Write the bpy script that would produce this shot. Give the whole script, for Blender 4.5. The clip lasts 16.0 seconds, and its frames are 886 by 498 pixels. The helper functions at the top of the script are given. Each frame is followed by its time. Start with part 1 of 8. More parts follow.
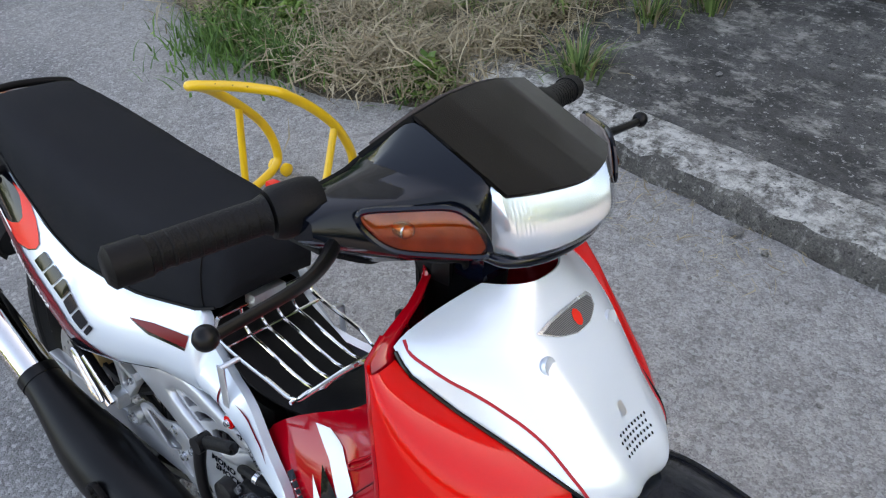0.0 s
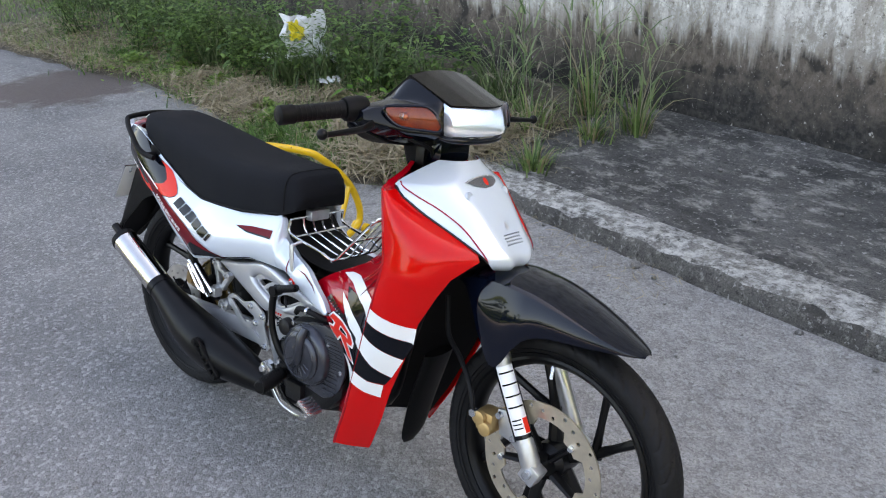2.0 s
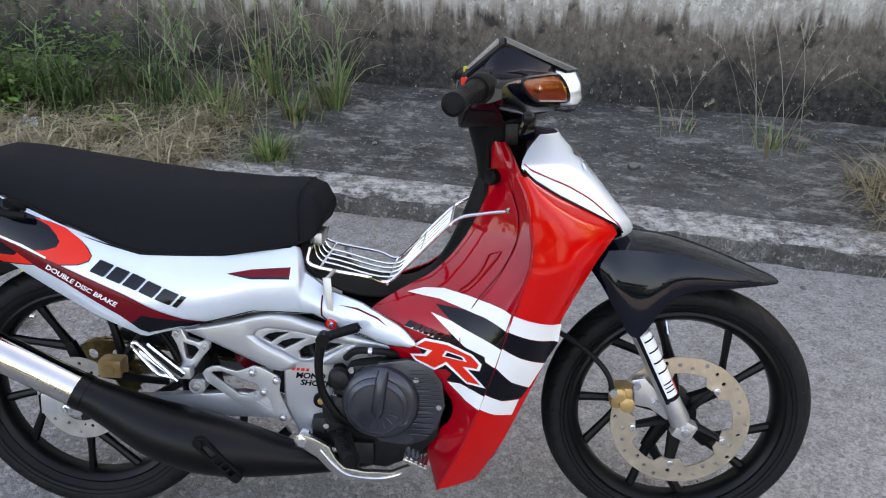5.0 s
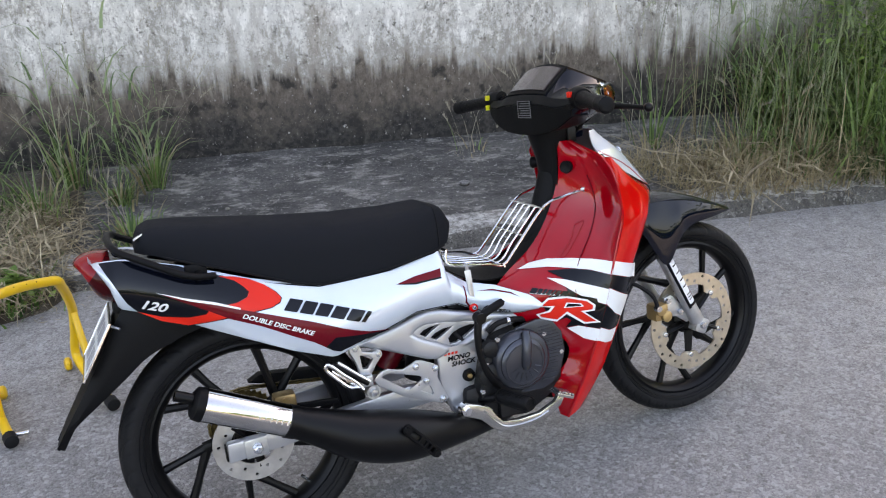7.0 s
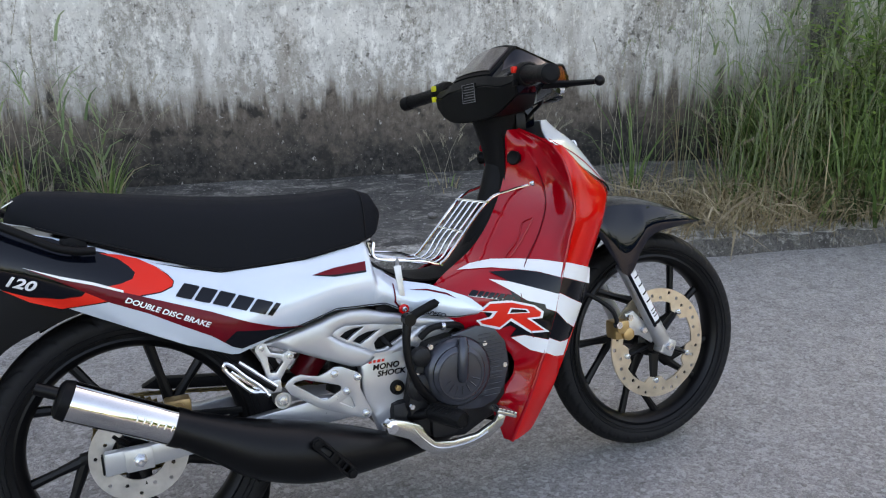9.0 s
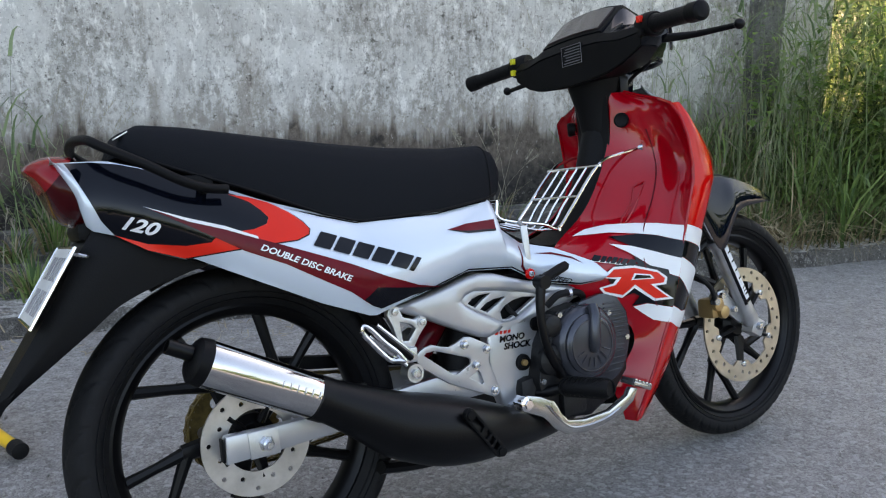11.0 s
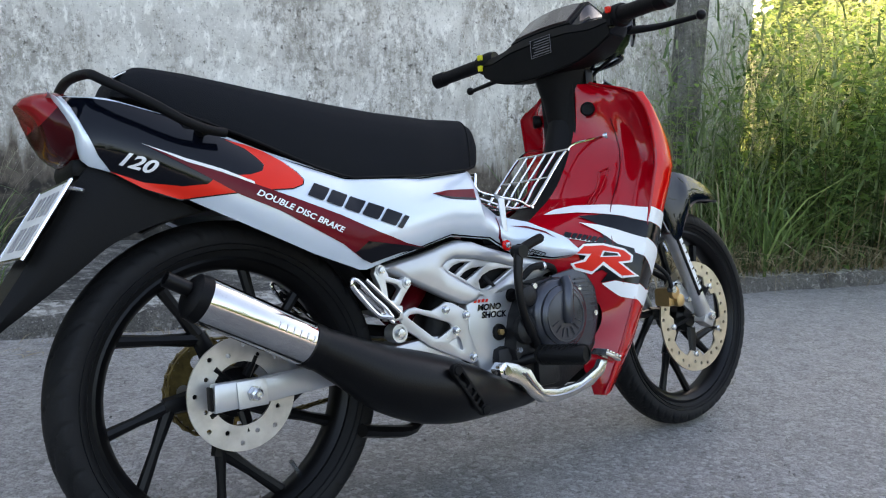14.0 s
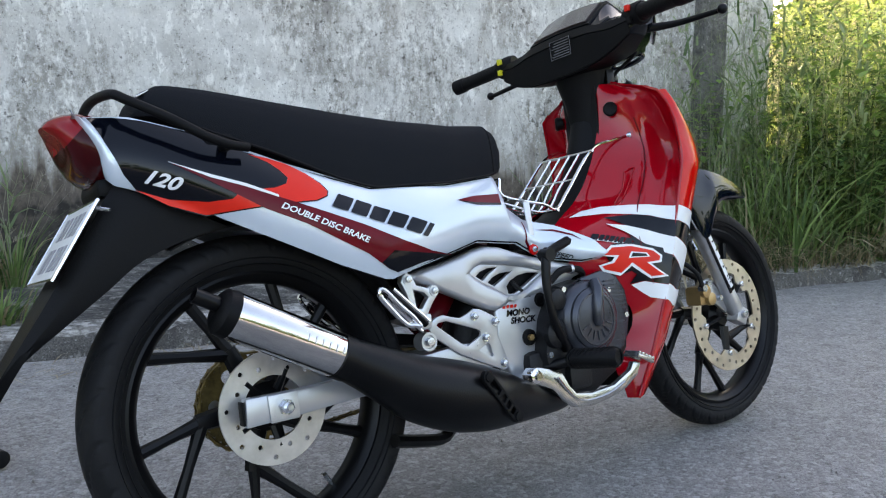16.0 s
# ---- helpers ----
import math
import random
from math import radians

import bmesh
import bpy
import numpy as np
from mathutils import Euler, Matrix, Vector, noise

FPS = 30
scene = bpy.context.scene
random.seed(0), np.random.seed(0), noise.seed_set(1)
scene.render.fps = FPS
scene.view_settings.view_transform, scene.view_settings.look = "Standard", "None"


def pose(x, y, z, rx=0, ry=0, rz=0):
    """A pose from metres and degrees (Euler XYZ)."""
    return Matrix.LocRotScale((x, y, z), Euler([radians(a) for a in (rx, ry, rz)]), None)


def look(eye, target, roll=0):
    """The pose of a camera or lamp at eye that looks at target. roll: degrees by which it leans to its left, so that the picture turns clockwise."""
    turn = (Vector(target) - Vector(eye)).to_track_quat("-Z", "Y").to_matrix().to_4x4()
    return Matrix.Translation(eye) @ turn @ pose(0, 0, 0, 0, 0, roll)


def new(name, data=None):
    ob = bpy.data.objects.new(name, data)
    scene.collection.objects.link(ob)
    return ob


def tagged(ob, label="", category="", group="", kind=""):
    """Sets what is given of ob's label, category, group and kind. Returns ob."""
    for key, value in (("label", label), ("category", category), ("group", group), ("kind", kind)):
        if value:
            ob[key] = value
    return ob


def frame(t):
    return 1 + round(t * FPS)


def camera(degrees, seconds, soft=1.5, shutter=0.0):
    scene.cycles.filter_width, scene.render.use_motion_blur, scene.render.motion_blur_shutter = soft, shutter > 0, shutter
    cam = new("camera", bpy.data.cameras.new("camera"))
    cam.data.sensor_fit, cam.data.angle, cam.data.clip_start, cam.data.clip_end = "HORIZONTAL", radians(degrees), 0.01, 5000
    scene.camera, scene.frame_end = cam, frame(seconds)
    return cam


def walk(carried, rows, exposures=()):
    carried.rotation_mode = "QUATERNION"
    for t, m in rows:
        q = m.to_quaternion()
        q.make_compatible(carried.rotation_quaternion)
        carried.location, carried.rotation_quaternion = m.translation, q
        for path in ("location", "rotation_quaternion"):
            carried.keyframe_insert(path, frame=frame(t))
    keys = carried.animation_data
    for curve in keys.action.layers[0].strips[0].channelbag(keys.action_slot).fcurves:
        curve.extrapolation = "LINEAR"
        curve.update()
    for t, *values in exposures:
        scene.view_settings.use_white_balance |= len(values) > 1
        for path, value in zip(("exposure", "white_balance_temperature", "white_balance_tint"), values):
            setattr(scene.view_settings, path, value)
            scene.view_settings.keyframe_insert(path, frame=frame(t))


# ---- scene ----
cam = camera(57.0, 16.0, 1.15)
PATH = [
    (0, (1.337, -0.333, 1.375), (0.233, 0.827, 0.177), -6.0),
    (0.5, (1.565, -0.496, 1.415), (0.306, 0.621, 0.335), -6.1),
    (1, (1.835, -0.619, 1.421), (0.491, 0.448, 0.392), -8.3),
    (1.5, (1.983, -0.873, 1.421), (0.711, 0.352, 0.483), -5.3),
    (2, (1.988, -1.049, 1.409), (0.788, 0.305, 0.557), -2.4),
    (2.5, (1.748, -0.977, 1.381), (0.59, 0.416, 0.532), -7.0),
    (3, (1.57, -1.019, 1.385), (0.543, 0.442, 0.485), -7.5),
    (3.5, (1.382, -1.304, 1.408), (0.648, 0.317, 0.493), -3.1),
    (3.7, (1.367, -1.322, 1.406), (0.664, 0.32, 0.505), -2.4),
    (5.8, (0.279, -1.22, 1.324), (0.635, 0.52, 0.403), -1.3),
    (6, (0.135, -1.183, 1.32), (0.572, 0.533, 0.389), -2.4),
    (6.5, (-0.116, -1.359, 1.375), (0.44, 0.353, 0.504), -3.5),
    (7, (-0.193, -1.546, 1.402), (0.526, 0.148, 0.617), -1.8),
    (7.5, (-0.122, -1.548, 1.333), (0.562, 0.17, 0.572), -0.4),
    (8, (-0.07, -1.506, 1.18), (0.533, 0.262, 0.466), -0.7),
    (8.5, (-0.043, -1.49, 1.159), (0.578, 0.294, 0.503), -0.9),
    (9, (-0.009, -1.466, 1.164), (0.747, 0.276, 0.538), -0.1),
    (9.5, (-0.1, -1.437, 1.145), (0.713, 0.273, 0.501), 0.8),
    (9.7, (-0.149, -1.414, 1.143), (0.645, 0.296, 0.477), 1.0),
    (11.8, (-0.51, -1.099, 0.731), (0.688, 0.475, 0.437), 2.0),
    (12, (-0.533, -1.104, 0.718), (0.671, 0.469, 0.438), 3.1),
    (12.5, (-0.586, -1.11, 0.717), (0.652, 0.433, 0.423), 3.3),
    (13, (-0.584, -1.125, 0.716), (0.679, 0.396, 0.413), 3.0),
    (13.5, (-0.547, -1.149, 0.721), (0.698, 0.388, 0.428), 3.3),
    (14, (-0.533, -1.16, 0.725), (0.684, 0.401, 0.441), 2.6),
    (14.5, (-0.538, -1.159, 0.727), (0.666, 0.413, 0.446), 1.3),
    (15, (-0.539, -1.151, 0.724), (0.647, 0.434, 0.44), 0.7),
    (15.5, (-0.534, -1.147, 0.722), (0.633, 0.452, 0.441), 0.5),
    (16, (-0.529, -1.151, 0.723), (0.64, 0.449, 0.455), 0.3),
]
EXPOSURES = [(0, 2.85, 8650, 17), (2, 2.85, 8600, 18), (3.2, 3.04, 8800, 20), (3.7, 2.96, 8800, 20), (6, 2.78, 8700, 20), (6.5, 3.06, 8800, 21), (7.2, 2.73, 8700, 21), (8.5, 2.63, 8500, 19), (9.5, 2.46, 8400, 18), (12, 2.39, 8000, 15), (13, 2.53, 8000, 15), (16, 2.53, 7900, 15)]
walk(cam, [(t, look(eye, target, roll)) for t, eye, target, roll in PATH], EXPOSURES)

# ---- light: open shade behind a wall, low sun beyond it ----
SUN_EL, SUN_DIR = 26.0, Vector((0.47, 0.883, 0.0)).normalized()
world = bpy.data.worlds.new("world")
scene.world = world
world.use_nodes = True
wn = world.node_tree.nodes
sky = wn.new("ShaderNodeTexSky")
sky.sky_type, sky.sun_disc = "NISHITA", False
sky.sun_elevation = radians(SUN_EL)
sky.sun_rotation = math.atan2(SUN_DIR.x, SUN_DIR.y)
sky.air_density, sky.dust_density, sky.ozone_density = 1.0, 4.0, 1.0
world.node_tree.links.new(sky.outputs[0], wn["Background"].inputs[0])
wn["Background"].inputs[1].default_value = 0.15

sun = new("sun", bpy.data.lights.new("sun", "SUN"))
sun.data.energy, sun.data.angle, sun.data.color = 5.0, radians(0.55), (1.0, 0.9, 0.74)
sun_vec = SUN_DIR * math.cos(radians(SUN_EL)) + Vector((0, 0, math.sin(radians(SUN_EL))))
sun.matrix_world = look(sun_vec * 30, (0, 0, 0))


# ---- materials ----
def shader(name):
    m = bpy.data.materials.new(name)
    m.use_nodes = True
    nt = m.node_tree
    return m, nt, nt.nodes["Principled BSDF"]


def node(nt, kind, **values):
    n = nt.nodes.new("ShaderNode" + kind)
    for k, v in values.items():
        n.inputs[k].default_value = v
    return n


def noise_of(nt, coord, scale, detail=4.0, rough=0.55, stretch=None):
    if stretch:
        mp = node(nt, "Mapping")
        mp.inputs["Scale"].default_value = stretch
        nt.links.new(coord, mp.inputs["Vector"])
        coord = mp.outputs[0]
    n = node(nt, "TexNoise", Scale=scale, Detail=detail, Roughness=rough)
    nt.links.new(coord, n.inputs["Vector"])
    return n.outputs["Fac"]


def ramp(nt, fac, lo, hi, a=0.0, b=1.0):
    n = node(nt, "MapRange")
    n.inputs["From Min"].default_value, n.inputs["From Max"].default_value = lo, hi
    n.inputs["To Min"].default_value, n.inputs["To Max"].default_value = a, b
    nt.links.new(fac, n.inputs["Value"])
    return n.outputs[0]


def mix(nt, fac, a, b, how="MIX"):
    n = nt.nodes.new("ShaderNodeMix")
    n.data_type, n.blend_type = "RGBA", how
    for sock, v in ((n.inputs[0], fac), (n.inputs[6], a), (n.inputs[7], b)):
        if isinstance(v, bpy.types.NodeSocket):
            nt.links.new(v, sock)
        else:
            sock.default_value = (*v, 1.0) if isinstance(v, tuple) else v
    return n.outputs[2]


def math_of(nt, op, a, b):
    n = nt.nodes.new("ShaderNodeMath")
    n.operation = op
    for sock, v in zip(n.inputs, (a, b)):
        if isinstance(v, bpy.types.NodeSocket):
            nt.links.new(v, sock)
        else:
            sock.default_value = v
    return n.outputs[0]


def bump(nt, bsdf, height, strength, distance=0.01):
    n = node(nt, "Bump", Strength=strength, Distance=distance)
    nt.links.new(height, n.inputs["Height"])
    nt.links.new(n.outputs[0], bsdf.inputs["Normal"])


def surface(name, color, rough=0.5, metal=0.0, var=0.12, scale=7.0, grain=0.0, gscale=300.0, coat=0.0, dust=0.0, spread=0.12, clear=0.0, spec=0.5):
    """A plain painted, moulded or metal surface with soft blotches, fine grain and a little dust."""
    m, nt, b = shader(name)
    co = node(nt, "TexCoord").outputs["Object"]
    big, fine = noise_of(nt, co, scale, 5.0), noise_of(nt, co, gscale, 2.0)
    lo, hi = tuple(c * (1 - var) for c in color), tuple(min(1, c * (1 + var)) for c in color)
    col = mix(nt, ramp(nt, big, 0.3, 0.7), lo, hi)
    if dust:
        col = mix(nt, ramp(nt, noise_of(nt, co, scale * 5, 6.0, 0.7), 0.5, 0.85, 0, dust), col, (0.30, 0.27, 0.23))
    nt.links.new(col, b.inputs["Base Color"])
    nt.links.new(ramp(nt, big, 0.25, 0.75, max(rough - spread * rough, 0.02), min(rough + spread * rough + dust * 0.15, 1)), b.inputs["Roughness"])
    b.inputs["Metallic"].default_value = metal
    b.inputs["Specular IOR Level"].default_value = spec
    b.inputs["Coat Weight"].default_value = coat
    b.inputs["Coat Roughness"].default_value = 0.04
    b.inputs["Transmission Weight"].default_value = clear
    if grain:
        bump(nt, b, fine, grain, 0.002)
    return m


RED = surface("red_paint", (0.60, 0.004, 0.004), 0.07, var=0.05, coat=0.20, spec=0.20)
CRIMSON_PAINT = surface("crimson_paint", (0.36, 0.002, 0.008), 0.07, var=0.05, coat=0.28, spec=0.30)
RED_DECAL = surface("red_decal", (0.72, 0.022, 0.010), 0.36, var=0.05, coat=0.1, spec=0.2)
CRIMSON = surface("crimson_pinstripe", (0.36, 0.012, 0.022), 0.34, var=0.05, coat=0.1, spec=0.2)
DARK_RED = surface("dark_red_decal", (0.120, 0.004, 0.009), 0.16, var=0.35, scale=9, spec=0.16)
WHITE = surface("pearl_white_paint", (0.62, 0.690, 0.765), 0.26, metal=0.30, var=0.012, scale=4, spread=0.03, coat=0.6)
WHITE_DECAL = surface("white_decal", (0.78, 0.78, 0.78), 0.35, var=0.04, coat=0.3)
# gloss black whose blue tint puts the sky's navy sheen into the base
BLACK_GLOSS = surface("gloss_black_navy_sheen", (0.0016, 0.0032, 0.0085), 0.05, var=0.1, spread=0.05, coat=0.10, spec=0.29)
BLACK_SATIN = surface("satin_black_paint", (0.0016, 0.0028, 0.0060), 0.10, var=0.1, spread=0.05, coat=0.05, spec=0.25)
BLACK_DECAL = surface("black_decal", (0.0016, 0.0024, 0.0050), 0.10, var=0.1, spread=0.05, coat=0.05, spec=0.26)
BLACK_PLASTIC = surface("matt_black_plastic", (0.004, 0.004, 0.0045), 0.5, var=0.2, grain=0.2, spec=0.12)
SMOKE = surface("smoked_visor_plastic", (0.0060, 0.0048, 0.0042), 0.13, var=0.5, scale=14, grain=0.05, gscale=60, spec=0.20)
RUBBER = surface("tyre_rubber", (0.008, 0.008, 0.0088), 0.6, var=0.3, grain=0.3, gscale=500, dust=0.015, spec=0.18)
GRIP_RUBBER = surface("grip_rubber", (0.003, 0.003, 0.0035), 0.5, var=0.2, grain=0.5, gscale=400, spec=0.15)
BLACK_WHEEL = surface("black_wheel_paint", (0.003, 0.003, 0.0035), 0.36, var=0.25, spec=0.2)
EXHAUST_BLACK = surface("heatproof_black", (0.0022, 0.0022, 0.0026), 0.36, var=0.3, scale=14, grain=0.12, spec=0.2)
ENGINE = surface("dark_engine_casting", (0.007, 0.007, 0.008), 0.42, metal=0.1, var=0.35, scale=16, grain=0.4, dust=0.03, spec=0.3)
CLUTCH = surface("grey_engine_cover", (0.052, 0.056, 0.068), 0.24, metal=0.55, var=0.2, scale=16, grain=0.12, dust=0.01)
SILVER = surface("silver_frame_paint", (0.46, 0.47, 0.49), 0.30, metal=0.6, var=0.06, coat=0.3, dust=0.02)
ALLOY = surface("cast_alloy", (0.55, 0.56, 0.57), 0.34, metal=0.85, var=0.12, scale=30, grain=0.2)
CHROME = surface("chrome", (0.78, 0.78, 0.78), 0.09, metal=1.0, var=0.06, scale=20)
STEEL = surface("brushed_steel", (0.64, 0.62, 0.60), 0.10, metal=1.0, var=0.06, scale=18)
DISC = surface("brake_disc_steel", (0.50, 0.48, 0.46), 0.34, metal=0.75, var=0.18, scale=30)
DISC_TAN = surface("coated_brake_disc", (0.62, 0.55, 0.44), 0.3, metal=0.88, var=0.15, scale=30)
GOLD = surface("gold_anodised", (0.46, 0.30, 0.13), 0.36, metal=0.6, var=0.15, scale=25)
CHAIN = surface("greasy_gold_chain", (0.16, 0.11, 0.035), 0.45, metal=0.6, var=0.5, scale=60)
PEDAL = surface("worn_pedal_steel", (0.50, 0.49, 0.47), 0.2, metal=0.95, var=0.15, scale=30)
BOLT = surface("zinc_bolt", (0.55, 0.57, 0.60), 0.25, metal=0.9, var=0.15, scale=60)
YELLOW = surface("yellow_enamel", (0.80, 0.47, 0.010), 0.36, var=0.08, coat=0.3, dust=0.03)
LABEL_YELLOW = surface("yellow_marks", (0.65, 0.60, 0.02), 0.5)
TAIL_RED = surface("red_lens", (0.040, 0.002, 0.003), 0.12, var=0.3, coat=0.08, spec=0.15)
TAIL_BRIGHT = surface("bright_red_lens", (0.22, 0.005, 0.008), 0.14, var=0.15, coat=0.1, spec=0.25)
BULB = surface("amber_bulb", (0.40, 0.12, 0.05), 0.25, metal=0.4)
REFLECTOR = surface("lamp_reflector", (0.80, 0.86, 0.93), 0.17, metal=0.70, var=0.03)
SEAT = surface("black_seat_cloth", (0.0095, 0.0105, 0.013), 0.8, var=0.10, grain=0.5, gscale=900, spec=0.10)
PLATE = surface("plate_white", (0.62, 0.62, 0.60), 0.4, var=0.06)
PLATE_MARK = surface("faded_plate_marks", (0.30, 0.30, 0.31), 0.5)
GREY_MARK = surface("grey_marks", (0.14, 0.14, 0.15), 0.5)
SCREEN = surface("dusty_meter_glass", (0.055, 0.043, 0.042), 0.14, var=0.3, coat=0.5)


def thin_glass(name, color, rough=0.04, face_on=0.03):
    """A thin clear pane: light goes straight through, the surface mirrors by Fresnel."""
    m, nt, b = shader(name)
    nt.nodes.remove(b)
    tr = nt.nodes.new("ShaderNodeBsdfTransparent")
    tr.inputs["Color"].default_value = (*color, 1)
    gl = nt.nodes.new("ShaderNodeBsdfGlossy")
    gl.inputs["Roughness"].default_value = rough
    lw = nt.nodes.new("ShaderNodeLayerWeight")
    lw.inputs["Blend"].default_value = 0.5
    pw = nt.nodes.new("ShaderNodeMath")
    pw.operation = "POWER"
    pw.inputs[1].default_value = 4.0
    nt.links.new(lw.outputs["Facing"], pw.inputs[0])
    fr = nt.nodes.new("ShaderNodeMath")
    fr.operation = "MULTIPLY_ADD"
    fr.inputs[1].default_value = 0.55
    fr.inputs[2].default_value = face_on
    nt.links.new(pw.outputs[0], fr.inputs[0])
    mx = nt.nodes.new("ShaderNodeMixShader")
    nt.links.new(fr.outputs[0], mx.inputs[0])
    nt.links.new(tr.outputs[0], mx.inputs[1])
    nt.links.new(gl.outputs[0], mx.inputs[2])
    nt.links.new(mx.outputs[0], nt.nodes["Material Output"].inputs["Surface"])
    return m


LENS = thin_glass("headlight_glass", (0.97, 0.98, 0.99))
AMBER = thin_glass("amber_lens", (0.78, 0.40, 0.17), 0.03, 0.055)
LAMP_BACK = surface("lamp_back_plate", (0.42, 0.36, 0.32), 0.4, metal=0.2, var=0.3, scale=40)


def carbon():
    """A fine grey weave for the emblem."""
    m, nt, b = shader("woven_emblem_grey")
    co = node(nt, "TexCoord").outputs["Object"]
    w = node(nt, "TexWave", Scale=260.0, Distortion=0.0)
    nt.links.new(co, w.inputs["Vector"])
    nt.links.new(mix(nt, w.outputs["Fac"], (0.02, 0.02, 0.022), (0.16, 0.16, 0.165)), b.inputs["Base Color"])
    b.inputs["Roughness"].default_value = 0.3
    return m


CARBON = carbon()


def cells_of(nt, coord, scale, rand=1.0):
    """Chips of stone: a random value per cell, and the distance to the cell's middle."""
    n = node(nt, "TexVoronoi", Scale=scale, Randomness=rand)
    nt.links.new(coord, n.inputs["Vector"])
    sep = nt.nodes.new("ShaderNodeSeparateColor")
    nt.links.new(n.outputs["Color"], sep.inputs[0])
    return sep.outputs[0], n.outputs["Distance"]


def asphalt():
    """Worn chip-seal: grey binder, stone chips of many tones, dark pits, pale dust."""
    m, nt, b = shader("worn_road_surface")
    co = node(nt, "TexCoord").outputs["Object"]
    tone, dist = cells_of(nt, co, 95)
    tone2, dist2 = cells_of(nt, co, 230)
    grit, chips = noise_of(nt, co, 300, 3, 0.7), noise_of(nt, co, 24, 6, 0.75)
    blot, dust = noise_of(nt, co, 1.1, 6, 0.6), noise_of(nt, co, 5.5, 6, 0.65)
    col = mix(nt, ramp(nt, blot, 0.35, 0.65), (0.120, 0.120, 0.123), (0.182, 0.180, 0.179))
    col = mix(nt, ramp(nt, dust, 0.5, 0.75, 0, 0.5), col, (0.250, 0.242, 0.232))
    # the gutter beside the kerb holds paler sand
    sep = nt.nodes.new("ShaderNodeSeparateXYZ")
    nt.links.new(co, sep.inputs[0])
    side = math_of(nt, "ADD", sep.outputs[1], math_of(nt, "MULTIPLY", sep.outputs[0], 0.42))
    side = math_of(nt, "ADD", side, math_of(nt, "MULTIPLY", blot, 0.6))
    sand = mix(nt, ramp(nt, noise_of(nt, co, 13, 7, 0.75), 0.36, 0.64), (0.21, 0.197, 0.185), (0.37, 0.352, 0.331))
    col = mix(nt, ramp(nt, side, 0.15, 1.25, 0, 0.75), col, sand)
    # stone chips, grains and pits show through everywhere
    col = mix(nt, 1.0, col, ramp(nt, tone2, 0.0, 1.0, 0.70, 1.30), "MULTIPLY")
    col = mix(nt, ramp(nt, tone, 0.72, 0.98, 0, 0.55), col, (0.40, 0.395, 0.387))
    col = mix(nt, ramp(nt, tone, 0.10, 0.0, 0, 0.45), col, (0.07, 0.054, 0.054))
    col = mix(nt, ramp(nt, grit, 0.62, 0.76, 0, 0.6), col, (0.52, 0.51, 0.50))
    col = mix(nt, ramp(nt, chips, 0.60, 0.72, 0, 0.30), col, (0.10, 0.098, 0.095))
    col = mix(nt, ramp(nt, noise_of(nt, co, 47, 3, 0.6), 0.73, 0.77, 0, 0.45), col, (0.05, 0.047, 0.044))
    # damp brown earth washed over the road's far edge
    ring = nt.nodes.new("ShaderNodeVectorMath")
    ring.operation = "DISTANCE"
    nt.links.new(co, ring.inputs[0])
    ring.inputs[1].default_value = (-4.2, 1.75, 0)
    wet = math_of(nt, "ADD", ring.outputs["Value"], math_of(nt, "MULTIPLY", dust, 0.9))
    col = mix(nt, ramp(nt, wet, 0.95, 1.2, 0.85, 0), col, (0.075, 0.052, 0.045))
    nt.links.new(col, b.inputs["Base Color"])
    b.inputs["Roughness"].default_value = 0.86
    h = math_of(nt, "ADD", math_of(nt, "MULTIPLY", dist2, -0.9), math_of(nt, "MULTIPLY", dist, -0.9))
    h = math_of(nt, "ADD", h, math_of(nt, "MULTIPLY", chips, 0.9))
    bump(nt, b, h, 0.55, 0.006)
    return m


def weathered(name, base, dark, pale, amount_dark, amount_pale, scale=3.0, stretch=None):
    """Old concrete with black algae and pale worn patches."""
    m, nt, b = shader(name)
    co = node(nt, "TexCoord").outputs["Object"]
    big, mid, fine = noise_of(nt, co, scale, 8, 0.72, stretch), noise_of(nt, co, scale * 5, 7, 0.75, stretch), noise_of(nt, co, 160, 4, 0.75)
    col = mix(nt, ramp(nt, fine, 0.34, 0.66), tuple(c * 0.45 for c in base), tuple(min(c * 1.25, 1) for c in base))
    col = mix(nt, ramp(nt, big, 0.6 - amount_dark * 0.3, 0.72 - amount_dark * 0.2, 0, 0.85), col, dark)
    col = mix(nt, ramp(nt, mid, 0.68 - amount_pale * 0.25, 0.80 - amount_pale * 0.2, 0, 0.9), col, pale)
    specks = noise_of(nt, co, 48, 4, 0.7)
    col = mix(nt, ramp(nt, specks, 0.60, 0.66, 0, 0.8), col, (0.46, 0.44, 0.41))
    col = mix(nt, ramp(nt, specks, 0.41, 0.35, 0, 0.75), col, tuple(c * 0.5 for c in dark))
    nt.links.new(col, b.inputs["Base Color"])
    b.inputs["Roughness"].default_value = 0.9
    bump(nt, b, math_of(nt, "ADD", mid, math_of(nt, "MULTIPLY", math_of(nt, "ADD", fine, specks), 0.5)), 0.95, 0.018)
    return m


ASPHALT = asphalt()
# kerb concrete again, darkened for the shade on the upright face
KERB_FACE = weathered("shaded_kerb_face", (0.17, 0.158, 0.142), (0.05, 0.046, 0.041), (0.42, 0.40, 0.36), 0.5, 0.6, 6.0)
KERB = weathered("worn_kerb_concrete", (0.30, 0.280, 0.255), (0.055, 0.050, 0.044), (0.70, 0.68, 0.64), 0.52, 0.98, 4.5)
APRON = weathered("algae_stained_apron", (0.15, 0.142, 0.132), (0.028, 0.027, 0.025), (0.40, 0.375, 0.34), 0.66, 0.66, 1.7, (0.8, 1.25, 1.0))


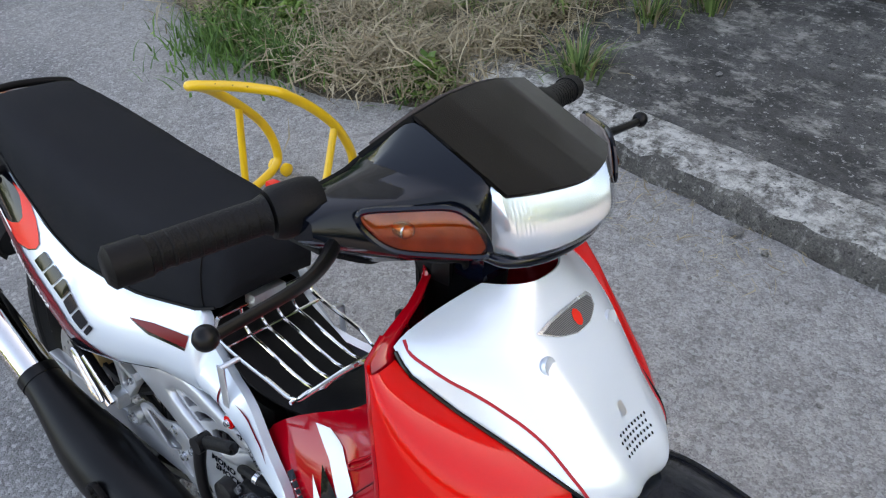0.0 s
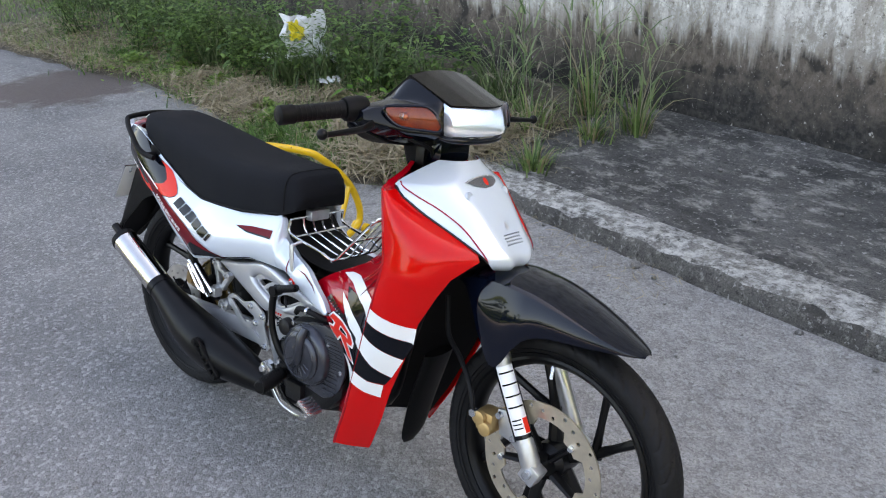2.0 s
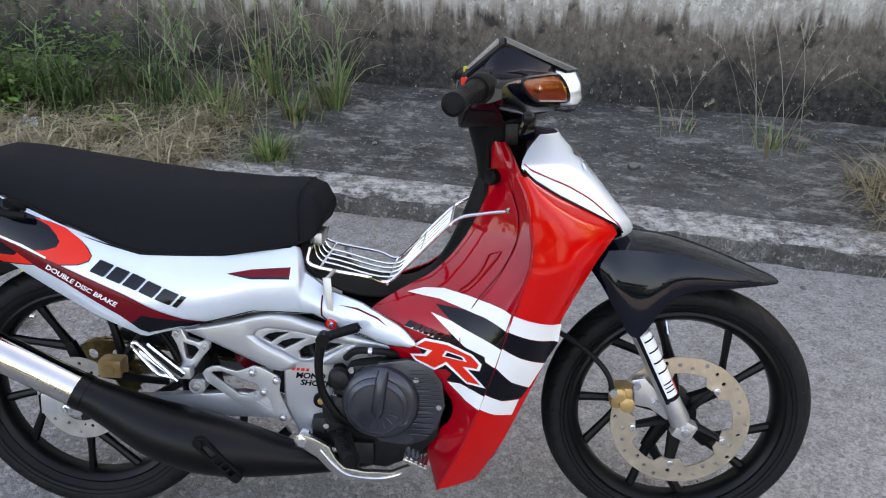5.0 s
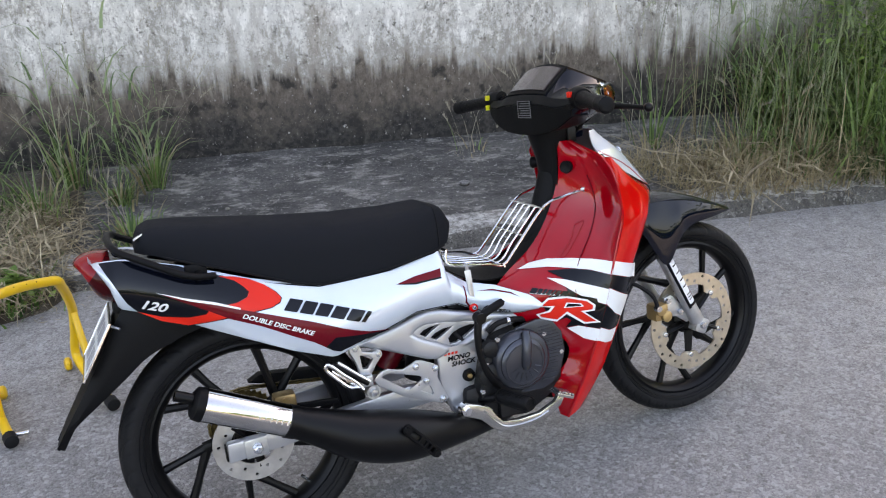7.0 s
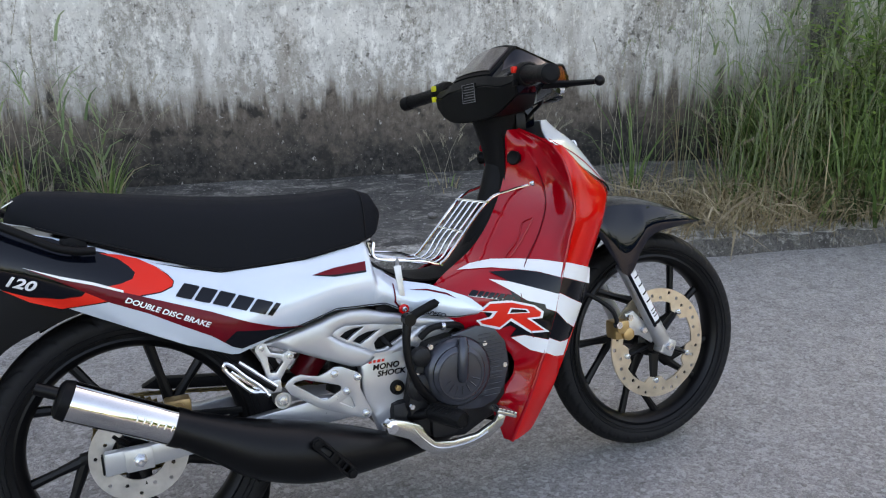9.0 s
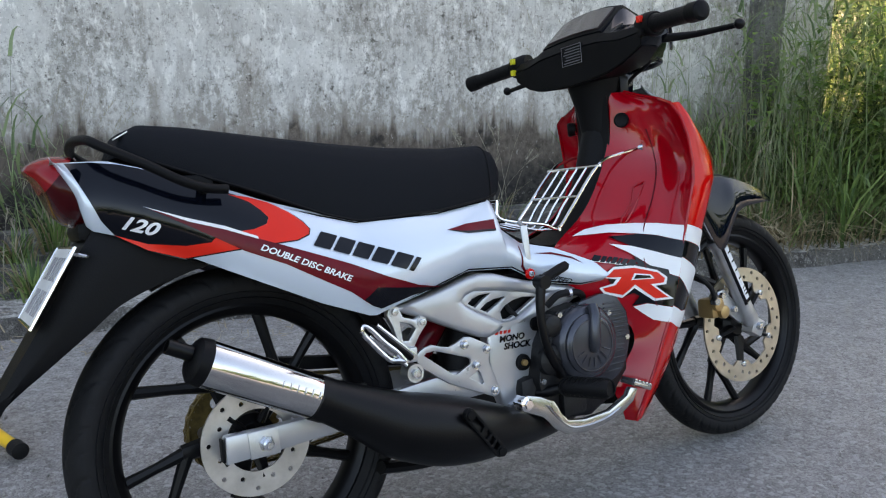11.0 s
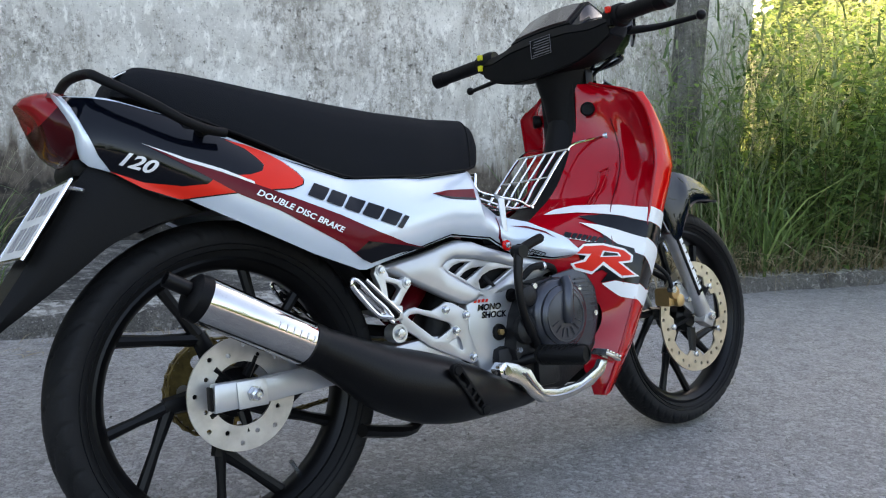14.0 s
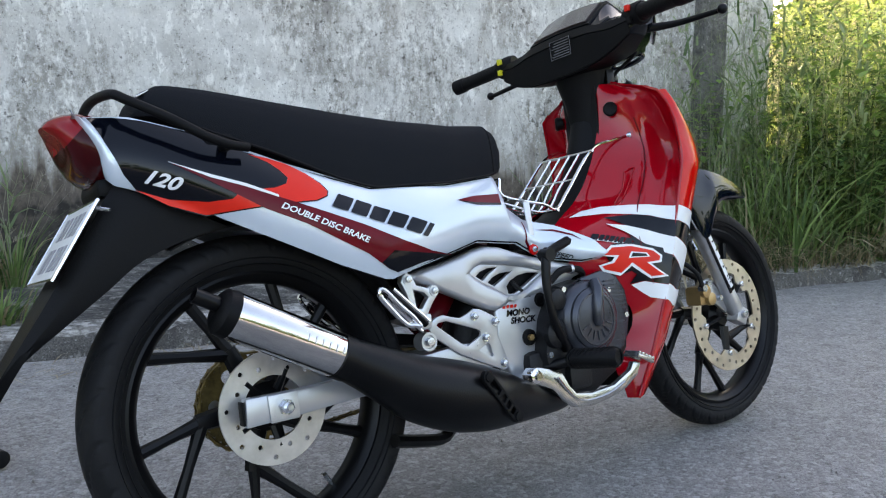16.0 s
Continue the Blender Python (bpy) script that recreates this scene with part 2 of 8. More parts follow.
def plaster():
    """Limewashed plaster: white dabs and runs on grey, black specks, a dark damp belt at the foot."""
    m, nt, b = shader("stained_limewash_plaster")
    co = node(nt, "TexCoord").outputs["Object"]
    sep = nt.nodes.new("ShaderNodeSeparateXYZ")
    nt.links.new(co, sep.inputs[0])
    z = sep.outputs[2]
    runs = noise_of(nt, co, 3.2, 6, 0.65, (1.0, 1.0, 0.24))
    dabs = noise_of(nt, co, 15, 5, 0.66, (1.0, 1.0, 0.42))
    drips = noise_of(nt, co, 15, 4, 0.6, (1.0, 1.0, 0.07))
    flakes = noise_of(nt, co, 4, 7, 0.66)
    mottle = noise_of(nt, co, 26, 8, 0.78, (1.0, 1.0, 0.62))
    patch = noise_of(nt, co, 2.1, 5, 0.62, (1.0, 1.0, 0.6))
    spots = noise_of(nt, co, 26, 5, 0.66)
    specks = noise_of(nt, co, 75, 3, 0.6)
    big = noise_of(nt, co, 1.3, 5, 0.6)
    # old limewash: pale, worn through in fine grey mottling that gathers in patches
    col = mix(nt, ramp(nt, flakes, 0.36, 0.64), (0.47, 0.452, 0.418), (0.70, 0.675, 0.63))
    col = mix(nt, ramp(nt, dabs, 0.55, 0.61, 0, 0.7), col, (0.86, 0.835, 0.785))
    worn = math_of(nt, "ADD", mottle, math_of(nt, "MULTIPLY", patch, 0.75))
    col = mix(nt, ramp(nt, worn, 0.84, 0.99, 0, 0.80), col, (0.235, 0.212, 0.185))
    col = mix(nt, ramp(nt, runs, 0.55, 0.68, 0, 0.62), col, (0.235, 0.195, 0.158))
    col = mix(nt, ramp(nt, math_of(nt, "ADD", spots, math_of(nt, "MULTIPLY", patch, 0.4)), 0.80, 0.87, 0, 0.85), col, (0.085, 0.075, 0.064))
    col = mix(nt, ramp(nt, specks, 0.61, 0.67, 0, 0.55), col, (0.86, 0.835, 0.79))
    col = mix(nt, ramp(nt, specks, 0.38, 0.33, 0, 0.6), col, (0.12, 0.105, 0.09))
    # damp belt: the limewash ends in flakes and long drips; black mould below, brown above
    edge = math_of(nt, "ADD", math_of(nt, "MULTIPLY", drips, 0.52), math_of(nt, "MULTIPLY", big, 0.40))
    edge = math_of(nt, "ADD", edge, math_of(nt, "MULTIPLY", noise_of(nt, co, 11, 7, 0.75, (1.0, 1.0, 0.6)), 0.16))
    level = math_of(nt, "SUBTRACT", z, edge)
    brown = mix(nt, ramp(nt, mottle, 0.36, 0.64), (0.062, 0.050, 0.041), (0.178, 0.145, 0.115))
    black = mix(nt, ramp(nt, spots, 0.42, 0.66), (0.016, 0.015, 0.014), (0.066, 0.058, 0.050))
    low = math_of(nt, "ADD", z, math_of(nt, "MULTIPLY", noise_of(nt, co, 2.6, 7, 0.7), 0.80))
    belt = mix(nt, ramp(nt, low, 0.62, 0.84), black, brown)
    mould = noise_of(nt, co, 7, 4, 0.55)
    belt = mix(nt, ramp(nt, mould, 0.56, 0.64, 0, 0.88), belt, (0.018, 0.016, 0.014))
    col = mix(nt, ramp(nt, math_of(nt, "ADD", mould, math_of(nt, "MULTIPLY", level, -0.14)), 0.63, 0.70, 0, 0.8), col, (0.05, 0.043, 0.036))
    flecks = noise_of(nt, co, 34, 4, 0.65, (1.0, 1.0, 0.6))
    belt = mix(nt, ramp(nt, flecks, 0.64, 0.69, 0, 0.75), belt, (0.46, 0.43, 0.39))
    belt = mix(nt, ramp(nt, specks, 0.66, 0.71, 0, 0.5), belt, (0.38, 0.35, 0.31))
    stain = mix(nt, ramp(nt, mottle, 0.4, 0.6), (0.13, 0.108, 0.088), (0.31, 0.272, 0.232))
    col = mix(nt, ramp(nt, math_of(nt, "ADD", level, math_of(nt, "MULTIPLY", mottle, -0.55)), -0.30, -0.06, 0.85, 0.0), col, stain)
    col = mix(nt, ramp(nt, level, -0.05, 0.03, 1.0, 0.0), col, belt)
    nt.links.new(col, b.inputs["Base Color"])
    b.inputs["Roughness"].default_value = 0.92
    bump(nt, b, math_of(nt, "ADD", dabs, math_of(nt, "MULTIPLY", spots, 0.6)), 0.6, 0.014)
    return m


PLASTER = plaster()
POST = weathered("grey_concrete_post", (0.26, 0.25, 0.235), (0.08, 0.075, 0.07), (0.42, 0.40, 0.38), 0.5, 0.4, 4.0)
EARTH = weathered("dry_verge_earth", (0.155, 0.125, 0.09), (0.06, 0.05, 0.038), (0.26, 0.22, 0.165), 0.5, 0.5, 4.0)
STONE = weathered("grey_pebble", (0.33, 0.31, 0.29), (0.18, 0.17, 0.16), (0.45, 0.43, 0.41), 0.3, 0.3, 20.0)


def leaf(name, dark, light, glow=0.45):
    """Thin leaf that lets light through, each blade a little different."""
    m, nt, b = shader(name)
    info = nt.nodes.new("ShaderNodeNewGeometry")
    col = mix(nt, info.outputs["Random Per Island"], dark, light)
    nt.links.new(col, b.inputs["Base Color"])
    b.inputs["Roughness"].default_value = 0.5
    tr = nt.nodes.new("ShaderNodeBsdfTranslucent")
    nt.links.new(col, tr.inputs["Color"])
    mx = nt.nodes.new("ShaderNodeMixShader")
    mx.inputs[0].default_value = glow
    nt.links.new(b.outputs[0], mx.inputs[1])
    nt.links.new(tr.outputs[0], mx.inputs[2])
    nt.links.new(mx.outputs[0], nt.nodes["Material Output"].inputs["Surface"])
    return m


GRASS = leaf("green_grass", (0.040, 0.095, 0.020), (0.29, 0.41, 0.14))
# darker copy of the grass, with shade put into its greens
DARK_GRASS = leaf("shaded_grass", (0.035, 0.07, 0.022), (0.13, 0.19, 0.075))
PALE_GRASS = leaf("pale_grey_green_grass", (0.12, 0.16, 0.08), (0.34, 0.38, 0.22))
HAY_TAN = leaf("tan_hay", (0.17, 0.13, 0.075), (0.46, 0.38, 0.25), 0.2)
FRESH = leaf("fresh_green_grass", (0.035, 0.09, 0.018), (0.13, 0.26, 0.06), 0.45)
SEED = leaf("pale_seed_head", (0.24, 0.21, 0.15), (0.42, 0.38, 0.29), 0.3)
STRAW = leaf("dry_straw", (0.20, 0.155, 0.085), (0.42, 0.34, 0.20), 0.3)
LUSH = leaf("lush_weed_leaf", (0.07, 0.16, 0.03), (0.31, 0.46, 0.12), 0.5)
BROAD = leaf("bright_broad_leaf", (0.10, 0.26, 0.03), (0.22, 0.46, 0.08), 0.5)
BUSH = leaf("dark_bush_leaf", (0.03, 0.085, 0.02), (0.20, 0.33, 0.09), 0.45)
REED = leaf("arching_reed_leaf", (0.07, 0.13, 0.045), (0.38, 0.47, 0.24), 0.45)
# lit copy of the leaves: sunlight is lifted into the yellow-greens
SUNNY = leaf("sunlit_yellow_green_leaf", (0.20, 0.29, 0.05), (0.66, 0.72, 0.28), 0.66)
PLUME = leaf("silky_seed_plume", (0.42, 0.38, 0.26), (0.74, 0.68, 0.52), 0.6)
PAPER = surface("crumpled_white_plastic", (0.66, 0.67, 0.68), 0.4, var=0.15, scale=12)
YELLOW_BAG = surface("yellow_plastic_bag", (0.72, 0.58, 0.03), 0.4, var=0.1)


def lerp(pairs, t):
    """Piecewise-linear value at t through (t, value) pairs in rising order."""
    if t <= pairs[0][0]:
        return pairs[0][1]
    for (a, p), (b, q) in zip(pairs, pairs[1:]):
        if t <= b:
            return p + (q - p) * (t - a) / (b - a)
    return pairs[-1][1]


def smooth(pairs, t):
    """Like lerp, rounded off over a short stretch."""
    s = (pairs[-1][0] - pairs[0][0]) * 0.03
    return sum(lerp(pairs, t + k * s) for k in (-1.5, -0.75, 0, 0.75, 1.5)) / 5


# half widths and edges of the body panels, along the length x or the height z
TAIL_TOP = [(-0.262, 0.753), (-0.19, 0.7518), (-0.08, 0.7202), (0.037, 0.674), (0.12, 0.648), (0.184, 0.631), (0.347, 0.633), (0.47, 0.648), (0.484, 0.64), (0.492, 0.594), (0.542, 0.557), (0.607, 0.541), (0.687, 0.505), (0.713, 0.48)]
TAIL_BOT = [(-0.262, 0.762), (-0.231, 0.690), (-0.222, 0.652), (-0.143, 0.626), (-0.048, 0.578), (0.104, 0.503), (0.191, 0.469), (0.238, 0.483), (0.398, 0.520), (0.510, 0.511), (0.576, 0.476), (0.657, 0.462), (0.705, 0.464), (0.713, 0.472)]
TAIL_D = [(-0.27, 0.075), (-0.15, 0.112), (0.0, 0.142), (0.1, 0.158), (0.25, 0.166), (0.35, 0.152), (0.45, 0.128), (0.55, 0.110), (0.60, 0.124), (0.64, 0.136), (0.68, 0.147), (0.72, 0.156)]


def tail_d(x, z):
    t, b = lerp(TAIL_TOP, x), lerp(TAIL_BOT, x)
    u = min(max((z - b) / max(t - b, 0.01), 0), 1)
    lean = smooth([(-0.26, 0.02), (0.2, 0.045), (0.45, 0.035), (0.6, 0.012), (0.72, 0.004)], x)
    return smooth(TAIL_D, x) - lean * max(u - 0.4, 0) ** 1.6 * 2.2 - 0.02 * max(0.35 - u, 0) ** 2 * 6


EDGE_X = [(0.16, 0.757), (0.185, 0.765), (0.27, 0.803), (0.36, 0.835), (0.45, 0.862), (0.54, 0.888), (0.61, 0.908), (0.65, 0.920), (0.68, 0.923), (0.74, 0.915), (0.78, 0.905), (0.81, 0.89), (0.835, 0.878), (0.85, 0.866)]
EDGE_D = [(0.16, 0.148), (0.185, 0.154), (0.27, 0.168), (0.36, 0.182), (0.45, 0.190), (0.54, 0.195), (0.65, 0.200), (0.74, 0.198), (0.78, 0.192), (0.81, 0.180), (0.825, 0.150), (0.838, 0.105), (0.85, 0.075)]
FRONT_X = [(0.16, 0.826), (0.185, 0.842), (0.27, 0.885), (0.36, 0.920), (0.45, 0.957), (0.54, 0.985), (0.61, 1.022), (0.65, 1.045), (0.69, 1.082), (0.71, 1.072), (0.74, 1.015), (0.77, 0.960), (0.80, 0.915), (0.82, 0.895)]
FRONT_D = [(0.16, 0.105), (0.185, 0.110), (0.27, 0.130), (0.36, 0.145), (0.45, 0.150), (0.54, 0.148), (0.61, 0.140), (0.65, 0.130), (0.69, 0.090), (0.71, 0.090), (0.74, 0.112), (0.77, 0.135), (0.80, 0.155), (0.82, 0.160)]
ROOT_X = [(0.16, 0.752), (0.185, 0.758), (0.224, 0.733), (0.257, 0.729), (0.285, 0.765), (0.34, 0.800), (0.38, 0.775), (0.42, 0.700), (0.46, 0.640), (0.50, 0.600), (0.535, 0.605), (0.555, 0.690), (0.59, 0.745), (0.65, 0.795), (0.73, 0.835), (0.79, 0.845), (0.85, 0.845)]
ROOT_D = [(0.16, 0.125), (0.185, 0.130), (0.224, 0.115), (0.257, 0.115), (0.285, 0.125), (0.34, 0.140), (0.38, 0.125), (0.42, 0.118), (0.46, 0.108), (0.50, 0.100), (0.535, 0.085), (0.555, 0.055), (0.59, 0.047), (0.65, 0.045), (0.73, 0.045), (0.79, 0.05), (0.85, 0.05)]


def outer_point(z, f):
    """The front panel's outside at height z: f = 0 at its rear edge, 1 at its front edge."""
    a, b = (lerp(EDGE_X, z), lerp(EDGE_D, z)), (lerp(FRONT_X, z), lerp(FRONT_D, z))
    swell = 0.030 * f * (1 - f) * 4 * min(1, max(0, (z - 0.3) / 0.35))
    return a[0] + (b[0] - a[0]) * f + swell * 0.3, a[1] + (b[1] - a[1]) * f ** 1.3 + swell * 0.6


SEAM_F = [(0.16, 0.80), (0.40, 0.75), (0.50, 0.69), (0.56, 0.63), (0.675, 0.55), (0.77, 0.45), (0.86, 0.45)]
HOLLOW = [(0.16, 0.0), (0.44, 0.0), (0.50, 0.010), (0.56, 0.018), (0.62, 0.044), (0.68, 0.070), (0.72, 0.070), (0.75, 0.050), (0.78, 0.032), (0.80, 0.020), (0.85, 0.008)]


def inner_point(z, f):
    """The leg shield's inside at height z: f = 0 at the tunnel, 1 at the outer edge."""
    a, b = (smooth(ROOT_X, z), smooth(ROOT_D, z)), (lerp(EDGE_X, z), lerp(EDGE_D, z))
    seam = lerp(SEAM_F, z)
    u = min(1, max(0, (f - seam) / 0.24))
    hollow = u * u * (3 - 2 * u) * (1 - max(0, (f - 0.80) / 0.20) ** 2.2)
    belly = 0.5 * min(1, f / seam) ** 2 * (1 - u)
    dish = lerp(HOLLOW, z) * (hollow + belly)
    return a[0] + (b[0] - a[0]) * f + dish * 0.75, a[1] + (b[1] - a[1]) * f - dish * 0.3


def depth_of(curve, x, z):
    """Half width at which the curve of height z passes x."""
    lo, hi = 0.0, 1.0
    for _ in range(24):
        m = (lo + hi) / 2
        if curve(z, m)[0] < x:
            lo = m
        else:
            hi = m
    return curve(z, lo)[1]


def outer_d(x, z):
    return depth_of(outer_point, x, z)


def inner_d(x, z):
    return depth_of(inner_point, x, z)


# ---- mesh helpers ----
def part(name, bm, material, parent=None, label="", sharp=38):
    """Links a bmesh as one mesh object, under a thing or a part."""
    me = bpy.data.meshes.new(name)
    bm.normal_update()
    bm.to_mesh(me)
    bm.free()
    me.materials.append(material)
    me.polygons.foreach_set("use_smooth", [True] * len(me.polygons))
    me.set_sharp_from_angle(angle=radians(sharp))
    ob = new(name, me)
    if parent:
        ob.parent = parent
    return tagged(ob, label)


def sheet(bm, rows, closed=False):
    """Quads between rows of points; closed joins each row's ends."""
    vs = [[bm.verts.new(p) for p in r] for r in rows]
    for a, b in zip(vs, vs[1:]):
        n = len(a)
        for i in range(n if closed else n - 1):
            j = (i + 1) % n
            bm.faces.new((a[i], a[j], b[j], b[i]))
    return vs


def face_out(bm, away):
    """Turns all faces of an open sheet to the side that away (a vector, or None for outward from the middle) names."""
    bmesh.ops.recalc_face_normals(bm, faces=bm.faces[:])
    mid = sum((v.co for v in bm.verts), Vector()) / len(bm.verts)
    score = sum(f.normal.dot(Vector(away) if away is not None else f.calc_center_median() - mid) * f.calc_area() for f in bm.faces)
    if score < 0:
        bmesh.ops.reverse_faces(bm, faces=bm.faces[:])
    bm.normal_update()
    return bm


def thick(bm, t, away=None):
    """Gives an open sheet a thickness of t behind its outer face."""
    face_out(bm, away)
    old, rim = bm.faces[:], [e for e in bm.edges if len(e.link_faces) == 1]
    back = {v: bm.verts.new(v.co - v.normal * t) for v in bm.verts[:]}
    for f in old:
        bm.faces.new([back[v] for v in reversed(f.verts)])
    for e in rim:
        f = e.link_faces[0]
        vs = f.verts[:]
        i = vs.index(e.verts[0])
        a, b = (e.verts[0], e.verts[1]) if vs[(i + 1) % len(vs)] == e.verts[1] else (e.verts[1], e.verts[0])
        bm.faces.new((b, a, back[a], back[b]))
    return bm


def capped(bm, vs):
    for ring in (vs[0], vs[-1]):
        try:
            bm.faces.new(ring)
        except ValueError:
            pass
    bmesh.ops.recalc_face_normals(bm, faces=bm.faces[:])
    return bm


def spline(points, steps=6):
    """Catmull-Rom through points (vectors or tuples, any radius as a fourth value)."""
    p = [np.array(q, float) for q in points]
    p = [2 * p[0] - p[1]] + p + [2 * p[-1] - p[-2]]
    out = []
    for a, b, c, d in zip(p, p[1:], p[2:], p[3:]):
        for k in range(steps):
            t = k / steps
            out.append(0.5 * (2 * b + (c - a) * t + (2 * a - 5 * b + 4 * c - d) * t * t + (3 * b - a - 3 * c + d) * t ** 3))
    out.append(p[-2])
    return out


def tube(points, r=0.01, seg=10, smoothed=0, bm=None, flat=1.0):
    """A round bar along points; a fourth value is the local radius."""
    bm = bm or bmesh.new()
    pts = spline(points, smoothed) if smoothed else [np.array(q, float) for q in points]
    rings, side = [], None
    for i, q in enumerate(pts):
        a, b = pts[max(i - 1, 0)][:3], pts[min(i + 1, len(pts) - 1)][:3]
        t = Vector(b - a).normalized()
        if side is None:
            side = t.cross(Vector((0, 0, 1)))
            if side.length < 0.2:
                side = t.cross(Vector((0, 1, 0)))
        side = (side - t * side.dot(t)).normalized()
        up = t.cross(side)
        rad = q[3] if len(q) > 3 else r
        rings.append([Vector(q[:3]) + (side * math.cos(k) + up * math.sin(k) * flat) * rad for k in np.linspace(0, 2 * math.pi, seg, endpoint=False)])
    return capped(bm, sheet(bm, rings, True))


def rod(a, b, r, seg=12, bm=None, r2=None):
    return tube([(*a, r), (*b, r if r2 is None else r2)], seg=seg, bm=bm)


def lathe(profile, at, axis=(0, 1, 0), seg=48, bm=None, whole=True):
    """Turns (along, radius) pairs about an axis through at."""
    bm = bm or bmesh.new()
    ax = Vector(axis).normalized()
    u = ax.orthogonal().normalized()
    v = ax.cross(u)
    rings = [[Vector(at) + ax * a + (u * math.cos(k) + v * math.sin(k)) * r for a, r in profile] for k in np.linspace(0, 2 * math.pi, seg, endpoint=False)]
    sheet(bm, rings + [rings[0]], whole)
    bmesh.ops.remove_doubles(bm, verts=bm.verts[:], dist=1e-6)
    bmesh.ops.recalc_face_normals(bm, faces=bm.faces[:])
    return bm


def block(lo, hi, bevel=0.0, bm=None, turn=None):
    bm = bm or bmesh.new()
    made = bmesh.ops.create_cube(bm, size=1.0)["verts"]
    lo, hi = Vector(lo), Vector(hi)
    m = Matrix.Translation((lo + hi) / 2) @ (turn or Matrix()) @ Matrix.Diagonal((*(hi - lo), 1))
    bmesh.ops.transform(bm, matrix=m, verts=made)
    if bevel:
        edges = list({e for v in made for e in v.link_edges})
        bmesh.ops.bevel(bm, geom=edges, offset=bevel, segments=2, profile=0.6, affect="EDGES")
    return bm


def slab(outline, y0, y1, holes=(), bevel=0.0, bm=None):
    """A plate with an (x, z) outline and holes, from y0 to y1."""
    own = bmesh.new()
    edges = []
    for loop in (outline, *holes):
        vs = [own.verts.new((x, y0, z)) for x, z in loop]
        edges += [own.edges.new((a, b)) for a, b in zip(vs, vs[1:] + vs[:1])]
    bmesh.ops.triangle_fill(own, use_beauty=True, use_dissolve=False, edges=edges)
    rim = [e for e in own.edges if len(e.link_faces) == 1]
    got = bmesh.ops.extrude_face_region(own, geom=own.faces[:])["geom"]
    bmesh.ops.translate(own, vec=(0, y1 - y0, 0), verts=[g for g in got if isinstance(g, bmesh.types.BMVert)])
    bmesh.ops.recalc_face_normals(own, faces=own.faces[:])
    if bevel:
        edges = [e for e in own.edges if len(e.link_faces) == 2 and e.calc_face_angle(0) > 1.2]
        bmesh.ops.bevel(own, geom=edges, offset=bevel, segments=2, profile=0.6, affect="EDGES")
    if bm is None:
        return own
    me = bpy.data.meshes.new("tmp")
    own.to_mesh(me)
    own.free()
    bm.from_mesh(me)
    bpy.data.meshes.remove(me)
    return bm


def ring_pts(cx, cz, r, n=16, squash=1.0, turn=0.0):
    return [(cx + r * math.cos(a + turn), cz + r * squash * math.sin(a + turn)) for a in np.linspace(0, 2 * math.pi, n, endpoint=False)]


def drape(bm, depth, lift=0.0012, side=-1, cell=0.012):
    """Cuts a flat (x, z) mesh into cells and lays it on a panel's skin."""
    xs, zs = [v.co.x for v in bm.verts], [v.co.z for v in bm.verts]
    for axis, lo, hi in ((0, min(xs), max(xs)), (2, min(zs), max(zs))):
        for c in np.arange(lo + cell, hi, cell):
            co, no = [0, 0, 0], [0, 0, 0]
            co[axis], no[axis] = c, 1
            bmesh.ops.bisect_plane(bm, geom=bm.verts[:] + bm.edges[:] + bm.faces[:], plane_co=co, plane_no=no)
    for v in bm.verts:
        v.co.y = side * (depth(v.co.x, v.co.z) + lift)
    bmesh.ops.recalc_face_normals(bm, faces=bm.faces[:])
    c = sum((f.normal * f.calc_area() for f in bm.faces), Vector())
    if c.y * side < 0:
        bmesh.ops.reverse_faces(bm, faces=bm.faces[:])
    return bm


def flat(*loops):
    """A flat mesh of one or several filled (x, z) loops."""
    bm = bmesh.new()
    for loop in loops:
        vs = [bm.verts.new((x, 0, z)) for x, z in loop]
        edges = [bm.edges.new((a, b)) for a, b in zip(vs, vs[1:] + vs[:1])]
        bmesh.ops.triangle_fill(bm, use_beauty=True, use_dissolve=False, edges=edges)
    return bm


def words(text, at, size, slope=0.0, shear=0.25, stretch=1.0, bold=0.0):
    """Flat letters in the (x, z) plane, starting at at, rising by slope degrees."""
    cu = bpy.data.curves.new("letters", "FONT")
    cu.body, cu.size, cu.shear, cu.offset, cu.fill_mode, cu.resolution_u = text, size, shear, bold, "FRONT", 3
    ob = new("letters", cu)
    me = bpy.data.meshes.new_from_object(ob.evaluated_get(bpy.context.evaluated_depsgraph_get()))
    bm = bmesh.new()
    bm.from_mesh(me)
    bpy.data.objects.remove(ob)
    bpy.data.curves.remove(cu)
    bpy.data.meshes.remove(me)
    a = radians(slope)
    for v in bm.verts:
        x, y = v.co.x * stretch, v.co.y
        v.co = (at[0] + x * math.cos(a) - y * math.sin(a), 0, at[1] + x * math.sin(a) + y * math.cos(a))
    return bm


def bars(at, size, slope, widths, gap, shear=0.3):
    """Slanted solid blocks in place of a maker's mark."""
    loops, x, a = [], 0.0, radians(slope)
    for w in widths:
        shape = [(0.04, 0), (0.96, 0), (1, 0.08), (1, 0.92), (0.96, 1), (0.04, 1), (0, 0.92), (0, 0.08)]
        quad = [(x + w * u + size * shear * v, size * v) for u, v in shape]
        loops.append([(at[0] + p * math.cos(a) - q * math.sin(a), at[1] + p * math.sin(a) + q * math.cos(a)) for p, q in quad])
        x += w + gap
    return flat(*loops)


# ---- the setting: road, kerb, apron, wall ----
def kerb_y(x):
    return 1.697 - 0.203 * x


def wall_y(x):
    return 3.13 - 0.2 * x


ALONG = math.atan(-0.2)


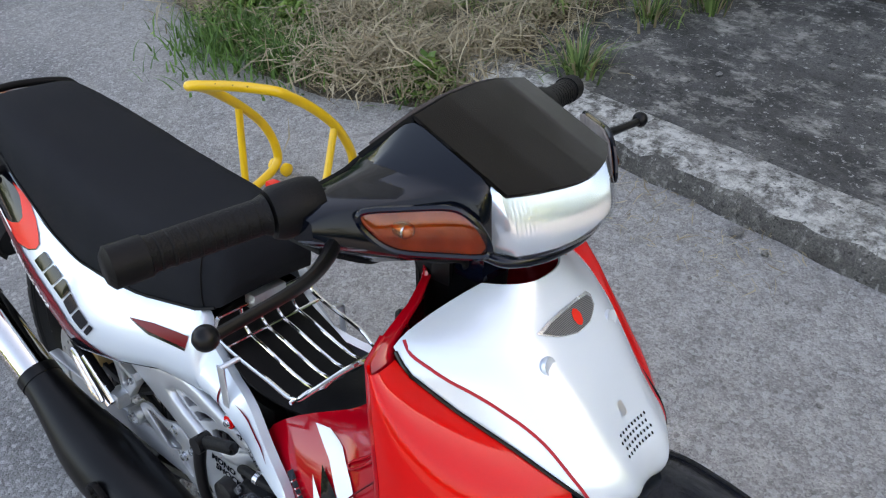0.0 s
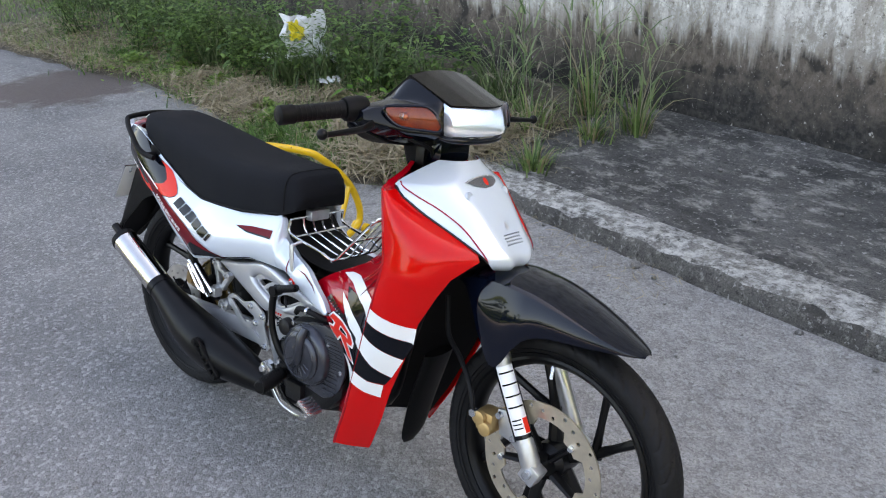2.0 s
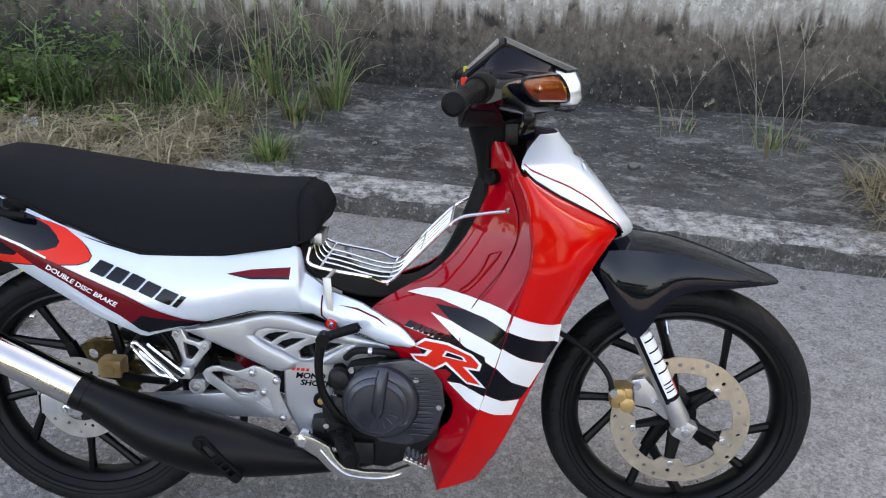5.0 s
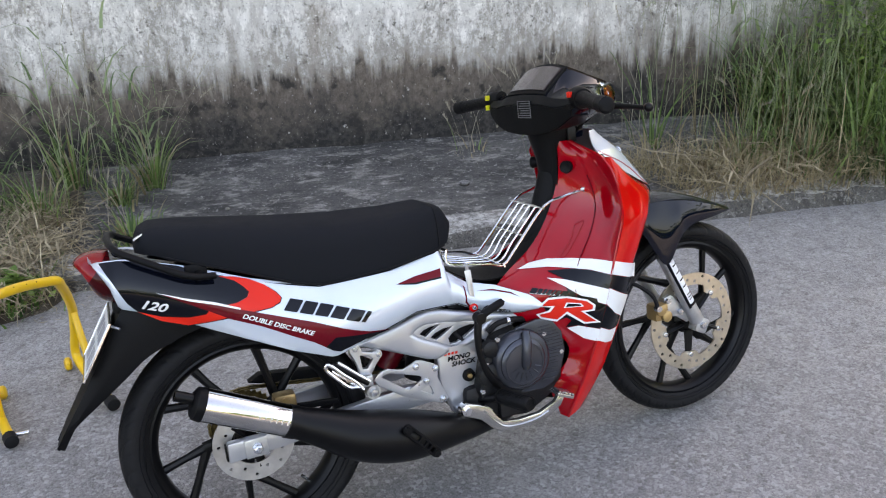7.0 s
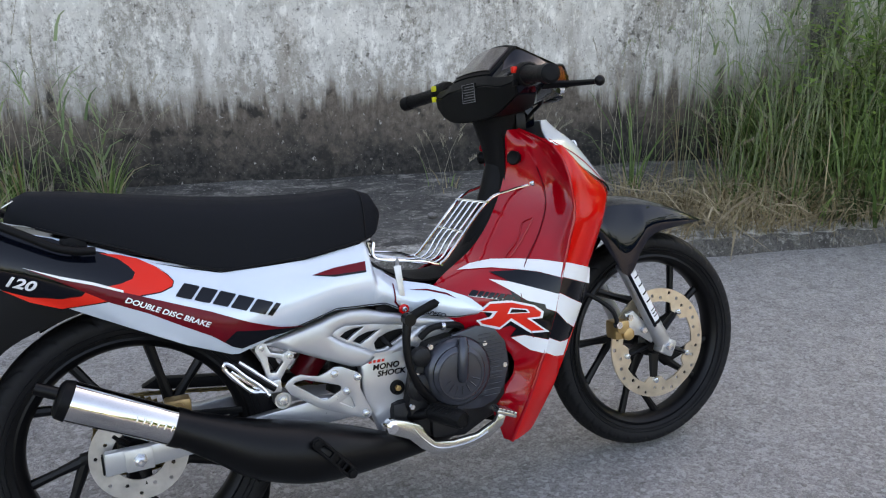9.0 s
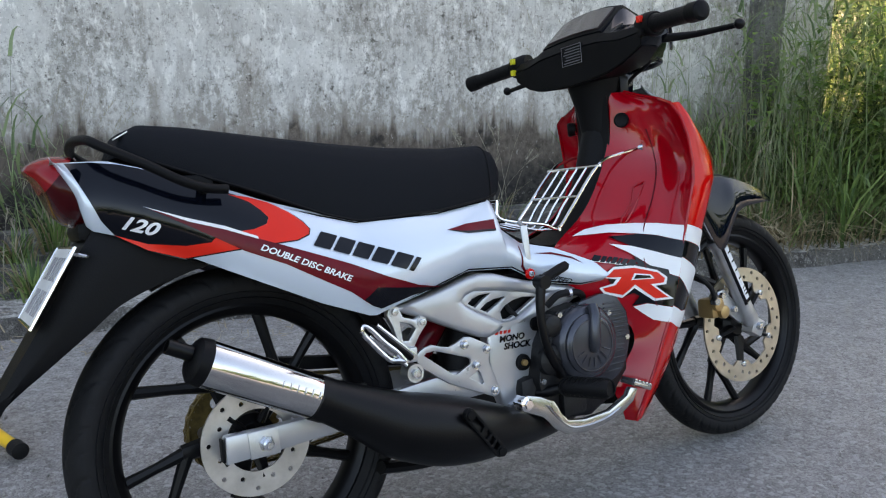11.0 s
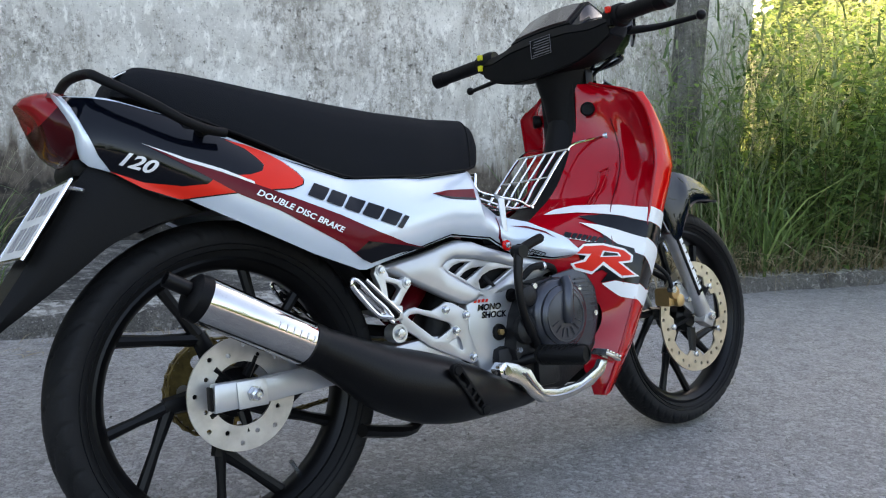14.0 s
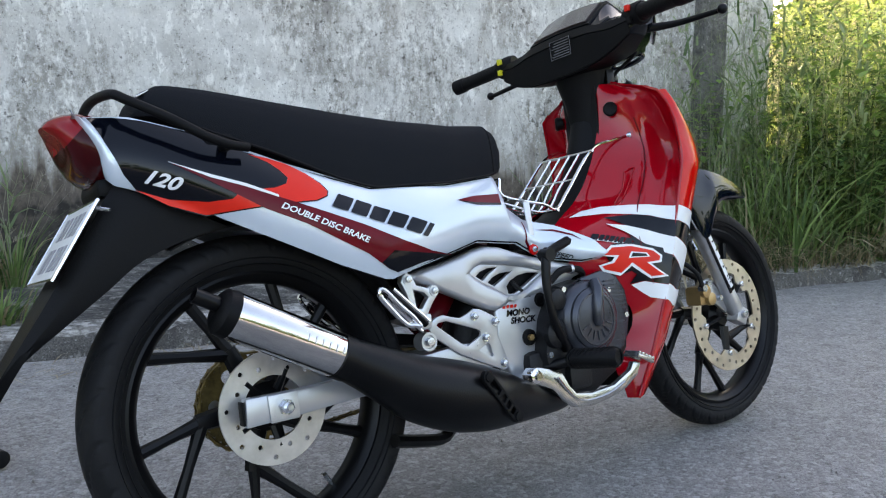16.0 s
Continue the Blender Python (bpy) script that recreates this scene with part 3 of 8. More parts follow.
def frame_at(x0, y0):
    """A pose whose x runs along the kerb and the wall."""
    return Matrix.Translation((x0, y0, 0)) @ Matrix.Rotation(ALONG, 4, "Z")


def rolling(x, y, amp, size, seed=0.0):
    return amp * noise.fractal(Vector((x / size, y / size, seed)), 1.0, 2.0, 4)


bm = bmesh.new()
xs = [-400, -120, -40, -16] + list(np.linspace(-8, 8, 65)) + [16, 40, 120, 400]
ys = [-400, -120, -40, -12] + list(np.linspace(-5, 3.4, 35)) + [6, 12, 40, 120, 400]
sheet(bm, [[Vector((x, y, rolling(x, y, 0.004, 0.9) - 0.002 if abs(x) < 9 and -6 < y < 4 else -0.004)) for y in ys] for x in xs])
bmesh.ops.recalc_face_normals(bm, faces=bm.faces[:])
if bm.faces[0].normal.z < 0:
    bmesh.ops.reverse_faces(bm, faces=bm.faces[:])
tagged(part("ground", bm, ASPHALT), "worn grey road surface with fine grit and dusty patches", "road", kind="structure")

# kerb: a long low step with a chipped edge
bm = bmesh.new()
rows = []
for x in np.arange(-0.62, 9.0, 0.04):
    n1, n2 = rolling(x, 0, 0.030, 0.12, 2), rolling(x, 3, 0.038, 0.30, 5)
    prof = [(-0.012 + n2 * 0.5, -0.02), (-0.006 + n2 * 0.6, 0.022), (0.0 + n2 * 0.5 + n1 * 0.5, 0.052), (0.014 + n1, 0.070 + n1 * 0.3), (0.06, 0.078 + n1 * 0.4), (0.13, 0.080 + n2 * 0.25), (0.20, 0.080), (0.23, 0.05)]
    rows.append([Vector((x, d, z)) for d, z in prof])
sheet(bm, [r[3:] for r in rows])
bmesh.ops.recalc_face_normals(bm, faces=bm.faces[:])
# upright face kept apart so its colour can hold the shade
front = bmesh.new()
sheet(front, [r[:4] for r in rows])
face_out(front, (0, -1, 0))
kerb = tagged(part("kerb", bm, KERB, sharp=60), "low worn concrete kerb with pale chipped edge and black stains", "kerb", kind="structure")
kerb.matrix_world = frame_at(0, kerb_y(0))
part("kerb_face", front, KERB_FACE, kerb, "kerb face, the same concrete in a darker shade tone", 60)

# apron between kerb and wall
bm = bmesh.new()
rows = []
for x in np.arange(-1.2, 9.0, 0.06):
    rows.append([Vector((x, d, 0.074 + 0.05 * max(d - 0.9, 0) + rolling(x, d, 0.008, 0.3, 9) + (0.012 if d > 1.13 + rolling(x, 0, 0.03, 0.4, 3) else 0))) for d in np.arange(0.19, 1.60, 0.05)])
sheet(bm, rows)
bmesh.ops.recalc_face_normals(bm, faces=bm.faces[:])
apron = tagged(part("pavement", bm, APRON, sharp=60), "dark algae-stained concrete apron below the wall", "pavement", kind="structure")
apron.matrix_world = frame_at(0, kerb_y(0))

# boundary wall
WALL_H, WALL_X0, WALL_X1 = 6.5, -14.0, 4.8
bm = bmesh.new()
rows = []
for x in np.arange(WALL_X0, WALL_X1 + 0.01, 0.1):
    front = [Vector((x, rolling(x, z, 0.012, 0.5, 4), z)) for z in np.arange(-0.1, WALL_H + 0.01, 0.1)]
    rows.append(front + [Vector((x, 0.22, WALL_H)), Vector((x, 0.22, -0.1))])
capped(bm, sheet(bm, rows))
wall = tagged(part("wall_north", bm, PLASTER, sharp=60), "limewashed plaster wall with black streaks and a dark damp foot", "wall", kind="structure")
wall.matrix_world = frame_at(0, wall_y(0))

bm = block((4.12, -0.07, -0.05), (4.34, 0.04, WALL_H + 0.1), 0.012)
post = tagged(part("trim", bm, POST), "grey concrete post built into the wall", "post", kind="structure")
post.matrix_world = frame_at(0, wall_y(0))

VERGE = [(-14, 2.3), (-4.7, 2.02), (-3.7, 2.06), (-2.7, 1.88), (-2.2, 1.76), (-1.8, 1.56), (-1.2, 1.47), (-0.8, 1.50), (-0.5, 1.62), (-0.38, 1.78), (-0.25, 1.85)]


def verge_y(x):
    """The ragged front edge of the verge."""
    return lerp(VERGE, x) + rolling(x, 1, 0.05, 0.3, 7)


# earth of the verge, left of where the apron ends
bm = bmesh.new()
rows = []
for x in np.arange(-14, -0.25, 0.09):
    row = []
    for u in np.linspace(0, 1, 26):
        y0 = verge_y(x)
        y1 = wall_y(x) * 0.98 + 0.1
        y = y0 + (y1 - y0) * u
        row.append(Vector((x, y, -0.012 + min(u * 9, 1) * 0.05 + u * 0.09 + rolling(x, y, 0.035, 0.25, 1) * min(u * 6, 1))))
    rows.append(row)
sheet(bm, rows)
bmesh.ops.recalc_face_normals(bm, faces=bm.faces[:])
if bm.faces[0].normal.z < 0:
    bmesh.ops.reverse_faces(bm, faces=bm.faces[:])
tagged(part("verge", bm, EARTH, sharp=80), "rough brown earth verge with trampled straw", "verge", kind="structure")


# ---- plants ----
def blade(vs, fs, base, lean, length, width, bend, rng):
    """One tapering blade of grass, bent over by gravity."""
    side = Vector((-lean.y, lean.x, 0))
    if side.length < 1e-4:
        side = Vector((1, 0, 0))
    side = side.normalized()
    n, i0 = 4, len(vs)
    for k in range(n + 1):
        t = k / n
        p = base + lean * (length * t * (0.55 + 0.45 * t)) + Vector((0, 0, length * (t - bend * t * t)))
        w = width * (1 - t) ** 0.7
        if k < n:
            vs += [p - side * w, p + side * w]
        else:
            vs.append(p)
    for k in range(n - 1):
        a = i0 + 2 * k
        fs.append((a, a + 1, a + 3, a + 2))
    fs.append((i0 + 2 * n - 2, i0 + 2 * n - 1, i0 + 2 * n))


def from_lists(name, vs, fs, material, label, category, kind="stuff", parent=None, group=""):
    me = bpy.data.meshes.new(name)
    me.from_pydata([tuple(v) for v in vs], [], fs)
    me.materials.append(material)
    ob = new(name, me)
    if parent:
        ob.parent = parent
        return tagged(ob, label, kind=kind)
    return tagged(ob, label, category, group, kind)


def meadow(name, count, place, length, material, label, seed, width=0.003, bend=(0.1, 0.6), spread=0.5, category="grass"):
    rng = random.Random(seed)
    vs, fs = [], []
    for _ in range(count):
        base = place(rng)
        a = rng.uniform(0, 6.283)
        lean = Vector((math.cos(a), math.sin(a), 0)) * rng.uniform(0.05, spread)
        blade(vs, fs, base, lean, rng.uniform(*length), width * rng.uniform(0.6, 1.5), rng.uniform(*bend), rng)
    return from_lists(name, vs, fs, material, label, category)


def clumps(centres, radius, z=0.03):
    """Places blades round clump centres: (x, y, weight)."""
    def place(rng):
        x, y, w = rng.choices(centres, [c[2] for c in centres])[0]
        r, a = radius * w ** 0.5 * abs(rng.gauss(0, 0.6)), rng.uniform(0, 6.283)
        return Vector((x + r * math.cos(a), y + r * math.sin(a), z))
    return place


def strip(x0, x1, near, far, z=0.03):
    """Places blades on the verge, between a ragged front edge and the wall."""
    def place(rng):
        x = rng.uniform(x0, x1)
        u = rng.uniform(near, far)
        y0 = verge_y(x) + 0.03
        return Vector((x, y0 + (wall_y(x) - y0) * u, z + u * 0.07))
    return place


def tussock(x, y, z, height, count, seed, label, dry=0.25, radius=0.12, seedheads=4):
    """A tuft of long grass: green blades, dry blades, a few seed stalks."""
    thing = new("grass_tuft")
    thing.location = (x, y, z)
    rng = random.Random(seed)
    for name, mat, n in (("grass_blade", GRASS, int(count * 0.5 * (1 - dry))), ("dry_blade", STRAW, int(count * 0.5 * dry))):
        vs, fs = [], []
        for _ in range(n):
            a, r = rng.uniform(0, 6.283), radius * abs(rng.gauss(0, 0.5))
            lean = Vector((math.cos(a), math.sin(a), 0)) * rng.uniform(0.1, 0.75)
            blade(vs, fs, Vector((r * math.cos(a), r * math.sin(a), -0.02)), lean, height * rng.uniform(0.35, 1.0), 0.0050 * rng.uniform(0.6, 1.5), rng.uniform(0.2, 0.8), rng)
        from_lists(name, vs, fs, mat, "", "", parent=thing)
    vs, fs = [], []
    for _ in range(seedheads):
        a = rng.uniform(0, 6.283)
        lean = Vector((math.cos(a), math.sin(a), 0)) * rng.uniform(0.15, 0.6)
        h = height * rng.uniform(1.1, 1.8)
        foot, drop = Vector((rng.gauss(0, radius * 0.4), rng.gauss(0, radius * 0.4), -0.02)), rng.uniform(0.15, 0.4)
        blade(vs, fs, foot, lean, h, 0.0018, drop, rng)
        for k in range(26):
            t = 0.80 + 0.20 * k / 26
            q = foot + lean * (h * t * (0.55 + 0.45 * t)) + Vector((0, 0, h * (t - drop * t * t)))
            b = rng.uniform(0, 6.283)
            blade(vs, fs, q, Vector((math.cos(b), math.sin(b), 0)) * 0.6 + lean * 0.5, 0.03, 0.0014, 0.3, rng)
    from_lists("seed_stalk", vs, fs, SEED, "", "", parent=thing)
    return tagged(thing, label, "grass", "grass tufts at the wall")


def weed(x, y, z, height, seed, label, mat, leaves=220, spread=0.35, size=0.05, stems=7):
    """A leafy shrub: thin forked stems with many small pointed leaves."""
    thing = new("weed_bush")
    thing.location = (x, y, z)
    rng = random.Random(seed)
    bm, tips = bmesh.new(), []
    for _ in range(stems):
        a = rng.uniform(0, 6.283)
        p, d = Vector((rng.gauss(0, 0.05), rng.gauss(0, 0.05), -0.03)), Vector((math.cos(a) * spread, math.sin(a) * spread, 1)) * height * rng.uniform(0.6, 1.0) / 6
        line = []
        for k in range(7):
            line.append((*p, 0.006 * (1 - k / 8)))
            p = p + d + Vector((rng.gauss(0, 0.02), rng.gauss(0, 0.02), 0))
            tips.append(p.copy())
        tube(line, seg=5, bm=bm)
    part("stem", bm, DARK_GRASS, thing)
    vs, fs = [], []
    for _ in range(leaves):
        q = rng.choice(tips) + Vector((rng.gauss(0, 0.04 + 0.06 * height), rng.gauss(0, 0.04 + 0.06 * height), rng.gauss(0, 0.04 + 0.04 * height)))
        a, tilt, s = rng.uniform(0, 6.283), rng.uniform(-0.7, 0.3), size * rng.uniform(0.5, 1.3)
        d = Vector((math.cos(a), math.sin(a), tilt)).normalized()
        w = d.cross(Vector((0, 0, 1))).normalized() * s * 0.28
        n = w.cross(d).normalized() * s * 0.08
        i = len(vs)
        vs += [q, q + d * s * 0.45 + w + n, q + d * s, q + d * s * 0.45 - w + n, q + d * s * 0.45]
        fs += [(i, i + 1, i + 4), (i + 1, i + 2, i + 4), (i + 2, i + 3, i + 4), (i + 3, i, i + 4)]
    from_lists("leaf", vs, fs, mat, "", "", parent=thing)
    return tagged(thing, label, "weed", "weeds at the wall")


def straws(name, count, place, length, material, label, seed, heap=0.05, width=0.0024):
    """Dry stalks lying crosswise on the ground."""
    rng = random.Random(seed)
    vs, fs = [], []
    for _ in range(count):
        q, a, l = place(rng), rng.uniform(0, 6.283), rng.uniform(*length)
        q.z += heap * rng.random() ** 2
        d, w = Vector((math.cos(a), math.sin(a), rng.gauss(0, 0.22))) * l / 2, Vector((-math.sin(a), math.cos(a), rng.uniform(-0.5, 0.5))) * width * rng.uniform(0.6, 1.6)
        m, k = q + Vector((rng.gauss(0, 0.12) * l, rng.gauss(0, 0.12) * l, abs(rng.gauss(0, 0.08)) * l)), len(vs)
        vs += [q - d, m - w, m + w, q + d]
        fs += [(k, k + 1, k + 2), (k + 1, k + 3, k + 2)]
    return from_lists(name, vs, fs, material, label, "straw")


def reeds(name, spots, height, seed, label, leaves=6, width=0.0065):
    """Jointed stems with long leaves that arch over, and a loose seed head on some."""
    rng = random.Random(seed)
    vs, fs = [], []
    for x, y, z in spots:
        h, a = rng.uniform(*height), rng.uniform(0, 6.283)
        lean = Vector((math.cos(a), math.sin(a), 0)) * rng.uniform(0.05, 0.30)
        foot = Vector((x, y, z))
        blade(vs, fs, foot, lean, h, 0.0030, 0.05, rng)
        for k in range(leaves):
            t = 0.15 + 0.75 * (k + rng.random() * 0.6) / leaves
            q = foot + lean * (h * t * (0.55 + 0.45 * t)) + Vector((0, 0, h * (t - 0.05 * t * t)))
            b = rng.uniform(0, 6.283)
            out = Vector((math.cos(b), math.sin(b), 0)) * rng.uniform(0.5, 1.1)
            blade(vs, fs, q, out, rng.uniform(0.18, 0.45), width * rng.uniform(0.6, 1.4), rng.uniform(0.5, 1.1), rng)
        if rng.random() < 0.4:
            tip = foot + lean * h + Vector((0, 0, h * 0.95))
            for k in range(16):
                b = rng.uniform(0, 6.283)
                blade(vs, fs, tip - Vector((0, 0, 0.009 * k)), Vector((math.cos(b), math.sin(b), 0)) * 0.7, 0.035, 0.0014, 0.4, rng)
    return from_lists(name, vs, fs, REED, label, "grass")


def plumes(name, count, place, height, label, seed, material=None, width=0.0032):
    """Thin stalks that lean and end in long drooping feathery heads."""
    rng = random.Random(seed)
    vs, fs = [], []
    for _ in range(count):
        foot, h, a = place(rng), rng.uniform(*height), rng.uniform(0, 6.283)
        side = Vector((math.cos(a), math.sin(a), 0))
        lean, drop = side * rng.uniform(0.08, 0.35), rng.uniform(0.04, 0.14)
        blade(vs, fs, foot, lean, h, width, drop, rng)
        tip = foot + lean * h + Vector((0, 0, h * (1 - drop)))
        head = rng.uniform(0.14, 0.28)
        for k in range(22):
            t = k / 21
            q = tip + side * head * t * 0.8 + Vector((0, 0, head * (0.5 * t - 0.75 * t * t)))
            b = rng.uniform(0, 6.283)
            blade(vs, fs, q, side * 0.8 + Vector((math.cos(b), math.sin(b), 0)) * 0.4, 0.055 * (1.1 - 0.6 * t), width * 0.6, rng.uniform(0.2, 0.7), rng)
    return from_lists(name, vs, fs, material or PLUME, label, "grass")


# the verge: short turf, straw, taller grass towards the wall
PATCH = [(-1.62, 1.66, 1.6), (-1.78, 1.84, 1.4), (-1.30, 1.62, 1.0), (-1.75, 1.95, 1.2), (-1.05, 1.66, 0.5), (-0.62, 1.72, 0.4), (-2.9, 2.25, 1.5), (-3.6, 2.4, 1.5), (-4.6, 2.4, 1.5)]
HAY = [(-0.95, 1.70, 1.0), (-0.75, 1.78, 1.2), (-0.62, 1.95, 1.0), (-1.25, 2.0, 1.2), (-1.5, 2.25, 1.0), (-2.2, 1.95, 1.3), (-2.6, 2.1, 1.3), (-3.1, 2.2, 1.0), (-0.55, 2.4, 1.0), (-0.5, 2.1, 0.7), (-1.9, 2.35, 1.0), (-1.0, 2.2, 1.0)]
meadow("turf", 10000, strip(-9, -0.5, 0.03, 0.8), (0.04, 0.14), GRASS, "short green turf on the verge", 11, 0.0042, spread=1.0)
straws("straw_litter", 9000, strip(-7, -0.35, 0.0, 0.75), (0.06, 0.24), STRAW, "trampled dry straw on the verge", 12, 0.05)
straws("hay", 5500, clumps(HAY, 0.26, 0.06), (0.08, 0.30), HAY_TAN, "tan heaps of dry grass on the verge", 15, 0.09, 0.0028)
straws("edge_straw", 5200, strip(-7, -0.45, 0.0, 0.34), (0.08, 0.30), HAY_TAN, "tan trampled straw along the verge's edge", 18, 0.07, 0.0026)
meadow("bent_straw", 1100, clumps(HAY, 0.28, 0.05), (0.12, 0.34), HAY_TAN, "bent dry stalks in the hay", 17, 0.0026, (0.4, 0.95), 1.0)
meadow("green_patches", 9000, clumps(PATCH, 0.24, 0.02), (0.05, 0.16), FRESH, "fresh green grass patches on the verge", 14, 0.0046, spread=1.1)
LONG = [(-1.3 - 0.33 * k + 0.12 * math.sin(k * 5.1), 2.62 + 0.06 * k + 0.16 * math.sin(k * 3.7), 0.5 + abs(math.sin(k * 2.3))) for k in range(22)] + [(-0.85, 2.7, 0.5), (-1.05, 2.95, 0.8), (-2.4, 2.4, 0.5), (-3.4, 2.5, 0.6)]
meadow("long_grass", 2600, clumps(LONG, 0.22, 0.06), (0.2, 0.75), DARK_GRASS, "long grass along the wall in dark, shaded green", 13, 0.006, (0.3, 0.85), 0.9)
meadow("pale_long_grass", 420, clumps(LONG, 0.3, 0.06), (0.4, 1.0), PALE_GRASS, "pale bent grass stalks along the wall", 16, 0.0028, (0.2, 0.7), 0.7)

tussock(-0.14, 2.02, 0.07, 0.28, 300, 21, "green grass tuft growing behind the kerb with dry stalks", radius=0.11)
tussock(-0.16, 2.58, 0.08, 0.30, 220, 22, "green grass tuft growing from a crack in the apron", radius=0.12)
tussock(-0.52, 2.55, 0.08, 0.46, 170, 23, "tall grass tuft with long seed stalks beside the wall", radius=0.14, seedheads=12)
tussock(0.02, 2.75, 0.10, 0.55, 130, 24, "thin grass tuft with tall seed stalks below the wall", radius=0.10, seedheads=12)
tussock(-0.35, 2.9, 0.10, 0.75, 120, 20, "thin tall seed stalks against the wall", radius=0.16, seedheads=14)
rng = random.Random(210)
reeds("reed", [(-0.12 + rng.gauss(0, 0.14), 2.72 + rng.gauss(0, 0.12), 0.08) for _ in range(9)], (0.45, 1.05), 211, "jointed reed grass with arching leaves below the wall")
reeds("reed", [(-0.75 + rng.gauss(0, 0.22), 2.75 + rng.gauss(0, 0.12), 0.08) for _ in range(9)], (0.4, 0.95), 212, "jointed reed grass growing on the verge")
tussock(1.72, 2.45, 0.08, 0.30, 24, 25, "sparse dry grass tuft on the apron", dry=0.6, radius=0.12, seedheads=8)
tussock(2.10, 2.30, 0.08, 0.50, 50, 26, "mixed green and dry grass tuft on the apron", dry=0.4, radius=0.15, seedheads=12)
tussock(2.95, 1.62, 0.08, 0.55, 150, 27, "tall green grass tuft leaning over the kerb", dry=0.3, radius=0.22, seedheads=8)
tussock(2.70, 2.15, 0.08, 0.90, 60, 28, "tall grass tuft before the wall", dry=0.25, radius=0.22, seedheads=12)
tussock(3.10, 1.40, 0.08, 0.50, 260, 29, "grass tuft spilling over the kerb", dry=0.45, radius=0.24, seedheads=4)
tussock(3.55, 1.5, 0.08, 0.95, 240, 30, "tall green grass tuft beside the kerb", dry=0.25, radius=0.27, seedheads=10)
tussock(3.50, 1.95, 0.08, 1.05, 200, 31, "tall arching grass tuft below the wall", dry=0.25, radius=0.25, seedheads=12)


def beyond(x0, x1, d0, d1, z=0.07):
    """Places blades on the apron between two distances behind the kerb."""
    def place(rng):
        x = rng.uniform(x0, x1)
        return Vector((x, kerb_y(x) + rng.uniform(d0, d1), z))
    return place


def thicket(x0, x1, d0, d1, size, seed, z=0.07):
    """Like beyond, but gathered into clumps with gaps between."""
    pick = random.Random(seed)
    spots = []
    for _ in range(size):
        x = pick.uniform(x0, x1)
        spots.append((x, kerb_y(x) + pick.uniform(d0, d1), pick.uniform(0.3, 1.5)))
    return clumps(spots, 0.16, z)


meadow("tall_grass", 3600, thicket(3.35, 6.4, 0.12, 1.35, 90, 1), (0.45, 1.25), GRASS, "tall arching grass growing over the apron", 41, 0.0066, (0.35, 0.85), 1.0)
meadow("pale_tall_grass", 450, thicket(3.4, 6.4, 0.15, 1.3, 36, 2), (0.6, 1.6), PALE_GRASS, "pale bent stalks in the tall grass", 45, 0.0045, (0.2, 0.6), 0.5)
meadow("tall_dry_grass", 450, thicket(3.0, 6.2, 0.1, 1.3, 36, 3), (0.4, 1.2), STRAW, "dry stalks among the tall grass", 42, 0.0026, (0.2, 0.7), 0.6)
meadow("fallen_straw", 4200, beyond(2.3, 6.0, 0.02, 0.75), (0.12, 0.5), STRAW, "fallen dry grass along the kerb", 43, 0.0026, (0.6, 1.1), 1.6)
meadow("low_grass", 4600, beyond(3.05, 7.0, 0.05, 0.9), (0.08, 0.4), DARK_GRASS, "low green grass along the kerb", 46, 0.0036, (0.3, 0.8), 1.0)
rng = random.Random(220)
spots = [(x, kerb_y(x) + rng.uniform(0.15, 1.3), 0.07) for x in (3.15 + 3.3 * rng.random() ** 0.75 for _ in range(290))]
reeds("reed", [p for p in spots if p[0] < 3.5], (0.5, 1.2), 221, "jointed reed grass with arching leaves beside the kerb")
reeds("reed", [p for p in spots if p[0] >= 3.5], (0.9, 1.9), 222, "tall jointed reed grass with arching leaves", 8, 0.0075)
straws("straw_bits", 260, beyond(-0.55, 0.9, -0.28, 0.02, 0.004), (0.02, 0.10), HAY_TAN, "bits of straw blown against the kerb foot", 224, 0.01, 0.0016)
straws("dry_sticks", 420, beyond(2.3, 5.5, 0.0, 0.6), (0.2, 0.7), HAY_TAN, "long dry sticks fallen along the kerb", 223, 0.14, 0.004)
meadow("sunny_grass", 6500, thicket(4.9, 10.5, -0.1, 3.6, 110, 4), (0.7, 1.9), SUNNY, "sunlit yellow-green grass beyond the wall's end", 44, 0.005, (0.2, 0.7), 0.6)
plumes("plume_grass", 1100, thicket(5.2, 9.0, -0.3, 2.6, 90, 6), (0.9, 2.4), "tall sunlit grass with silky arching plumes", 48)
plumes("seed_grass", 260, thicket(2.75, 5.2, 0.2, 1.45, 70, 7), (0.8, 1.75), "thin tall stalks with drooping seed heads before the wall", 49, PALE_GRASS, 0.0022)
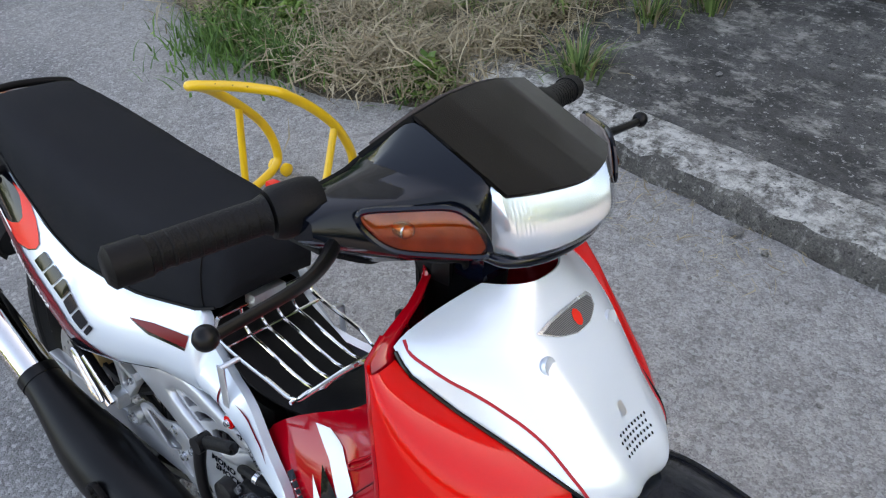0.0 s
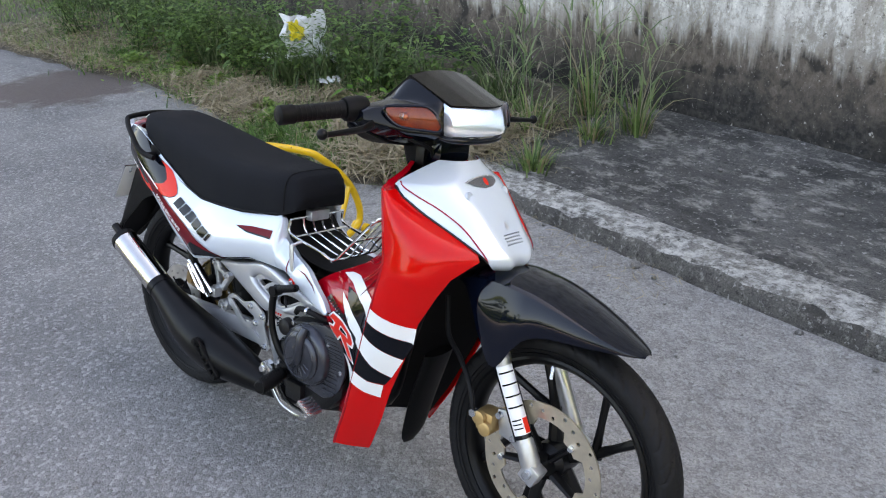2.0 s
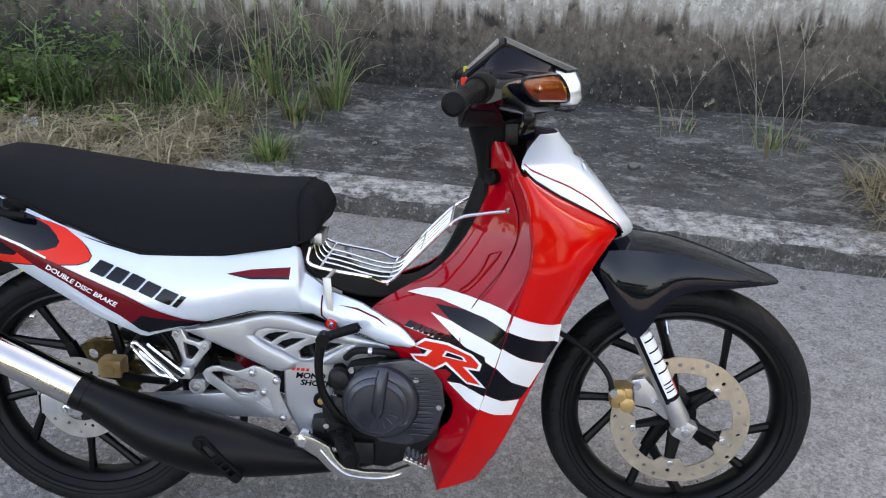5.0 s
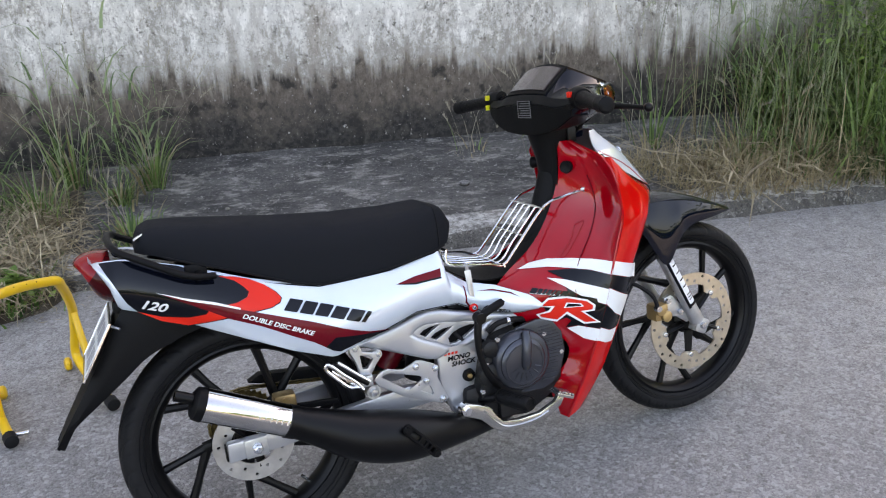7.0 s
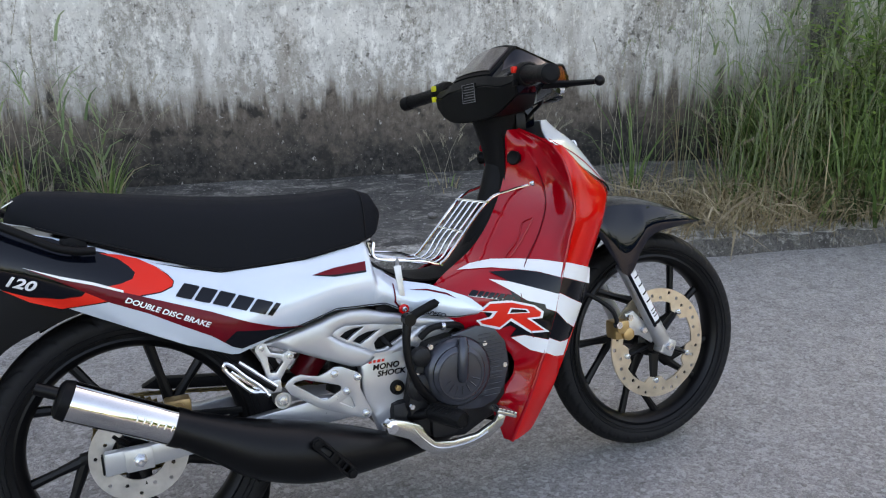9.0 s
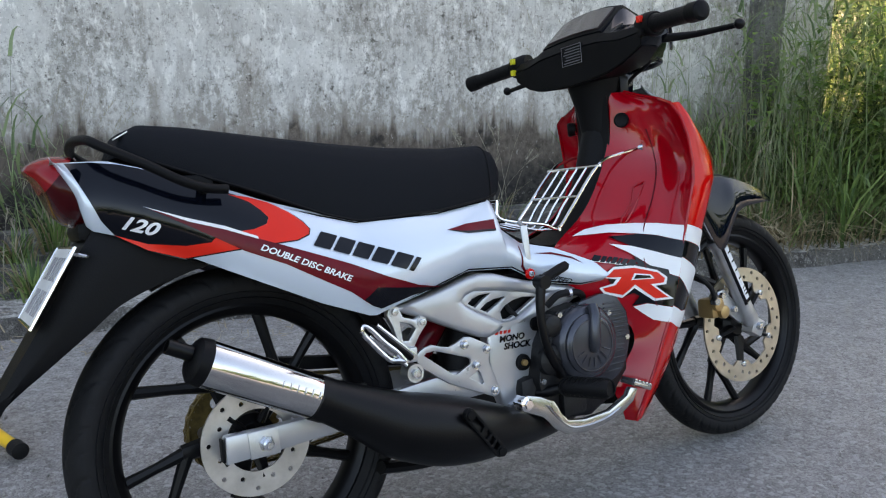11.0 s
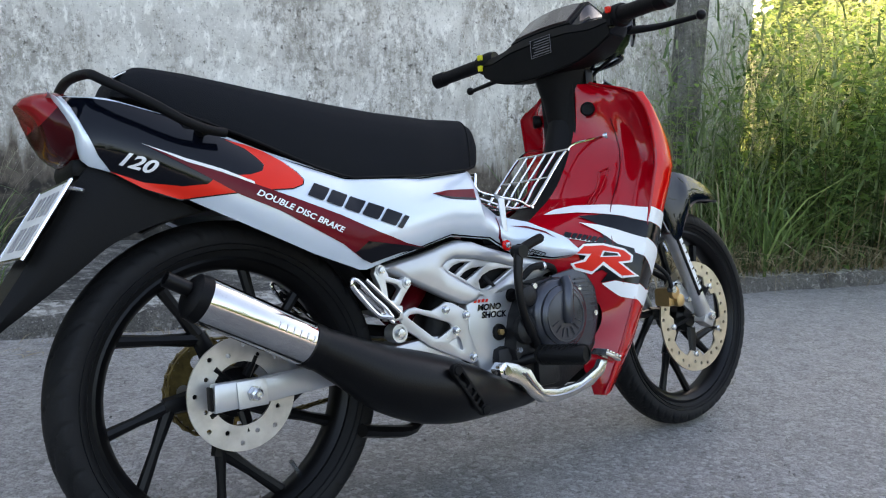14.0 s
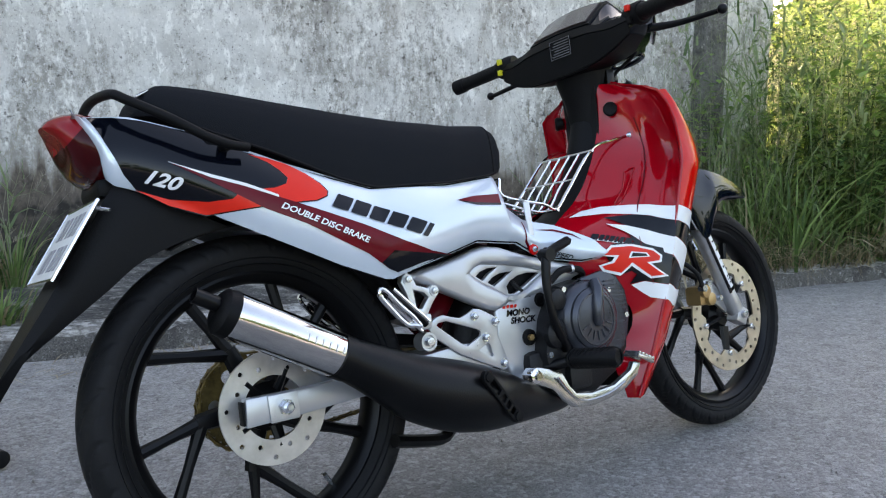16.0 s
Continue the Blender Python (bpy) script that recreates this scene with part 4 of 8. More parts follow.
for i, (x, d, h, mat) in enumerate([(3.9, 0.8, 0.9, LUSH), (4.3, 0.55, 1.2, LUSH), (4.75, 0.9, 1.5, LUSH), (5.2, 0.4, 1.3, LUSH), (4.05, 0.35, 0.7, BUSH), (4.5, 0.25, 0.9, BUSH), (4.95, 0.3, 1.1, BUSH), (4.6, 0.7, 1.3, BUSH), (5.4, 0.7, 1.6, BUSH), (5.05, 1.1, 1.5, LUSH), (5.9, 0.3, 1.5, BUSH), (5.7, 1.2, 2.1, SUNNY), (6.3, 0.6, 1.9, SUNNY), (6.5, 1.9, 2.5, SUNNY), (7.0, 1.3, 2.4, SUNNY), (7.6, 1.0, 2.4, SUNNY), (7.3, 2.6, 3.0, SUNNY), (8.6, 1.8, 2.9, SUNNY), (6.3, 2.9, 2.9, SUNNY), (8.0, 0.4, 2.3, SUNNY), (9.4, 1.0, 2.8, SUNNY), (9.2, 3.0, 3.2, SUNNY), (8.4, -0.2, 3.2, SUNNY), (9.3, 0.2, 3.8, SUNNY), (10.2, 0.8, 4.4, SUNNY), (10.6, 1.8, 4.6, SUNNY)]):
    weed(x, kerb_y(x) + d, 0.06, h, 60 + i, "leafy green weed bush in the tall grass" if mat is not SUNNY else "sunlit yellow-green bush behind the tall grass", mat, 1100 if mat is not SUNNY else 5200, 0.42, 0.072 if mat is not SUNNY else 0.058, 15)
for i, (x, y, h) in enumerate([(-2.7, 2.8, 0.5), (-3.3, 2.75, 0.6), (-2.0, 2.85, 0.45), (-4.0, 2.8, 0.65), (-1.45, 2.8, 0.4), (-3.15, 2.95, 0.75), (-2.2, 3.0, 0.6), (-4.6, 2.95, 0.8), (-3.9, 2.6, 0.5), (-1.75, 2.62, 0.3), (-5.2, 3.0, 0.8), (-3.7, 2.45, 0.42), (-4.5, 2.6, 0.5), (-3.0, 2.45, 0.34), (-2.35, 2.6, 0.3), (-5.8, 2.7, 0.7), (-6.6, 3.0, 0.9)]):
    weed(x, y, 0.07, h, 80 + i, "dark green weed bush on the verge", BUSH, 750, 0.6, 0.05, 9)
for i, (x, y, r, n) in enumerate([(-1.85, 1.85, 0.30, 900), (-1.55, 1.9, 0.22, 600), (-2.05, 1.95, 0.28, 800), (-0.60, 1.72, 0.13, 300), (-0.95, 2.3, 0.16, 300), (-2.9, 2.2, 0.34, 900), (-3.5, 2.3, 0.36, 900), (-4.2, 2.3, 0.36, 900)]):
    rng = random.Random(300 + i)
    vs, fs = [], []
    for _ in range(n):
        a, d = rng.uniform(0, 6.283), r * abs(rng.gauss(0, 0.55))
        q = Vector((d * math.cos(a), d * math.sin(a) * 0.7, rng.uniform(0.0, 0.12) * max(0.25, 1 - d / r)))
        b, s_ = rng.uniform(0, 6.283), rng.uniform(0.018, 0.045)
        u, w = Vector((math.cos(b), math.sin(b), rng.uniform(-0.2, 0.8))) * s_, Vector((-math.sin(b), math.cos(b), rng.uniform(-0.3, 0.3))) * s_ * 0.42
        k = len(vs)
        vs += [q, q + u * 0.5 + w, q + u, q + u * 0.5 - w]
        fs += [(k, k + 1, k + 2), (k, k + 2, k + 3)]
    patch = from_lists("ground_cover", vs, fs, LUSH, "low leafy green patch at the edge of the verge", "plant")
    patch.location = (x, y, 0.035)
weed(-1.55, 2.38, 0.08, 0.16, 95, "young broad-leaved plant with bright green leaves", BROAD, 26, 0.5, 0.11, 4)

# hedge and sky line far down the road: a loose belt of foliage that closes the view
rng = random.Random(5)
vs, fs = [], []
for k in range(13000):
    a = rng.uniform(0, 6.283) if k < 8000 else rng.gauss(0.35, 0.35)
    r = rng.uniform(26, 34)
    tall = 1.6 if k < 8000 else 4.0
    q = Vector((r * math.cos(a), r * math.sin(a) + 4, abs(rng.gauss(0, tall)) * (1 + 0.5 * math.sin(a * 9))))
    s, b = rng.uniform(0.4, 1.2), rng.uniform(0, 6.283)
    d, w = Vector((math.cos(b), math.sin(b), rng.uniform(-0.4, 0.4))) * s, Vector((-math.sin(b), math.cos(b), rng.uniform(0.2, 0.9))) * s * 0.6
    i = len(vs)
    vs += [q - d, q - w, q + d, q + w]
    fs.append((i, i + 1, i + 2, i + 3))
from_lists("far_hedge", vs, fs, DARK_GRASS, "far belt of green bushes round the open ground", "hedge")


# ---- small loose things on the ground ----
def pebble(x, y, z, r, seed, label):
    bm = bmesh.new()
    bmesh.ops.create_icosphere(bm, subdivisions=2, radius=r)
    for v in bm.verts:
        v.co *= 1 + 0.35 * noise.noise(v.co * (1.2 / r) + Vector((seed, 0, 0)))
        v.co.z *= 0.62
    ob = part("pebble", bm, STONE)
    ob.location = (x, y, z + r * 0.45)
    return tagged(ob, label, "pebble", "pebbles by the kerb")


pebble(0.70, 1.50, 0.0, 0.020, 1, "small grey stone lying at the foot of the kerb")
for i, (x, y, r) in enumerate([(0.80, 1.455, 0.010), (0.2, 1.62, 0.010), (1.35, 1.38, 0.012), (1.6, 1.30, 0.009), (0.92, 1.30, 0.006), (1.1, 1.02, 0.006), (0.35, 1.2, 0.006), (-0.2, 1.5, 0.008), (1.9, 1.15, 0.009), (-0.7, 1.75, 0.010)]):
    pebble(x, y, 0.0, r, 3 + i, "grey pebble lying on the road")
for i, (x, d, r) in enumerate([(1.45, 0.62, 0.028), (1.9, 0.95, 0.022), (0.95, 0.5, 0.012), (1.2, 0.8, 0.012), (0.6, 0.9, 0.014), (1.7, 0.45, 0.010), (0.3, 0.6, 0.012)]):
    pebble(x, kerb_y(x) + d, 0.074, r, 30 + i, "pale stone lying on the apron")


def rag(x, y, z, size, seed, mat, label, tilt=0):
    """A crumpled plastic bag."""
    bm = bmesh.new()
    bmesh.ops.create_grid(bm, x_segments=12, y_segments=12, size=size / 2)
    for v in bm.verts:
        n = noise.noise_vector(v.co * (5 / size) + Vector((seed * 7.3, 1, 2)))
        v.co += n * size * 0.22
        v.co.z = abs(v.co.z) * 1.6 + size * 0.04
    ob = part("plastic_bag", bm, mat)
    ob.matrix_world = pose(x, y, z, tilt, 0, seed * 50)
    return tagged(ob, label, "plastic bag", "litter on the verge")


rag(-2.62, 2.75, 0.34, 0.30, 1, PAPER, "crumpled white plastic bag caught upright in the weeds", 75)
rag(-2.60, 2.66, 0.40, 0.13, 2, YELLOW_BAG, "small yellow plastic bag on top of the litter", 70)
rag(-2.42, 2.72, 0.26, 0.22, 3, PAPER, "torn white plastic wrapper in the grass", 50)
rag(-3.0, 2.7, 0.16, 0.16, 4, PAPER, "pale plastic scrap in the grass")
rag(-2.15, 2.55, 0.12, 0.14, 5, PAPER, "pale crumpled paper scrap in the grass")
rag(-1.45, 2.35, 0.07, 0.16, 6, PAPER, "clear crumpled plastic wrapper beside a young plant")


# loose grit on the road, too small to pick apart
rng = random.Random(77)
vs, fs = [], []
for _ in range(3200):
    x, y = rng.gauss(0.6, 1.5), rng.uniform(-1.6, 1.6)
    if y > kerb_y(x) - 0.03:
        continue
    r = 0.0012 + 0.0032 * rng.random() ** 3
    i = len(vs)
    a = rng.uniform(0, 6.283)
    for k in range(4):
        w = r * rng.uniform(0.7, 1.3)
        vs.append(Vector((x + w * math.cos(a + k * 1.571), y + w * math.sin(a + k * 1.571), 0.0)))
    vs.append(Vector((x + rng.uniform(-r, r) * 0.4, y, r * rng.uniform(0.6, 1.2) + 0.002)))
    fs += [(i + k, i + (k + 1) % 4, i + 4) for k in range(4)]
from_lists("grit", vs, fs, STONE, "loose grey grit scattered on the road", "grit")


# ---- yellow paddock stand ----
def paddock_stand():
    """A tube handle, two bent side arms that run on rollers and reach forward to rubber pads."""
    thing = new("paddock_stand")
    left = [(-0.525, 0.728, 0.470), (-0.572, 0.800, 0.415), (-0.618, 0.905, 0.310), (-0.645, 0.990, 0.200), (-0.650, 1.022, 0.100), (-0.643, 1.000, 0.040), (-0.618, 0.870, 0.024), (-0.588, 0.745, 0.026)]
    right = [(-0.386, 0.897, 0.412), (-0.377, 0.980, 0.335), (-0.374, 1.055, 0.240), (-0.386, 1.105, 0.140), (-0.398, 1.120, 0.070), (-0.390, 1.085, 0.034), (-0.350, 0.945, 0.024), (-0.312, 0.815, 0.026)]
    part("handle", tube([(-0.545, 0.722, 0.466), left[0], (-0.470, 0.800, 0.452), (-0.425, 0.855, 0.432), right[0], (-0.381, 0.940, 0.373)], 0.0145, 12, 4), YELLOW, thing)
    for arm in (left, right):
        p = part("arm", tube(arm, 0.0145, 12, 5), YELLOW, thing)
        (x0, y0, z0), (x1, y1, z1) = arm[-2], arm[-1]
        d = Vector((x1 - x0, y1 - y0, 0)).normalized()
        part("rubber_foot", lathe([(0, 0.0), (0, 0.0195), (0.034, 0.0195), (0.036, 0.016), (0.036, 0.0)], (x1, y1, z1), d, 18), RUBBER, p)
        part("strut", rod(arm[2], (x0 + d.x * 0.02, y0 + d.y * 0.02, 0.030), 0.0115), YELLOW, p)
        q = Vector(arm[4]) + Vector((0, 0, 0.022 - arm[4][2]))
        for k in (-1, 1):
            part("roller", lathe([(0, 0.0), (0, 0.013), (0.006, 0.022), (0.018, 0.022), (0.024, 0.013), (0.024, 0.0)], q + Vector((0.018, 0, 0)) * k, (k, 0, 0), 20), YELLOW, p)
    for t in (0.25, 0.45, 0.62):
        c = Vector(left[0]).lerp(Vector(right[0]), t)
        part("paint_chip", block(c + Vector((-0.008, -0.006, 0.0105)), c + Vector((0.008, 0.004, 0.0150)), 0.001), BLACK_PLASTIC, thing, "chipped black patch")
    part("lift_pin", rod((-0.585, 0.745, 0.030), (-0.535, 0.743, 0.028), 0.007), STEEL, thing)
    return tagged(thing, "yellow painted tube paddock stand with black rubber feet", "paddock stand")


paddock_stand()


# ---- the motorcycle: x ahead, y to its left, z up; right side is minus y ----
bike = new("motorcycle")
bike.matrix_world = Matrix.Translation((0, 0.038, 0)) @ Matrix.Rotation(radians(-11.0), 4, "X")
tagged(bike, "red, white and black underbone motorcycle leaning on its side stand", "motorcycle")
REAR, FRONT = (0.0, 0.287), (1.247, 0.281)


def grooved_tyre(cx, cz, side, w, rim_r, crown, count):
    """A tyre whose shoulders carry swept grooves cut into the tread."""
    line = [tuple(p) for p in spline([(a, r, 0) for a, r in side], 3)]
    prof = [(-a, r) for a, r, _ in line] + [(0.0, crown)] + [(a, r) for a, r, _ in reversed(line)]
    rows, seg = [], 600
    for k in range(seg):
        ang = 2 * math.pi * k / seg
        row = []
        for a, r in prof:
            u, cut = abs(a) / w, 0.0
            if r > rim_r + (crown - rim_r) * 0.50 and u > 0.10:
                turn = ang - 0.34 * (1 - u) ** 1.5 + (0.5 * 2 * math.pi / count if a > 0 else 0)
                q = (turn * count / (2 * math.pi)) % 1.0
                wide = 0.12 if (int(turn * count / (2 * math.pi)) % 2 or u > 0.35) else 0.05
                if q < wide:
                    cut = 0.0030
                elif u > 0.72 and 0.5 < q < 0.58:
                    cut = 0.0022
            row.append(Vector((cx + (r - cut) * math.cos(ang), a * (1 - cut * 4), cz + (r - cut) * math.sin(ang))))
        rows.append(row)
    bm = bmesh.new()
    vs = sheet(bm, rows)
    for p, q, c, d in zip(vs[-1], vs[-1][1:], vs[0][1:], vs[0]):
        bm.faces.new((p, q, c, d))
    return face_out(bm, None)


def wheel(name, cx, cz, tyre_r, tyre_w, disc_r, disc_y, turn, disc_mat, hub_w):
    """A black cast wheel with five split spokes, tyre and drilled disc."""
    rim_r = 0.2235
    prof = [(-0.028, rim_r), (-0.030, rim_r - 0.006), (-0.024, rim_r - 0.014), (-0.013, rim_r - 0.022), (0.013, rim_r - 0.022), (0.024, rim_r - 0.014), (0.030, rim_r - 0.006), (0.028, rim_r), (0.018, rim_r - 0.004), (-0.018, rim_r - 0.004)]
    rim = part(name, lathe(prof, (cx, 0, cz), seg=72), BLACK_WHEEL, bike)
    # tyre: round crown, shouldered side walls
    crown, w = tyre_r, tyre_w / 2
    side = [(w * 0.62, rim_r - 0.002), (w * 0.86, rim_r + 0.010), (w * 0.99, rim_r + (crown - rim_r) * 0.45), (w * 0.95, rim_r + (crown - rim_r) * 0.68), (w * 0.74, crown - 0.010), (w * 0.45, crown - 0.0035), (w * 0.15, crown)]
    tyre = part("tyre", grooved_tyre(cx, cz, side, w, rim_r, crown, 26 if cx > 0.5 else 22), RUBBER, rim, "black tyre with curved tread grooves", sharp=50)
    for r in (rim_r + 0.008, rim_r + (crown - rim_r) * 0.30):
        part("side_bead", lathe([(-w * 0.93, r), (-w * 0.93 - 0.003, r + 0.0012), (-w * 0.93, r + 0.0024)], (cx, 0, cz), seg=96), RUBBER, tyre)
    # spokes
    first = None
    for k in range(5):
        bm = bmesh.new()
        a = turn + k * 2 * math.pi / 5
        def at(r, b, y=0.0, rad=0.008):
            return (cx + r * math.cos(a + b), y, cz + r * math.sin(a + b), rad)
        tube([at(0.030, -0.36, 0, 0.016), at(0.075, -0.36, 0, 0.013), at(0.108, -0.36, 0, 0.0115)], seg=8, bm=bm, flat=1.25)
        for b1 in (-0.27, 0.27):
            p, q = at(0.098, -0.36, 0, 0.0105), at(0.207, b1, 0, 0.009)
            m = tuple(u + (v - u) * 0.5 for u, v in zip(p, q))
            tube([p, (*m[:3], 0.0075), q], seg=8, bm=bm, flat=1.2)
        part("spoke", bm, BLACK_WHEEL, rim)
    part("hub", lathe([(-hub_w, 0.0), (-hub_w, 0.026), (-hub_w + 0.012, 0.040), (hub_w - 0.012, 0.040), (hub_w, 0.026), (hub_w, 0.0)], (cx, 0, cz), seg=32), BLACK_WHEEL, rim)
    # disc with holes
    def disc_poly(r, n):
        return ring_pts(cx, cz, r, n)
    inner = []
    for k in range(60):
        a = 2 * math.pi * k / 60 + turn
        near = abs((k + 6) % 12 - 6) / 6
        inner.append((cx + disc_r * ((0.76 if near > 0.35 else 0.64) if disc_r > 0.12 else 0.56) * math.cos(a), cz + disc_r * ((0.76 if near > 0.35 else 0.64) if disc_r > 0.12 else 0.56) * math.sin(a)))
    holes = [inner]
    for k in range(30 if disc_r > 0.12 else 16):
        n = 30 if disc_r > 0.12 else 16
        a = 2 * math.pi * k / n + turn
        rr = disc_r * ((0.83, 0.88, 0.93)[k % 3] if disc_r > 0.12 else (0.72, 0.86)[k % 2])
        holes.append(ring_pts(cx + rr * math.cos(a), cz + rr * math.sin(a), 0.0048 if disc_r > 0.12 else 0.0042, 7))
    part("brake_disc", slab(disc_poly(disc_r, 72), disc_y - 0.002, disc_y + 0.002, holes), disc_mat, rim, "drilled steel brake disc", sharp=30)
    bm = bmesh.new()
    for k in range(5):
        a = turn + k * 2 * math.pi / 5
        tube([(cx + 0.03 * math.cos(a), disc_y + 0.012, cz + 0.03 * math.sin(a), 0.016), (cx + disc_r * 0.70 * math.cos(a), disc_y + 0.005, cz + disc_r * 0.70 * math.sin(a), 0.011)], seg=8, bm=bm, flat=0.5)
    part("disc_carrier", bm, BLACK_WHEEL, rim)
    for k in range(5 if disc_r > 0.12 else 0):
        a = turn + k * 2 * math.pi / 5
        p = (cx + disc_r * 0.69 * math.cos(a), disc_y - 0.002, cz + disc_r * 0.69 * math.sin(a))
        part("disc_bolt", lathe([(0, 0), (0, 0.007), (-0.006, 0.007), (-0.007, 0.004), (-0.007, 0)], p, seg=8), BOLT, rim)
    a = radians(306) if cx < 0.5 else radians(100)
    part("valve", rod((cx + 0.203 * math.cos(a), 0, cz + 0.203 * math.sin(a)), (cx + 0.172 * math.cos(a), -0.012, cz + 0.172 * math.sin(a)), 0.004, 8), BOLT, rim)
    return rim


rear_wheel = wheel("rear_wheel", *REAR, 0.284, 0.090, 0.092, -0.062, radians(63), DISC, 0.05)
front_wheel = wheel("front_wheel", *FRONT, 0.279, 0.076, 0.140, -0.060, radians(47), DISC_TAN, 0.045)

# ---- rear end: swing arm, chain, axle ----
for s in (-1, 1):
    arm = part("swing_arm", slab([(-0.064, 0.268), (-0.062, 0.313), (0.02, 0.313), (0.14, 0.318), (0.36, 0.338), (0.44, 0.330), (0.44, 0.285), (0.36, 0.283), (0.13, 0.280), (0.02, 0.272)], s * 0.082, s * 0.104, bevel=0.004), SILVER, bike, "silver box-section swing arm")
    if s < 0:
        part("adjuster_plate", slab([(-0.026, 0.269), (-0.028, 0.312), (0.022, 0.313), (0.024, 0.270)], -0.104, -0.108, bevel=0.002), ALLOY, arm)
        part("axle_nut", lathe([(0, 0.0), (0, 0.013), (-0.004, 0.013), (-0.004, 0.010), (-0.014, 0.010), (-0.016, 0.006), (-0.020, 0.005), (-0.020, 0)], (0, -0.108, 0.291), seg=6), BOLT, arm)
        # black plate drawn for the darkness inside the box section's open end
        part("end_cap_or_hole", block((-0.068, -0.102, 0.272), (-0.064, -0.084, 0.309), 0.002), BLACK_PLASTIC, arm)
part("axle", rod((0, -0.10, 0.290), (0, 0.11, 0.290), 0.008), STEEL, rear_wheel)
# sprocket and chain on the left
teeth = []
for k in range(72):
    a, r = 2 * math.pi * k / 72, 0.078 + (0.005 if k % 2 else -0.002)
    teeth.append((REAR[0] + r * math.cos(a), REAR[1] + r * math.sin(a)))
holes = [ring_pts(REAR[0] + 0.054 * math.cos(a), REAR[1] + 0.054 * math.sin(a), 0.012, 12) for a in np.arange(0, 6.28, 6.2832 / 6)]
part("sprocket", slab(teeth, 0.058, 0.064, holes), CHAIN, rear_wheel, "greasy gold chain sprocket")
loop = [(REAR[0] + 0.083 * math.cos(a), REAR[1] + 0.083 * math.sin(a)) for a in np.linspace(math.pi / 2, 3 * math.pi / 2, 14)] + [(x, 0.207 + 0.10 * x) for x in np.linspace(0.03, 0.42, 12)] + [(0.46 + 0.03 * math.cos(a), 0.285 + 0.03 * math.sin(a)) for a in np.linspace(-1.4, 1.4, 6)] + [(x, 0.373 - 0.13 * x) for x in np.linspace(0.42, 0.03, 12)]
bm = bmesh.new()
for (x0, z0), (x1, z1) in zip(loop, loop[1:] + loop[:1]):
    for y in (0.053, 0.067):
        tube([(x0, y, z0, 0.006), ((x0 + x1) / 2, y, (z0 + z1) / 2, 0.0042), (x1, y, z1, 0.006)], seg=5, bm=bm, flat=0.5)
    rod((x0, 0.052, z0), (x0, 0.068, z0), 0.004, 6, bm)
part("chain", bm, CHAIN, bike, "greasy gold drive chain")
part("chain_guard", slab([(0.02, 0.385), (0.05, 0.40), (0.30, 0.365), (0.42, 0.345), (0.42, 0.325), (0.28, 0.345), (0.06, 0.375)], 0.045, 0.075, bevel=0.003), BLACK_PLASTIC, bike)
# inner rear mudguard over the tyre
bm = bmesh.new()
rows = []
for a in np.linspace(radians(20), radians(118), 22):
    r = 0.315
    rows.append([Vector((REAR[0] + (r - abs(y) * 0.25) * math.cos(a), y, REAR[1] + (r - abs(y) * 0.25) * math.sin(a))) for y in np.linspace(-0.06, 0.06, 7)])
sheet(bm, rows)
part("inner_mudguard", thick(bm, 0.003, (0, 0, 1)), BLACK_PLASTIC, bike)
caliper = part("rear_caliper", block((0.055, -0.085, 0.345), (0.105, -0.045, 0.385), 0.008), GOLD, bike, "gold rear brake caliper")
part("caliper_piston", lathe([(0, 0), (0, 0.012), (-0.008, 0.012), (-0.008, 0)], (0.08, -0.085, 0.367), seg=16), GOLD, caliper)
part("caliper_arm", slab([(0.05, 0.345), (0.06, 0.36), (0.20, 0.345), (0.20, 0.333), (0.09, 0.338)], -0.078, -0.070, bevel=0.002), BLACK_WHEEL, caliper)

# ---- exhaust ----
A, B = Vector((-0.112, -0.180, 0.452)), Vector((0.074, -0.175, 0.358))
ax = (B - A).normalized()
can = part("silencer", lathe([(0.0, 0.030), (0.0, 0.0335), (0.006, 0.035), (0.202, 0.035), (0.207, 0.0335), (0.208, 0.028)], A, ax, 56, whole=False), STEEL, bike, "polished steel silencer with an embossed mark")
part("end_cap_or_hole", lathe([(-0.010, 0.0), (-0.010, 0.026), (-0.004, 0.034), (0.012, 0.0365), (0.012, 0.0)], A, ax, 40), BLACK_PLASTIC, can)
part("tail_pipe", lathe([(-0.045, 0.0085), (-0.045, 0.0115), (-0.008, 0.0115), (-0.008, 0.0085)], A + Vector((0, 0, 0.008)), ax, 20), EXHAUST_BLACK, can)
# raised mark on the can, plain bars
up = Vector((0, -1, 0.25)).normalized()
up = (up - ax * up.dot(ax)).normalized()
for k in range(6):
    c = A + ax * (0.125 + 0.0125 * k)
    bm = tube([(*(c + (up * math.cos(b) + ax.cross(up) * math.sin(b)) * 0.0352), 0.0017) for b in np.linspace(-0.10, 0.22, 5)], seg=6)
    part("embossed_mark", bm, STEEL, can)
cone = [(0.066, -0.176, 0.362, 0.0335), (0.10, -0.175, 0.345, 0.037), (0.15, -0.173, 0.318, 0.045), (0.21, -0.170, 0.286, 0.056), (0.28, -0.166, 0.262, 0.061), (0.34, -0.160, 0.246, 0.058), (0.40, -0.150, 0.232, 0.049), (0.46, -0.138, 0.218, 0.037), (0.53, -0.118, 0.203, 0.025), (0.60, -0.09, 0.195, 0.019), (0.70, -0.05, 0.21, 0.016), (0.755, -0.03, 0.27, 0.016), (0.76, -0.01, 0.32, 0.016)]
